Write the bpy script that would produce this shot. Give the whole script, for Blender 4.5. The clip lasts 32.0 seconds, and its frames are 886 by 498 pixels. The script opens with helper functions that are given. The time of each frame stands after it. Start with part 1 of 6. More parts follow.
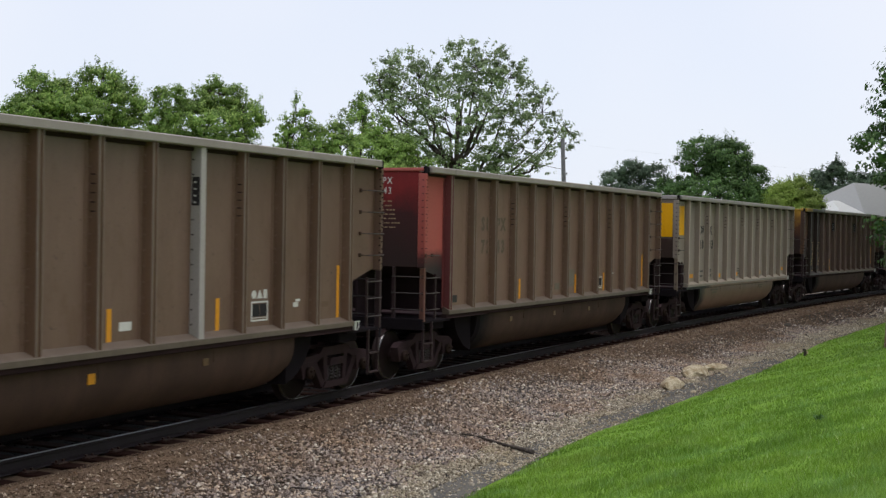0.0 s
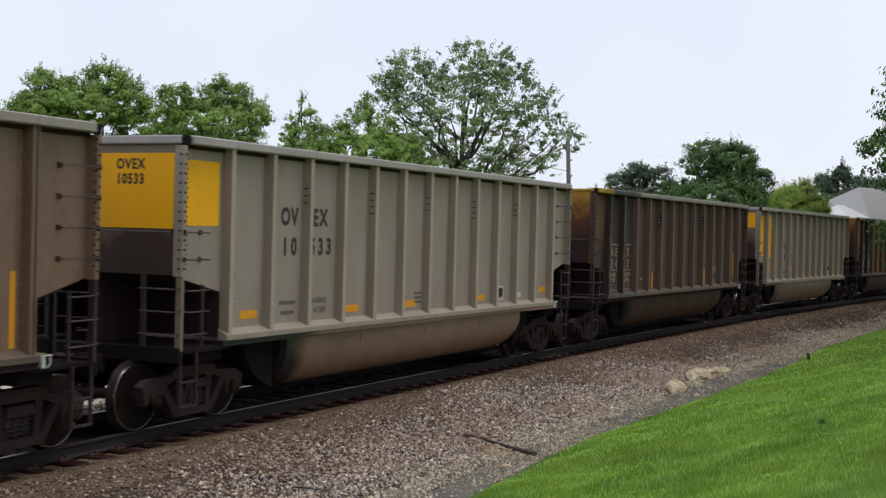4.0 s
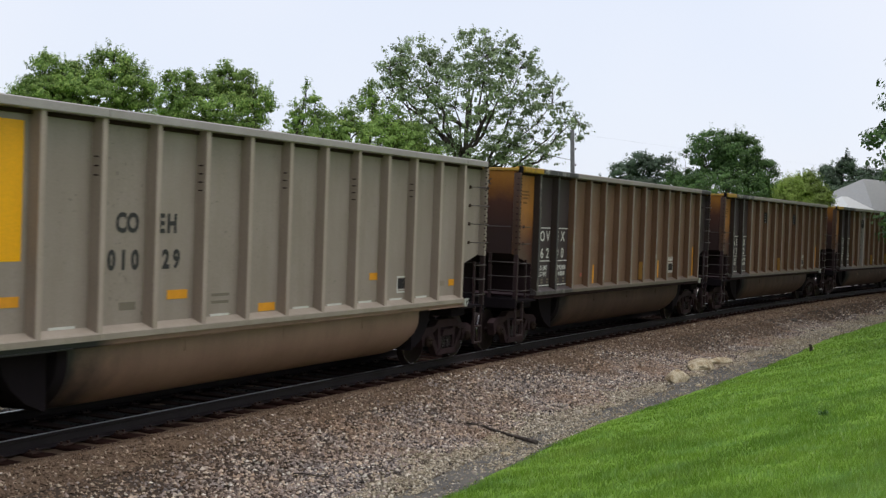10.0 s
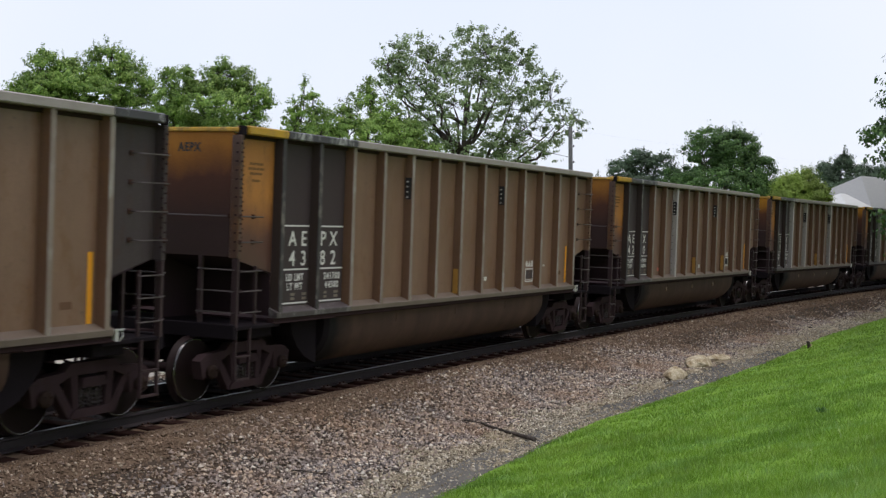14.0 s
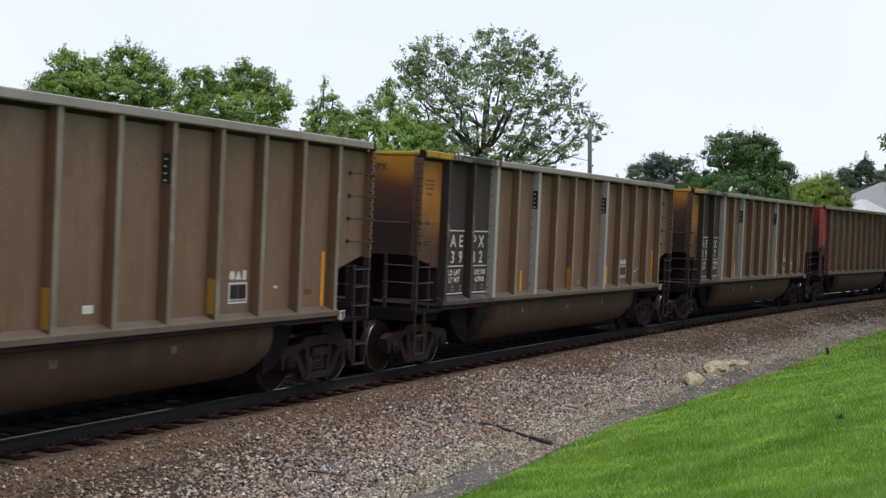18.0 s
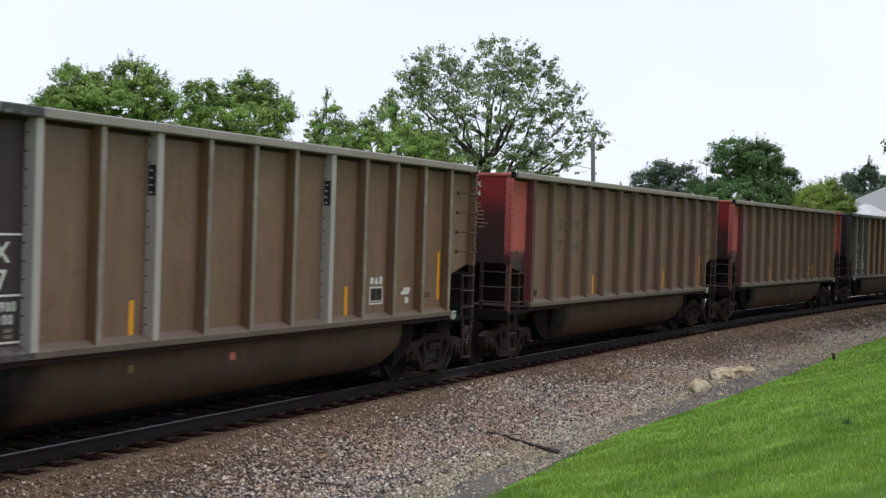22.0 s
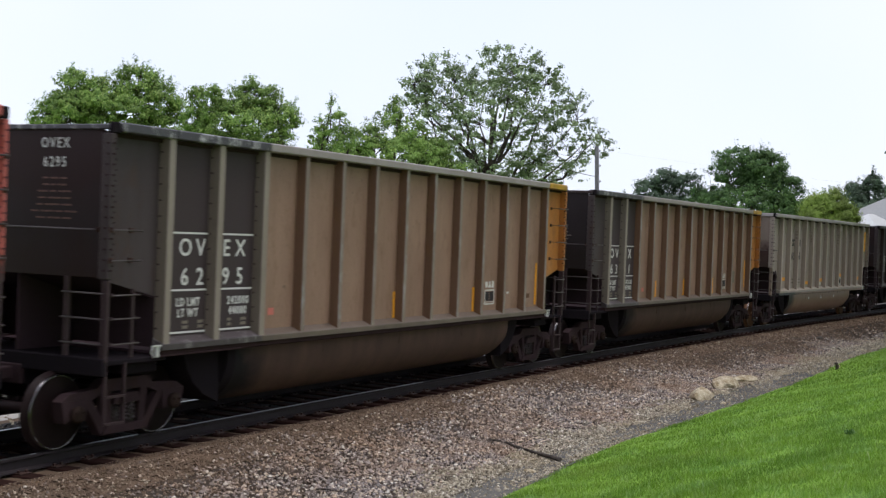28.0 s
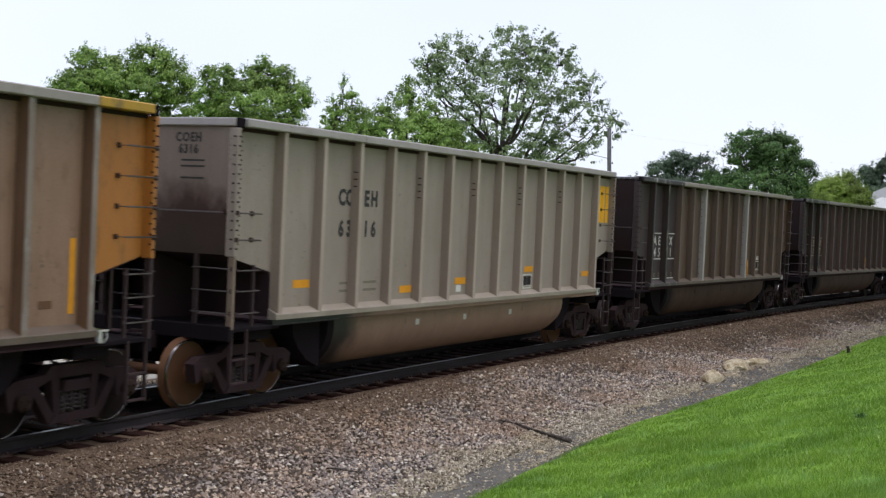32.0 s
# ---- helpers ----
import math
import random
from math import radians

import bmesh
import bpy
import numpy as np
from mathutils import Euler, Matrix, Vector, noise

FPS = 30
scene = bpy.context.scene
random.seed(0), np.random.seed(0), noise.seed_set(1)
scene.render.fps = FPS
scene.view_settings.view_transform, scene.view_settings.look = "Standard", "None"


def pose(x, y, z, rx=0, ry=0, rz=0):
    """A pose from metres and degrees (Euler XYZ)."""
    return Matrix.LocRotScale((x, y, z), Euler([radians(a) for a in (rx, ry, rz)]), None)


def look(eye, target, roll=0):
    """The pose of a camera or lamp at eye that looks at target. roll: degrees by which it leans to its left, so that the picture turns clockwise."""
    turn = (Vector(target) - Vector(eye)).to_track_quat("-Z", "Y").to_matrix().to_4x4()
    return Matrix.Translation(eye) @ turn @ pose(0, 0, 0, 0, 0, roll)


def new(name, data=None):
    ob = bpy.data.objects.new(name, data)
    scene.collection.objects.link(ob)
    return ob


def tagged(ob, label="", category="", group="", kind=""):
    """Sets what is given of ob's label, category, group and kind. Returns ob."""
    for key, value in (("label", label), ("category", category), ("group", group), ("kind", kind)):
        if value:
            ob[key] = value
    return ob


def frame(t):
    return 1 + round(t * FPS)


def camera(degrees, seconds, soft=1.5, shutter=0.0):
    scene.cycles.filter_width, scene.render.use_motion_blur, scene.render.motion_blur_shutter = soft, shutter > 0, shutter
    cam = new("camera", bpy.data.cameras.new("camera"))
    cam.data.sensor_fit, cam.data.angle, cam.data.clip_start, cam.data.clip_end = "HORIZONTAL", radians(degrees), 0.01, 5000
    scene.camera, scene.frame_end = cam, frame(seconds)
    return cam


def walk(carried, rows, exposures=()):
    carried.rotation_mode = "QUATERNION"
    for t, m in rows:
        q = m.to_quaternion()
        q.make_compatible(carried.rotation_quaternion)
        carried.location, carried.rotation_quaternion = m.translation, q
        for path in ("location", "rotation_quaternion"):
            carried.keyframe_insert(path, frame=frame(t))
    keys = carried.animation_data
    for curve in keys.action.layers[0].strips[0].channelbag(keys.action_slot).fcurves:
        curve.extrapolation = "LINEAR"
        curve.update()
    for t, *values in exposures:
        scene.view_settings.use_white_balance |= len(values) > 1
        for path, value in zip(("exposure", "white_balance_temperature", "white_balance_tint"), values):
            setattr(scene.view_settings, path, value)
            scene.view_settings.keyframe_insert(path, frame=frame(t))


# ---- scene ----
# ------------------------------------------------------------------ camera
EYE = (0.0, 0.0, 2.757)          # metres above the rail heads
cam = camera(38.31, 32.0, soft=1.3, shutter=0.25)


def view(yaw, pitch, roll):
    """Pose of the camera from a turn to the left of +y, a tilt upwards and a lean, in degrees."""
    a, b = radians(yaw), radians(pitch)
    ahead = Vector((-math.sin(a) * math.cos(b), math.cos(a) * math.cos(b), math.sin(b)))
    return look(EYE, Vector(EYE) + ahead, roll)


walk(cam, [(t, view(a, b, c)) for t, a, b, c in (
    (0, -0.61, -0.81, 0.99), (0.5, -0.54, -0.65, 1.27), (1, -0.49, -0.35, 1.49), (1.5, -0.41, -0.42, 1.53),
    (2, -0.47, -0.66, 1.49), (2.5, -0.49, -0.66, 1.49), (4.5, -0.37, -0.80, 1.48), (5, -0.34, -0.68, 1.38),
    (5.5, -0.36, -0.60, 1.31), (6, -0.53, -1.31, 2.20), (6.5, -1.11, -1.70, 2.11), (7, -1.05, -1.72, 2.09),
    (7.5, -1.05, -1.51, 2.28), (8, -0.93, -1.36, 2.36), (8.5, -0.58, -1.33, 1.96), (9, -0.35, -1.59, 1.94),
    (9.5, -0.24, -1.46, 2.10), (10, -0.29, -1.32, 2.02), (10.5, -0.31, -1.34, 2.11), (11, -0.63, -1.06, 1.69),
    (11.5, -0.91, -1.22, 2.12), (12, -0.97, -0.96, 2.33), (12.5, -0.90, -1.06, 2.35), (13, -0.56, -1.39, 2.20),
    (13.5, -0.42, -1.72, 2.12), (14, -0.38, -1.45, 2.02), (14.5, -0.35, -1.29, 1.97), (16.5, -0.18, -1.10, 2.25),
    (17, -0.07, -0.97, 2.33), (17.5, 0.17, -1.01, 2.31), (18, 0.44, -1.37, 2.52), (18.5, 0.64, -1.13, 2.30),
    (19, 0.43, -1.05, 2.20), (19.5, 0.61, -1.39, 1.66), (20, 0.77, -1.37, 1.59), (20.5, 0.76, -1.36, 1.72),
    (21, 0.74, -1.22, 1.75), (21.5, 0.66, -1.07, 1.76), (22, 0.65, -0.94, 1.85), (22.5, 0.50, -1.07, 1.77),
    (23, 0.63, -1.11, 1.98), (23.5, 0.66, -1.06, 1.96), (24, 0.59, -0.83, 1.87), (24.5, 0.63, -0.79, 2.01),
    (25, 0.70, -0.91, 1.78), (25.5, 0.78, -0.66, 2.06), (27.5, 0.82, -0.85, 1.72), (28, 0.81, -0.64, 2.24),
    (28.5, 0.81, -0.66, 2.36), (29, 0.85, -0.75, 2.31), (29.5, 0.74, -0.80, 2.20), (30, 0.70, -0.78, 2.07),
    (30.5, 0.76, -0.63, 2.77), (31, 0.59, -0.96, 2.65), (31.5, 0.80, -1.16, 2.70), (32, 1.29, -1.52, 2.59),
)], exposures=[(0, 0.02, 6520, 10), (10, 0.02, 6510, 10), (14, 0.08, 6440, 11.5), (18, 0.16, 6310, 12.5), (32, 0.2, 6270, 12.5)])

# ------------------------------------------------------------------ sky and light
world = bpy.data.worlds.new("overcast_sky")
scene.world = world
world.use_nodes = True
wn = world.node_tree
wn.nodes.clear()
w_out = wn.nodes.new("ShaderNodeOutputWorld")
w_bg = wn.nodes.new("ShaderNodeBackground")
w_sky = wn.nodes.new("ShaderNodeTexSky")
w_sky.sky_type = "NISHITA"
w_sky.sun_disc = False
w_sky.sun_elevation = radians(63)
w_sky.sun_rotation = radians(94)
w_dim = wn.nodes.new("ShaderNodeVectorMath")
w_dim.operation = "SCALE"
w_dim.inputs["Scale"].default_value = 0.12
w_mix = wn.nodes.new("ShaderNodeMix")
w_mix.data_type = "RGBA"
w_mix.inputs["Factor"].default_value = 0.85
w_dir = wn.nodes.new("ShaderNodeTexCoord")
w_cloud = wn.nodes.new("ShaderNodeTexNoise")
w_cloud.inputs["Scale"].default_value = 2.2
w_cloud.inputs["Detail"].default_value = 3
w_tone = wn.nodes.new("ShaderNodeValToRGB")
w_tone.color_ramp.elements[0].position, w_tone.color_ramp.elements[0].color = 0.36, (0.845, 0.9, 1.03, 1)
w_tone.color_ramp.elements[1].position, w_tone.color_ramp.elements[1].color = 0.64, (0.93, 0.952, 1.035, 1)
wn.links.new(w_dir.outputs["Generated"], w_cloud.inputs["Vector"])
wn.links.new(w_cloud.outputs["Fac"], w_tone.inputs["Fac"])
wn.links.new(w_tone.outputs["Color"], w_mix.inputs["B"])
wn.links.new(w_sky.outputs["Color"], w_dim.inputs[0])
wn.links.new(w_dim.outputs["Vector"], w_mix.inputs["A"])
wn.links.new(w_mix.outputs["Result"], w_bg.inputs["Color"])
wn.links.new(w_bg.outputs["Background"], w_out.inputs["Surface"])
w_bg.inputs["Strength"].default_value = 1.0

sun = new("sun", bpy.data.lights.new("sun", "SUN"))
sun.data.energy = 1.55
sun.data.angle = radians(35)
sun.data.color = (1.0, 0.96, 0.9)
# the bright part of the cloud stands high, to the right of the eye
sun.matrix_world = look((17, -2, 60), (0, 0, 0))

# ------------------------------------------------------------------ the line of the railway
D0, HEAD, BEND = 26.665, 1.10357, -0.002007     # start of the centre line, its heading, its curvature per metre
RADIUS = -1 / BEND
CENTRE = (math.sin(HEAD) * RADIUS, D0 - math.cos(HEAD) * RADIUS)


def line_point(s, q=0.0):
    """Point of the plan s metres along the track and q metres to its right."""
    a = HEAD + BEND * s
    x = (math.sin(a) - math.sin(HEAD)) / BEND
    y = D0 - (math.cos(a) - math.cos(HEAD)) / BEND
    return x + q * math.sin(a), y - q * math.cos(a)


def line_coords(x, y):
    """s and q of points of the plan (arrays)."""
    dx, dy = x - CENTRE[0], y - CENTRE[1]
    q = RADIUS - np.hypot(dx, dy)
    a = np.arctan2(dy, dx) - (HEAD + math.pi / 2)
    a = (a + math.pi) % (2 * math.pi) - math.pi
    return a / BEND, q


def lawn_edge(s):
    """Distance of the lawn's edge from the centre line."""
    return np.interp(s, [-40, -14, -8.65, -6.2, -3.5, -0.7, 3.1, 8.2, 12, 17.2, 29.4, 60], [5.6, 5.35, 5.1, 4.95, 4.9, 5.01, 5.1, 5.13, 5.0, 4.72, 4.6, 4.6])


def ground_height(s, q):
    e = lawn_edge(s)
    near = np.interp(q, [-9, -7, -2.9, -1.5, 1.0, 1.12, 1.28, 1.55, 3.05], [-0.42, -0.42, -0.38, -0.185, -0.21, -0.2, -0.15, -0.168, -0.54])
    ditch = -0.54 - 0.07 * np.clip((q - 3.05) / np.maximum(e - 3.05, 0.3), 0, 1)
    lawn = -0.60 + 0.255 * np.clip(q - e, 0, 7.5) + 0.03 * np.clip(q - e - 7.5, 0, 60)
    z = np.where(q < 3.05, near, np.where(q < e, ditch, lawn))
    z = z + np.where(q > e, 0.02 * np.sin(1.3 * s) * np.sin(1.1 * q), 0)
    return z


# ------------------------------------------------------------------ train timetable
PITCH, FIRST = 16.18, -12.105      # metres from car to car; centre of the first car at the start


SURGE_T = [0, 2, 5, 7, 9, 11, 13, 17, 19, 21, 23, 25, 28, 30, 32]
SURGE_X = [-0.078, 0.101, 0.142, 0.137, 0.064, -0.138, -0.174, -0.183, -0.141, -0.037, 0.071, 0.163, 0.101, 0.073, -0.091]


def travel(t):
    """Metres that the train has rolled by t: it speeds up, with a slow surge on top."""
    i = max(j for j in range(14) if SURGE_T[j] <= t)
    slope = [(SURGE_X[min(j + 1, 14)] - SURGE_X[max(j - 1, 0)]) / (SURGE_T[min(j + 1, 14)] - SURGE_T[max(j - 1, 0)]) for j in (i, i + 1)]
    h = SURGE_T[i + 1] - SURGE_T[i]
    u = (t - SURGE_T[i]) / h
    surge = (1 + 2 * u) * (1 - u) ** 2 * SURGE_X[i] + u * (1 - u) ** 2 * h * slope[0] + u * u * (3 - 2 * u) * SURGE_X[i + 1] + u * u * (u - 1) * h * slope[1]
    return 5.6428 * t + 0.04519 * t * t - 0.00028849 * t ** 3 + surge


def car_pose(k, t):
    s = FIRST + k * PITCH - travel(t)
    ax, ay = line_point(s - 6.17)
    bx, by = line_point(s + 6.17)
    return pose((ax + bx) / 2, (ay + by) / 2, 0, 0, 0, math.degrees(math.atan2(by - ay, bx - ax)))


# ------------------------------------------------------------------ mesh building
class Shape:
    """Collects corners and faces of one mesh."""

    def __init__(self):
        self.v, self.f, self.m, self.s = [], [], [], []

    def add(self, verts, faces, mat=0, smooth=False):
        o = len(self.v)
        self.v += [tuple(p) for p in verts]
        for f in faces:
            self.f.append(tuple(i + o for i in f))
            self.m.append(mat)
            self.s.append(smooth)
        return self

    def box(self, x0, x1, y0, y1, z0, z1, c=0.0, mat=0):
        if c <= 0:
            v = [(x, y, z) for x in (x0, x1) for y in (y0, y1) for z in (z0, z1)]
            return self.add(v, [(0, 1, 3, 2), (4, 6, 7, 5), (0, 4, 5, 1), (2, 3, 7, 6), (0, 2, 6, 4), (1, 5, 7, 3)], mat)
        v, key = [], {}
        for i, x in enumerate((x0, x1)):
            for j, y in enumerate((y0, y1)):
                for k, z in enumerate((z0, z1)):
                    dx, dy, dz = (c, -c)[i], (c, -c)[j], (c, -c)[k]
                    key[i, j, k] = len(v)
                    v += [(x, y + dy, z + dz), (x + dx, y, z + dz), (x + dx, y + dy, z)]
        f = []
        for i in (0, 1):
            ring = [key[i, 0, 0], key[i, 0, 1], key[i, 1, 1], key[i, 1, 0]]
            f.append(ring if i == 0 else ring[::-1])
            ring = [key[0, i, 0] + 1, key[1, i, 0] + 1, key[1, i, 1] + 1, key[0, i, 1] + 1]
            f.append(ring if i == 0 else ring[::-1])
            ring = [key[0, 0, i] + 2, key[0, 1, i] + 2, key[1, 1, i] + 2, key[1, 0, i] + 2]
            f.append(ring if i == 0 else ring[::-1])
        for i in (0, 1):
            for j in (0, 1):
                a, b = key[i, j, 0], key[i, j, 1]
                q = [a, b, b + 1, a + 1]
                f.append(q if i == j else q[::-1])
                a, b = key[i, 0, j], key[i, 1, j]
                q = [a, a + 2, b + 2, b]
                f.append(q if i == j else q[::-1])
                a, b = key[0, i, j], key[1, i, j]
                q = [a + 1, b + 1, b + 2, a + 2]
                f.append(q if i == j else q[::-1])
        for i in (0, 1):
            for j in (0, 1):
                for k in (0, 1):
                    a = key[i, j, k]
                    q = [a, a + 1, a + 2]
                    f.append(q if (i + j + k) % 2 == 0 else q[::-1])
        return self.add(v, f, mat)

    def prism(self, poly, a, b, axis, mat=0, smooth=False):
        """A polygon drawn in the two other axes, drawn out along one axis from a to b."""
        n, v = len(poly), []
        for w in (a, b):
            for p, q in poly:
                v.append({"x": (w, p, q), "y": (p, w, q), "z": (p, q, w)}[axis])
        self.add(v, [tuple(range(n)), tuple(range(2 * n - 1, n - 1, -1))], mat)
        o = len(self.v) - 2 * n
        for i in range(n):
            j = (i + 1) % n
            self.f.append((o + i, o + n + i, o + n + j, o + j))
            self.m.append(mat)
            self.s.append(smooth)
        return self

    def tube(self, path, r, sides=6, mat=0, taper=None):
        path = [Vector(p) for p in path]
        o, n = len(self.v), len(path)
        for i, p in enumerate(path):
            d = (path[min(i + 1, n - 1)] - path[max(i - 1, 0)]).normalized()
            a = d.orthogonal().normalized()
            b = d.cross(a)
            rr = r if taper is None else r + (taper - r) * i / (n - 1)
            for j in range(sides):
                w = 2 * math.pi * j / sides
                self.v.append(tuple(p + (a * math.cos(w) + b * math.sin(w)) * rr))
        for i in range(n - 1):
            for j in range(sides):
                k = (j + 1) % sides
                self.f.append((o + i * sides + j, o + i * sides + k, o + (i + 1) * sides + k, o + (i + 1) * sides + j))
                self.m.append(mat)
                self.s.append(True)
        self.f += [tuple(o + j for j in reversed(range(sides))), tuple(o + (n - 1) * sides + j for j in range(sides))]
        self.m += [mat, mat]
        self.s += [False, False]
        return self

    def lathe(self, profile, centre, axis="y", sides=28, mat=0, smooth=True, caps=True):
        """Turns (distance along the axis, radius) pairs about an axis through centre."""
        o, n = len(self.v), len(profile)
        c = Vector(centre)
        for w, r in profile:
            for j in range(sides):
                a = 2 * math.pi * j / sides
                p, q = r * math.cos(a), r * math.sin(a)
                self.v.append(tuple(c + Vector({"x": (w, p, q), "y": (p, w, q), "z": (p, q, w)}[axis])))
        for i in range(n - 1):
            for j in range(sides):
                k = (j + 1) % sides
                self.f.append((o + i * sides + j, o + (i + 1) * sides + j, o + (i + 1) * sides + k, o + i * sides + k))
                self.m.append(mat)
                self.s.append(smooth)
        if not caps:
            return self
        self.f += [tuple(o + j for j in range(sides)), tuple(o + (n - 1) * sides + j for j in reversed(range(sides)))]
        self.m += [mat, mat]
        self.s += [False, False]
        return self

    def mirrored(self, sx=1, sy=1):
        out = Shape()
        out.v = [(x * sx, y * sy, z) for x, y, z in self.v]
        out.f = [f[::-1] for f in self.f] if sx * sy < 0 else list(self.f)
        out.m, out.s = list(self.m), list(self.s)
        return out

    def mesh(self, name):
        me = bpy.data.meshes.new(name)
        me.from_pydata(self.v, [], self.f)
        bm = bmesh.new()
        bm.from_mesh(me)
        bmesh.ops.recalc_face_normals(bm, faces=bm.faces)
        bm.to_mesh(me)
        bm.free()
        me.polygons.foreach_set("material_index", self.m)
        me.polygons.foreach_set("use_smooth", self.s)
        for _ in range(max(self.m, default=0) + 1):
            me.materials.append(None)
        me.update()
        return me


def mesh_of_arrays(name, verts, faces, smooth=False):
    """A mesh from arrays; all faces have the same number of corners."""
    me = bpy.data.meshes.new(name)
    verts, faces = np.asarray(verts, np.float32), np.asarray(faces, np.int32)
    n, k = faces.shape
    me.vertices.add(len(verts))
    me.vertices.foreach_set("co", verts.ravel())
    me.loops.add(n * k)
    me.loops.foreach_set("vertex_index", faces.ravel())
    me.polygons.add(n)
    me.polygons.foreach_set("loop_start", np.arange(n, dtype=np.int32) * k)
    me.polygons.foreach_set("use_smooth", np.full(n, smooth))
    me.update(calc_edges=True)
    me.validate()
    return me


# parts of a car body, which ride a little higher on the trucks than their meshes are drawn
RAISED = {"side_panel", "rib", "top_chord", "chord_angle", "side_sill", "sill_web", "corner_post", "post_foot", "corner_cap", "end_sheet", "end_chord", "grab_iron",
          "end_hand_rail", "slope_sheet", "car_floor", "ladder_stile", "end_ladder_stile", "rung", "end_rung", "yellow_panel", "yellow_stripe"}
RIDE = 0.03


def part(name, me, mats, parent=None, label="", at=None):
    """One mesh object with its materials, under a thing or a part."""
    ob = new(name, me)
    if at is None and name in RAISED and parent:
        at = Matrix.Translation((0, 0, RIDE))
    mats = mats if isinstance(mats, (list, tuple)) else [mats]
    while len(me.materials) < len(mats):
        me.materials.append(None)
    for slot, m in zip(ob.material_slots, mats):
        slot.link = "OBJECT"
        slot.material = m
    if parent:
        ob.parent = parent
    if at is not None:
        ob.matrix_basis = at
    if label:
        ob["label"] = label
    return ob


def empty(name, m=None):
    ob = new(name)
    ob.empty_display_size = 0.3
    if m is not None:
        ob.matrix_basis = m
    return ob


# ------------------------------------------------------------------ materials
class Nodes:
    def __init__(self, name, rough=0.8, metal=0.0, spec=0.4):
        self.mat = bpy.data.materials.new(name)
        self.mat.use_nodes = True
        self.t = self.mat.node_tree
        self.bsdf = self.t.nodes["Principled BSDF"]
        self.bsdf.inputs["Roughness"].default_value = rough
        self.bsdf.inputs["Metallic"].default_value = metal
        self.bsdf.inputs["Specular IOR Level"].default_value = spec
        self.out = self.t.nodes["Material Output"]

    def node(self, kind, **kw):
        n = self.t.nodes.new(kind)
        for k, v in kw.items():
            n.inputs[k].default_value = v
        return n

    def link(self, a, b):
        self.t.links.new(a, b)

    def place(self, scale=(1, 1, 1), vary=True, world=False):
        """Object space coordinates in metres, shifted from object to object."""
        if world:
            src = self.node("ShaderNodeNewGeometry").outputs["Position"]
        else:
            src = self.node("ShaderNodeTexCoord").outputs["Object"]
        mp = self.node("ShaderNodeMapping")
        mp.inputs["Scale"].default_value = scale
        self.link(src, mp.inputs["Vector"])
        if not vary:
            return mp.outputs["Vector"]
        info = self.node("ShaderNodeObjectInfo")
        mul = self.node("ShaderNodeVectorMath")
        mul.operation = "MULTIPLY_ADD"
        mul.inputs[1].default_value = (37.0, 19.0, 53.0)
        self.link(info.outputs["Random"], mul.inputs[0])
        self.link(mp.outputs["Vector"], mul.inputs[2])
        return mul.outputs["Vector"]

    def noise(self, vec, scale, detail=4, rough=0.6):
        n = self.node("ShaderNodeTexNoise", Scale=scale, Detail=detail, Roughness=rough)
        self.link(vec, n.inputs["Vector"])
        return n.outputs["Fac"]

    def ramp(self, fac, stops):
        r = self.node("ShaderNodeValToRGB")
        els = r.color_ramp.elements
        while len(els) < len(stops):
            els.new(0.5)
        for e, (p, c) in zip(els, stops):
            e.position = p
            e.color = (*c, 1) if isinstance(c, tuple) else (c, c, c, 1)
        self.link(fac, r.inputs["Fac"])
        return r.outputs["Color"]

    def mix(self, fac, a, b, mode="MIX"):
        m = self.node("ShaderNodeMix")
        m.data_type, m.blend_type = "RGBA", mode
        for sock, v in ((m.inputs["Factor"], fac), (m.inputs["A"], a), (m.inputs["B"], b)):
            if isinstance(v, tuple):
                sock.default_value = (*v, 1)
            elif isinstance(v, (int, float)):
                sock.default_value = v
            else:
                self.link(v, sock)
        return m.outputs["Result"]

    def math(self, op, a, b=0.0):
        m = self.node("ShaderNodeMath")
        m.operation = op
        for sock, v in ((m.inputs[0], a), (m.inputs[1], b)):
            if isinstance(v, (int, float)):
                sock.default_value = v
            else:
                self.link(v, sock)
        return m.outputs[0]

    def axis(self, vec, name):
        s = self.node("ShaderNodeSeparateXYZ")
        self.link(vec, s.inputs[0])
        return s.outputs[name]

    def colour(self, c):
        self.link(c, self.bsdf.inputs["Base Color"])
        return self

    def bump(self, height, strength=0.3, distance=0.01):
        b = self.node("ShaderNodeBump", Strength=strength, Distance=distance)
        self.link(height, b.inputs["Height"])
        self.link(b.outputs["Normal"], self.bsdf.inputs["Normal"])
        return self


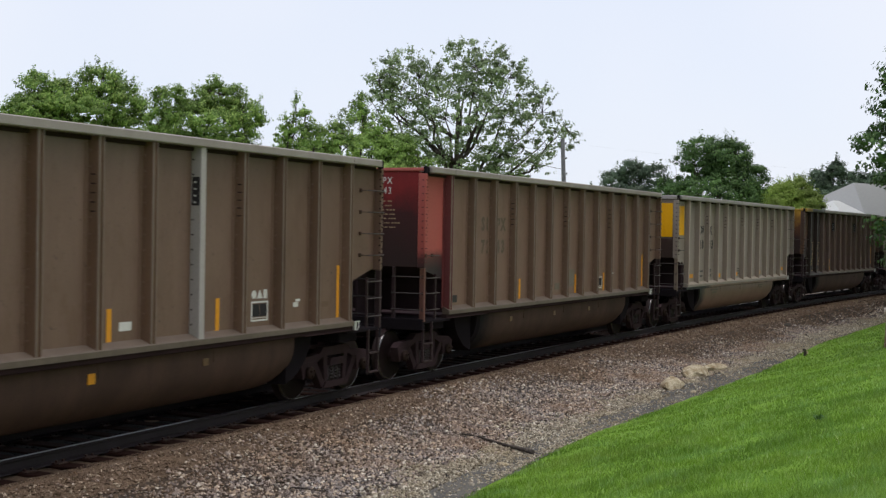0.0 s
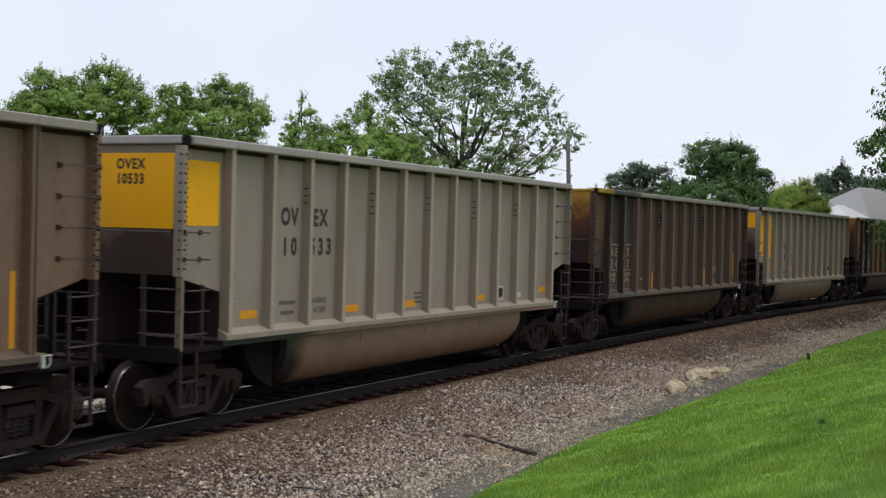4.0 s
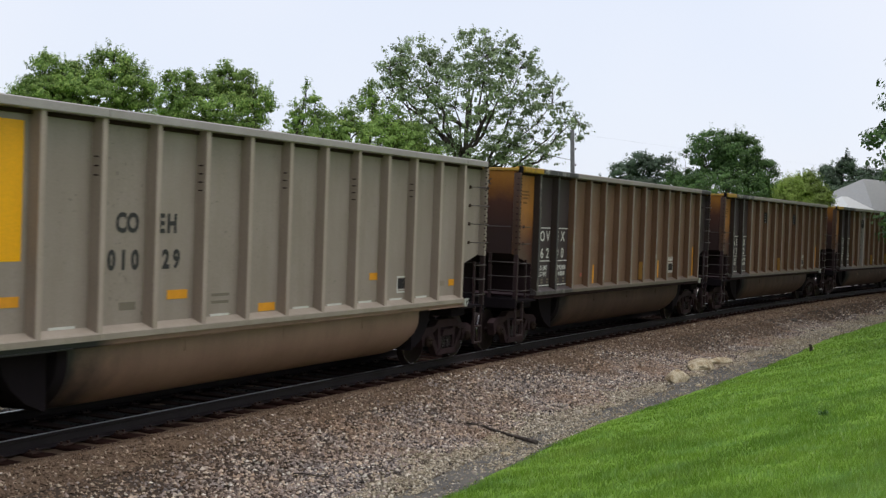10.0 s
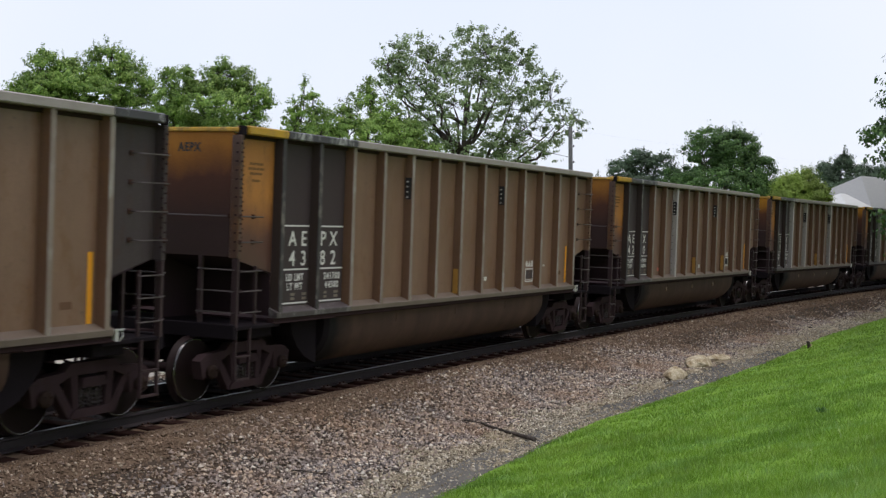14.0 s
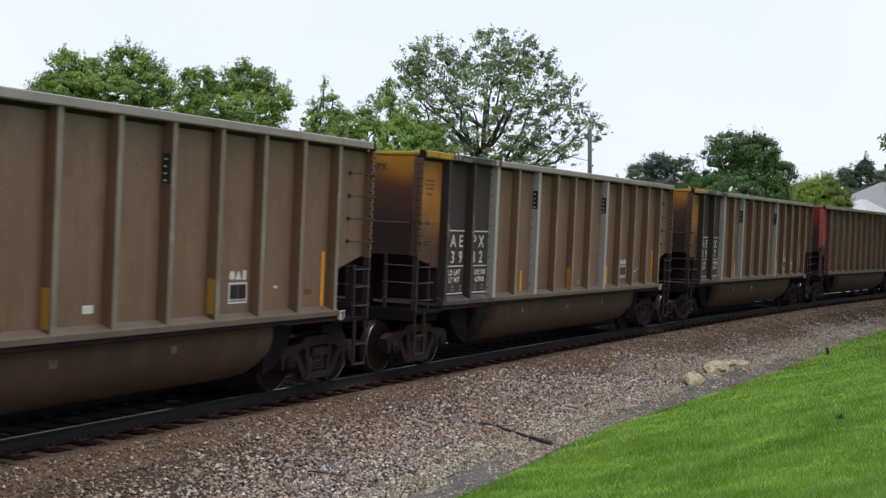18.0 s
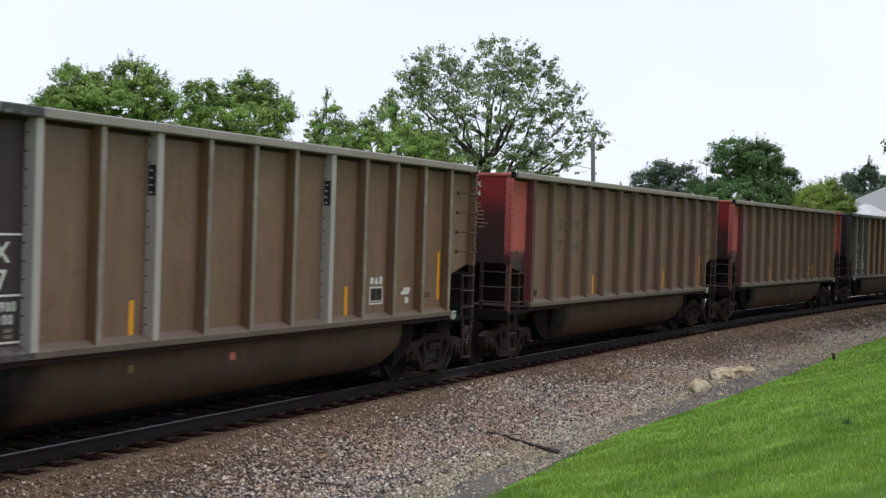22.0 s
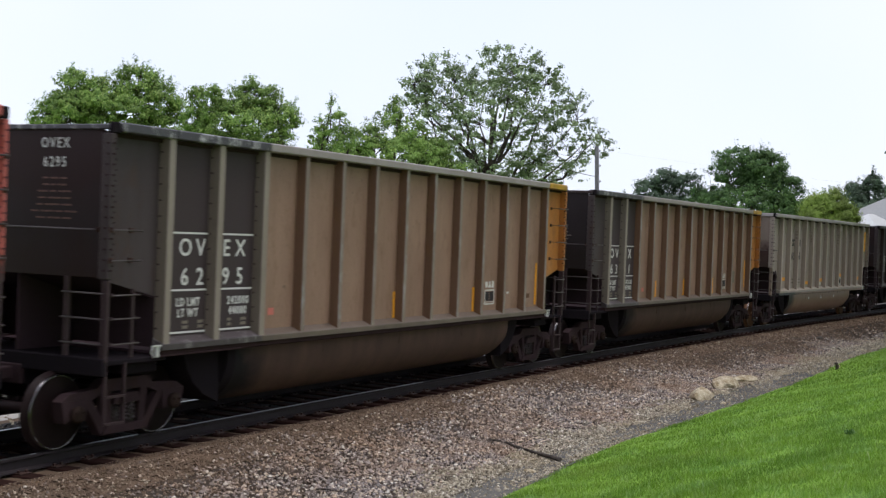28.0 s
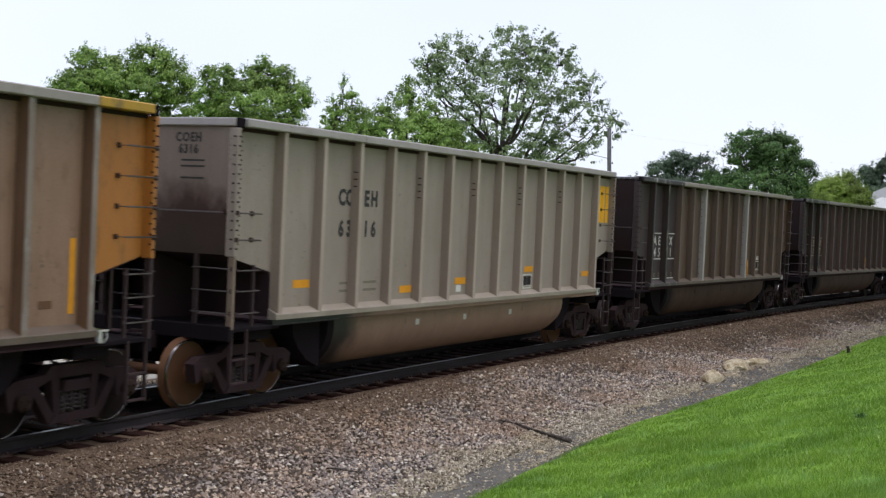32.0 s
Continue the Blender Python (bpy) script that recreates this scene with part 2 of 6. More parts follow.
def paint(name, base, grime, amount=0.45, rough=0.44, rust=None, rust_amount=0.0, soot=None, spec=0.4, specks=0.0, wave=1.5, nose=False):
    """Weathered car paint: blotches of grime, vertical run marks, grain, rust spots. soot: (colour, from height, to
    height) for a sooted end sheet;
    nose: ragged black area over the leading end of a belly."""
    n = Nodes(name, rough, spec=spec)
    p = n.place()
    warm = base[0] / base[1]
    tint = (1.21, 0.95, 0.97) if 1.25 < warm < 1.33 else (1.11, 0.957, 0.985) if warm > 1.33 else (1.05, 0.975, 0.995)
    base, grime = (tuple(v * k for v, k in zip(c, tint)) for c in (base, grime))
    blot = n.noise(n.place((0.9, 0.9, 0.5)), 1.6, 5)
    runs = n.noise(n.place((3.2, 3.2, 0.25)), 1.5, 4, 0.55)
    grain = n.noise(p, 45, 3)
    c = n.mix(n.math("MULTIPLY", n.ramp(blot, [(0.35, 0.0), (0.7, 1.0)]), amount), base, grime)
    c = n.mix(n.math("MULTIPLY", n.ramp(runs, [(0.45, 0.0), (0.75, 1.0)]), amount * 0.7), c, grime)
    if rust:
        spots = n.noise(n.place((1.5, 1.5, 0.7)), 2.6, 8, 0.75)
        c = n.mix(n.math("MULTIPLY", n.ramp(spots, [(0.52, 0.0), (0.62, 1.0)]), rust_amount), c, rust)
    if specks:
        dots = n.noise(n.place((1, 1, 1)), 15, 2, 0.4)
        area = n.noise(n.place((0.8, 0.8, 0.8)), 1.1, 2)
        c = n.mix(n.math("MULTIPLY", n.math("MULTIPLY", n.ramp(dots, [(0.68, 0.0), (0.72, 1.0)]), n.ramp(area, [(0.42, 0.0), (0.6, 1.0)])), specks), c, (0.03, 0.024, 0.02))
    if nose:
        ragged = n.math("ADD", n.axis(n.place(vary=False), "X"), n.math("MULTIPLY", n.math("SUBTRACT", n.noise(n.place((1, 1, 1)), 1.1, 5, 0.6), 0.5), 1.6))
        c = n.mix(n.ramp(n.math("ADD", n.math("MULTIPLY", ragged, 0.2), 1.0), [(0.14, 1.0), (0.27, 0.0)]), c, (0.011, 0.0095, 0.01))
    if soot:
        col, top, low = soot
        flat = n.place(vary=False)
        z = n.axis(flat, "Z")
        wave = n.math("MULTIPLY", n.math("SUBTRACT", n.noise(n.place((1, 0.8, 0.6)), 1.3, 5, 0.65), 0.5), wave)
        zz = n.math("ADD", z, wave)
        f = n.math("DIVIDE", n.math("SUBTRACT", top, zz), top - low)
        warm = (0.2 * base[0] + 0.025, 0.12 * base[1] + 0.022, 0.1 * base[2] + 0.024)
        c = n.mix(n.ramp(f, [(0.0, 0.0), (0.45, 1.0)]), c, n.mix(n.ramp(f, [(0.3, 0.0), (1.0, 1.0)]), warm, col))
    c = n.mix(0.35, c, n.ramp(grain, [(0.3, 0.55), (0.7, 1.0)]), "MULTIPLY")
    n.colour(c)
    n.bump(n.math("ADD", n.math("MULTIPLY", blot, 2.0), n.math("MULTIPLY", grain, 0.15)), 0.25, 0.008)
    return n.mat


TAN = paint("tan_grimed_paint", (0.19, 0.146, 0.103), (0.139, 0.101, 0.067), 0.6, rust=(0.12, 0.065, 0.034), rust_amount=0.3, specks=0.5)
TAN_DARK = paint("dark_tan_grimed_paint", (0.158, 0.122, 0.086), (0.112, 0.082, 0.054), 0.6, rust=(0.12, 0.062, 0.032), rust_amount=0.35, specks=0.5)
UMBER = paint("umber_grimed_paint", (0.2, 0.134, 0.083), (0.13, 0.082, 0.049), 0.6, rust=(0.16, 0.075, 0.03), rust_amount=0.55, specks=0.5)
MAROON = paint("dark_maroon_paint", (0.1, 0.064, 0.043), (0.064, 0.039, 0.026), 0.6, rust=(0.16, 0.062, 0.024), rust_amount=0.5)
BRONZE = paint("bronze_brown_grimed_paint", (0.198, 0.136, 0.091), (0.13, 0.084, 0.053), 0.65, rust=(0.14, 0.07, 0.033), rust_amount=0.45, specks=0.5)
FAWN = paint("fawn_grimed_paint", (0.285, 0.202, 0.135), (0.19, 0.126, 0.08), 0.6, rust=(0.15, 0.075, 0.035), rust_amount=0.4, specks=0.5)
OLIVE = paint("olive_brown_sooted_paint", (0.105, 0.077, 0.05), (0.064, 0.045, 0.031), 0.6, rust=(0.12, 0.06, 0.03), rust_amount=0.3)
DARK = paint("dark_brown_paint", (0.07, 0.059, 0.058), (0.048, 0.039, 0.038), 0.5, spec=0.12, rust=(0.075, 0.038, 0.022), rust_amount=0.3)
SILVER = paint("dusty_silver_paint", (0.335, 0.298, 0.253), (0.245, 0.208, 0.164), 0.55, rough=0.42, specks=0.35)
BLACK = paint("faded_black_panel", (0.056, 0.045, 0.046), (0.058, 0.045, 0.042), 0.5, spec=0.12)
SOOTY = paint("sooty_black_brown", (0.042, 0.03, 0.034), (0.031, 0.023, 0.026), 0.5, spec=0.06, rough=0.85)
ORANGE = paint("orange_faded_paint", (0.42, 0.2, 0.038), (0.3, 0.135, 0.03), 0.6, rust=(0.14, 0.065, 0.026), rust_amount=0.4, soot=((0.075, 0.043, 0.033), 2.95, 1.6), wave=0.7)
ORANGE_REAR = paint("orange_rear_bay_paint", (0.42, 0.19, 0.036), (0.3, 0.13, 0.032), 0.5, rust=(0.16, 0.075, 0.03), rust_amount=0.4)
OCHRE = paint("yellow_chord_paint", (0.5, 0.34, 0.03), (0.2, 0.13, 0.04), 0.5, rust=(0.1, 0.08, 0.06), rust_amount=0.6)
YELLOW = paint("amber_yellow_paint", (0.92, 0.52, 0.006), (0.76, 0.4, 0.01), 0.3, spec=0.25)
RED = paint("red_faded_paint", (0.42, 0.108, 0.086), (0.33, 0.094, 0.074), 0.5, soot=((0.03, 0.02, 0.022), 2.4, 2.0), wave=0.35)
# darker red with the shadow side of the red rib put into it
RED_WEB = paint("dark_red_rib_side", (0.13, 0.03, 0.03), (0.085, 0.024, 0.024), 0.5)
RED_OXIDE = paint("red_oxide_paint", (0.15, 0.075, 0.056), (0.095, 0.05, 0.038), 0.6, rust=(0.2, 0.09, 0.04), rust_amount=0.4)
RUSTY = paint("rust_brown_paint", (0.085, 0.052, 0.034), (0.05, 0.032, 0.024), 0.6, rust=(0.2, 0.09, 0.03), rust_amount=0.5)
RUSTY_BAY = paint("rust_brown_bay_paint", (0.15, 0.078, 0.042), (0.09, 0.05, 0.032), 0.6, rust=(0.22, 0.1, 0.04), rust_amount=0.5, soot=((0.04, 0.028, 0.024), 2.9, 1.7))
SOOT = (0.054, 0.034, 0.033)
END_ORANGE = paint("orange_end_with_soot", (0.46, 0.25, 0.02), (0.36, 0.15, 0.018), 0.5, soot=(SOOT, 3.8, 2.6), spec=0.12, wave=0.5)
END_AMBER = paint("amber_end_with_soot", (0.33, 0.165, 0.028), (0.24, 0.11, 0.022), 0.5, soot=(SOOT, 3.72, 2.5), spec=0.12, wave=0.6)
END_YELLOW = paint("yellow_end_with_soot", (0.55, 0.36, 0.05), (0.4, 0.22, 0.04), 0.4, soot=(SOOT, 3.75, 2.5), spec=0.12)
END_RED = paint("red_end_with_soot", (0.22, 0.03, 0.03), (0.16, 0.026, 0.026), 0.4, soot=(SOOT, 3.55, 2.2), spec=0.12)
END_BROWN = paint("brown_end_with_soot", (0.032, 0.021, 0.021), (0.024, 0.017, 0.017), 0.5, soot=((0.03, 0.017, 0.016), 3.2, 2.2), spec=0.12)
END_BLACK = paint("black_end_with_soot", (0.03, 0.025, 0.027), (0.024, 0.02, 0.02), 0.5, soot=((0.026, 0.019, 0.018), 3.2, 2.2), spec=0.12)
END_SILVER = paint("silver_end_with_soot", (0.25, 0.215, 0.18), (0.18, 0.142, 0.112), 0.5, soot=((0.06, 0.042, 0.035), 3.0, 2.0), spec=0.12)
CHORD = paint("weathered_top_chord", (0.33, 0.315, 0.288), (0.22, 0.203, 0.178), 0.6)
CHORD_TAN = paint("tan_top_chord", (0.34, 0.32, 0.285), (0.23, 0.21, 0.18), 0.6)
CHORD_SILVER = paint("pale_top_chord", (0.4, 0.39, 0.375), (0.28, 0.27, 0.25), 0.5)
CHORD_BLACK = paint("chipped_black_chord", (0.06, 0.06, 0.066), (0.045, 0.045, 0.05), 0.3, rust=(0.5, 0.49, 0.48), rust_amount=0.9)
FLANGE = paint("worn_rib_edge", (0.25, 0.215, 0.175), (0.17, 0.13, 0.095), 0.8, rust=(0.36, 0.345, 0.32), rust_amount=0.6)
# rib sides: own rust, darkened further for the shade on the leading face
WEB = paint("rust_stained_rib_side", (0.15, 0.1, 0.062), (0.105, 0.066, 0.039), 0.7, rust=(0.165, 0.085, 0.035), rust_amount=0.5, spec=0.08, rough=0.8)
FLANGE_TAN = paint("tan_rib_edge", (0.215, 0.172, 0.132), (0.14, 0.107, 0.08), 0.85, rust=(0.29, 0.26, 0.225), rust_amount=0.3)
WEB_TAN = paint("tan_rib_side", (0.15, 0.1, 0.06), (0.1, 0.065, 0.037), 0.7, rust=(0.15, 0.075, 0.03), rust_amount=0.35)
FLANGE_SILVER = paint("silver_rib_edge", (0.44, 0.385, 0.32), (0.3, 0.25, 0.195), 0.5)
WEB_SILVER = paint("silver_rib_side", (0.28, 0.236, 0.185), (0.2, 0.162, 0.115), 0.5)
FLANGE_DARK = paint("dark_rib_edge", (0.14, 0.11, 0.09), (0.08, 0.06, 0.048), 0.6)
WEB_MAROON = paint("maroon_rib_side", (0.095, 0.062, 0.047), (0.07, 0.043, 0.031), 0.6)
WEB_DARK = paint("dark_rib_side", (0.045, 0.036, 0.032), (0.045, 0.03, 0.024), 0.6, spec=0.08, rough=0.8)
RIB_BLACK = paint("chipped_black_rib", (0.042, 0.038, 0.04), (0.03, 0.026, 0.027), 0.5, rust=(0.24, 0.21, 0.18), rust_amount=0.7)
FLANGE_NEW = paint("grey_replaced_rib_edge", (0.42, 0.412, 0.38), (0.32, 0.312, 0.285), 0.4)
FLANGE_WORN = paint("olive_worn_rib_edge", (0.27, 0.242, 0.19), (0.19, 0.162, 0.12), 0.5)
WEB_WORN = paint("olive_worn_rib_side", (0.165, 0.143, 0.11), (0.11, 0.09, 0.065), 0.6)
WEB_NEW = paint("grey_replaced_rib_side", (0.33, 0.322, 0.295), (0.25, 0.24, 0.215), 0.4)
SILL = paint("dusty_side_sill", (0.138, 0.112, 0.084), (0.075, 0.057, 0.042), 0.6)
SILL_SILVER = paint("dusty_silver_sill", (0.33, 0.3, 0.24), (0.2, 0.175, 0.135), 0.5)
SILL_DARK = paint("worn_black_sill", (0.06, 0.05, 0.05), (0.04, 0.032, 0.031), 0.5, rust=(0.24, 0.22, 0.21), rust_amount=0.6)
BELLY = paint("dusty_belly", (0.1, 0.068, 0.049), (0.05, 0.035, 0.027), 0.7, spec=0.15, rough=0.7, nose=True)
BELLY_SILVER = paint("dusty_silver_belly", (0.25, 0.193, 0.135), (0.145, 0.107, 0.072), 0.6, nose=True)
BELLY_SILVER_POST = paint("dusty_cream_post_foot", (0.27, 0.22, 0.165), (0.16, 0.125, 0.09), 0.7, rust=(0.12, 0.06, 0.03), rust_amount=0.5)
IRON = paint("grimed_cast_iron", (0.046, 0.036, 0.038), (0.024, 0.0185, 0.0198), 0.6, rust=(0.04, 0.021, 0.013), rust_amount=0.3, spec=0.08, rough=0.8)
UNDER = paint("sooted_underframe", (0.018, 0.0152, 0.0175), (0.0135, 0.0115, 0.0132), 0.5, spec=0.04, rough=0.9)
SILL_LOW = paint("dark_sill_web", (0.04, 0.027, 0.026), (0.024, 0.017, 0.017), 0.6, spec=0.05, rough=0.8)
RUNG = paint("rung_steel", (0.1, 0.086, 0.083), (0.034, 0.027, 0.026), 0.6, spec=0.3)
PAD = paint("rusted_grab_pad", (0.062, 0.036, 0.027), (0.04, 0.025, 0.02), 0.5, spec=0.1)
FOOT = paint("dark_post_steel", (0.056, 0.041, 0.042), (0.032, 0.024, 0.025), 0.6, spec=0.15)
CAP = paint("rusted_bearing_cap", (0.036, 0.026, 0.02), (0.024, 0.018, 0.014), 0.5, spec=0.08, rough=0.8)


def plain(name, c, rough=0.6, metal=0.0, vary=0.2, scale=12):
    n = Nodes(name, rough, metal)
    f = n.noise(n.place(), scale, 4)
    n.colour(n.mix(n.math("MULTIPLY", f, vary * 2), c, tuple(v * 0.5 for v in c)))
    n.bump(f, 0.15, 0.004)
    return n.mat


TREAD = plain("polished_wheel_rim", (0.22, 0.205, 0.205), 0.2, 1.0, 0.2)
WHEEL = paint("brown_wheel_plate", (0.028, 0.0215, 0.021), (0.017, 0.0135, 0.0135), 0.6, spec=0.12, rough=0.5)
WHEEL_RUST = plain("rusted_wheel_plate", (0.16, 0.07, 0.03), 0.75)
WHITE = plain("white_stencil", (0.73, 0.71, 0.66), 0.7, vary=0.3)
CREAM = plain("cream_worn_stencil", (0.5, 0.36, 0.22), 0.7, vary=0.4)
PRINT_RUST = plain("faded_reddish_stencil", (0.19, 0.1, 0.08), 0.7, vary=0.4)
PRINT_PALE = plain("worn_pale_stencil", (0.36, 0.3, 0.26), 0.7, vary=0.5)
RUST_PRINT = plain("faint_rust_stencil", (0.2, 0.095, 0.03), 0.7, vary=0.3)
INK = plain("dark_stencil", (0.036, 0.034, 0.034), 0.7, vary=0.2)
GHOST = plain("ghost_stencil", (0.14, 0.11, 0.08), 0.75, vary=0.3)
PRINT = plain("faded_dark_stencil", (0.14, 0.13, 0.12), 0.7, vary=0.4)
FAINT = plain("faint_grey_stencil", (0.215, 0.18, 0.138), 0.7, vary=0.3)
STRIP = plain("orange_reflector", (0.86, 0.36, 0.015), 0.45, vary=0.3)
STRIP_OLD = plain("dull_orange_reflector", (0.4, 0.2, 0.03), 0.5, vary=0.4)
PINK = plain("pink_decal", (0.6, 0.17, 0.13), 0.5)
PATCH = plain("dark_patch", (0.018, 0.015, 0.016), 0.8)
PLATE_DULL = paint("dusty_tan_plate", (0.2, 0.13, 0.05), (0.12, 0.08, 0.04), 0.6)
TAG = plain("bright_metal_tag", (0.62, 0.61, 0.58), 0.4, 0.3)

# ------------------------------------------------------------------ coal cars: shared meshes
RIBS = [round(-6.15 + 1.025 * i, 3) for i in range(13)]
TOP, SHEET, OUTER, END = 3.905, 1.35, 1.495, 7.22
ME = {}


def panel_mesh(i):
    """Side sheet of one bay on the near side, in the car's own space."""
    s = Shape()
    if i == 0:
        poly = [(-END, 2.04), (-END, 3.8), (RIBS[0], 3.8), (RIBS[0], 1.80)]
    elif i == 13:
        poly = [(END, 2.08), (END, 3.8), (RIBS[12], 3.8), (RIBS[12], 1.80)]
    else:
        poly = [(RIBS[i - 1], 1.24), (RIBS[i - 1], 3.8), (RIBS[i], 3.8), (RIBS[i], 1.24)]
    s.prism(poly, -SHEET, -SHEET + 0.012, "y")
    return s


def rib_shape(x, bolts=False, wide=False, groove=False):
    """Pressed rib; with a groove its outer flange is a channel between two worn lips."""
    s = Shape()
    w, b = (0.06, 0.085) if wide else (0.052, 0.08) if groove else (0.046, 0.076)
    z0, z1 = 1.20, 3.79
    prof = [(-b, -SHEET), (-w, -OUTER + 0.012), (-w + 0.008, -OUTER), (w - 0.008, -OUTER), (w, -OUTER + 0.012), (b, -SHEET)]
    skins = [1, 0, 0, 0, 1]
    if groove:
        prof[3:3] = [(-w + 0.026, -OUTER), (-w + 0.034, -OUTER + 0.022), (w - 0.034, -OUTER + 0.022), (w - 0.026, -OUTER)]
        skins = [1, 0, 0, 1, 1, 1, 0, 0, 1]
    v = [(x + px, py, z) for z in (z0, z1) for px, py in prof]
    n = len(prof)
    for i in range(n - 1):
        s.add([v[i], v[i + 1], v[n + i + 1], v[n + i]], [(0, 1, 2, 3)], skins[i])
    s.add(v[:n], [tuple(range(n))], 1)
    s.add(v[n:], [tuple(range(n))], 1)
    if groove:
        # foot flange riveted to the sheet
        s.box(x - b - 0.062, x - b + 0.006, -SHEET - 0.009, -SHEET - 0.0005, z0 + 0.06, z1, 0.003, mat=2)
        for k in range(14):
            z = 1.38 + k * 0.17
            s.box(x - b - 0.038, x - b - 0.022, -SHEET - 0.018, -SHEET - 0.009, z - 0.009, z + 0.009, mat=1)
    if bolts:
        for k in range(12):
            z = 1.42 + k * 0.2
            s.box(x - b - 0.01, x - b + 0.012, -SHEET - 0.042, -SHEET - 0.022, z - 0.01, z + 0.01, mat=2)
    return s


def corner_post(e):
    s = Shape()
    s.box(e * END - 0.042, e * END + 0.042, -OUTER + 0.01, -SHEET + 0.02, 2.04, 3.77, 0.012)
    for k in range(13):
        z = 2.15 + k * 0.125
        s.box(e * END - 0.02, e * END + 0.01, -OUTER - 0.01, -OUTER + 0.012, z - 0.011, z + 0.011, mat=1)
        s.box(e * END + (-0.056 if e < 0 else 0.04), e * END + (-0.04 if e < 0 else 0.056), -OUTER + 0.045, -OUTER + 0.075, z - 0.012, z + 0.012, mat=1)
        s.box(min(e * (END - 0.056), e * (END - 0.04)), max(e * (END - 0.056), e * (END - 0.04)), -OUTER + 0.01, -OUTER + 0.035, z + 0.05, z + 0.074, mat=1)
    return s


def grab(path, r=0.011, pad=0.032):
    s = Shape()
    s.tube(path, r, 6)
    for p in (path[0], path[-1]):
        s.box(p[0] - pad, p[0] + pad, p[1] - 0.012, p[1] + 0.012, p[2] - pad, p[2] + pad, mat=1)
    return s


def side_grab(x0, x1, z):
    return grab([(x0, -SHEET - 0.005, z), (x0, -OUTER - 0.03, z), (x1, -OUTER - 0.03, z), (x1, -OUTER + 0.01, z)])


def end_grab(y0, y1, z, e):
    x = e * END
    return grab([(x, y0, z), (x + e * 0.09, y0, z), (x + e * 0.09, y1, z), (x, y1, z)])


def build_meshes():
    for i in range(14):
        s = panel_mesh(i)
        ME["panel", i, 1] = s.mesh("side_panel")
        ME["panel", i, -1] = s.mirrored(1, -1).mesh("side_panel")
    for i, x in enumerate(RIBS):
        s = rib_shape(x, True, True)
        ME["rib", i, 1, "new"] = s.mesh("rib")
        ME["rib", i, -1, "new"] = s.mirrored(1, -1).mesh("rib")
        s = rib_shape(x, True, groove=True)
        ME["rib", i, 1, "groove"] = s.mesh("rib")
        ME["rib", i, -1, "groove"] = s.mirrored(1, -1).mesh("rib")
        for b in (False, True):
            s = rib_shape(x, b)
            ME["rib", i, 1, b] = s.mesh("rib")
            ME["rib", i, -1, b] = s.mirrored(1, -1).mesh("rib")
    for side in (1, -1):
        for key, (a, b) in {"front": (-END + 0.105, RIBS[0] + 0.03), "panel": (RIBS[0] + 0.032, RIBS[2] + 0.02), "main": (RIBS[2] + 0.022, RIBS[12] - 0.02), "rear": (RIBS[12] - 0.018, END - 0.105)}.items():
            s = Shape().box(a, b, -OUTER - 0.04, -SHEET + 0.06, 3.787, TOP, 0.014)
            ME["chord", key, side] = s.mirrored(1, side).mesh("top_chord")
        # dark strip stands in for the shadow under the chord
        s = Shape().box(-END + 0.06, END - 0.06, -SHEET - 0.035, -SHEET - 0.001, 3.735, 3.8)
        ME["angle", side] = s.mirrored(1, side).mesh("chord_angle")
        lip = [(-SHEET - 0.002, 1.30), (-OUTER + 0.01, 1.235), (-OUTER - 0.005, 1.222), (-OUTER - 0.005, 1.15), (-SHEET, 1.15)]
        ME["sill_front", side] = Shape().prism(lip, -6.25, RIBS[2] - 0.001, "x").mirrored(1, side).mesh("side_sill")
        s = Shape().prism(lip, RIBS[2] + 0.001, 6.27, "x")
        ME["sill", side] = s.mirrored(1, side).mesh("side_sill")
        s = Shape().prism([(-OUTER + 0.03, 1.149), (-OUTER + 0.03, 1.085), (-OUTER + 0.05, 1.07), (-SHEET, 1.07), (-SHEET, 1.149)], -6.28, 6.28, "x")
        for x0, x1 in ((-6.3, -4.55), (4.75, 6.3)):
            s.box(x0, x1, -OUTER + 0.004, -OUTER + 0.029, 1.072, 1.088)
        ME["sill_web", side] = s.mirrored(1, side).mesh("sill_web")
        for e in (1, -1):
            # dark block put in the corner gap in place of its shade
            s = Shape().box(min(e * 7.12, e * 7.25), max(e * 7.12, e * 7.25), -OUTER + 0.005, -OUTER + 0.07, 3.77, 3.9, 0.01)
            ME["cap_corner", e, side] = s.mirrored(1, side).mesh("corner_cap")
            ME["post", e, side] = corner_post(e).mirrored(1, side).mesh("corner_post")
            s = Shape().box(e * END - 0.03, e * END + 0.03, -OUTER + 0.014, -SHEET - 0.03, 1.06, 2.038, 0.01)
            ME["post_foot", e, side] = s.mirrored(1, side).mesh("post_foot")
    for e in (1, -1):
        s = Shape().box(min(e * END, e * END - e * 0.016), max(e * END, e * END - e * 0.016), -SHEET + 0.02, SHEET - 0.02, 2.06, 3.83)
        ME["end", e] = s.mesh("end_sheet")
        s = Shape().box(min(e * (END - 0.07), e * (END + 0.07)), max(e * (END - 0.07), e * (END + 0.07)), -OUTER + 0.06, OUTER - 0.06, 3.79, TOP - 0.006, 0.012)
        ME["end_chord", e, True] = s.mesh("end_chord")
        s = Shape().box(min(e * (END - 0.06), e * (END + 0.05)), max(e * (END - 0.06), e * (END + 0.05)), -OUTER + 0.06, OUTER - 0.06, 3.815, 3.875, 0.01)
        ME["end_chord", e, False] = s.mesh("end_chord")
        # recessed slope sheet below the end
        t = 0.012
        s = Shape()
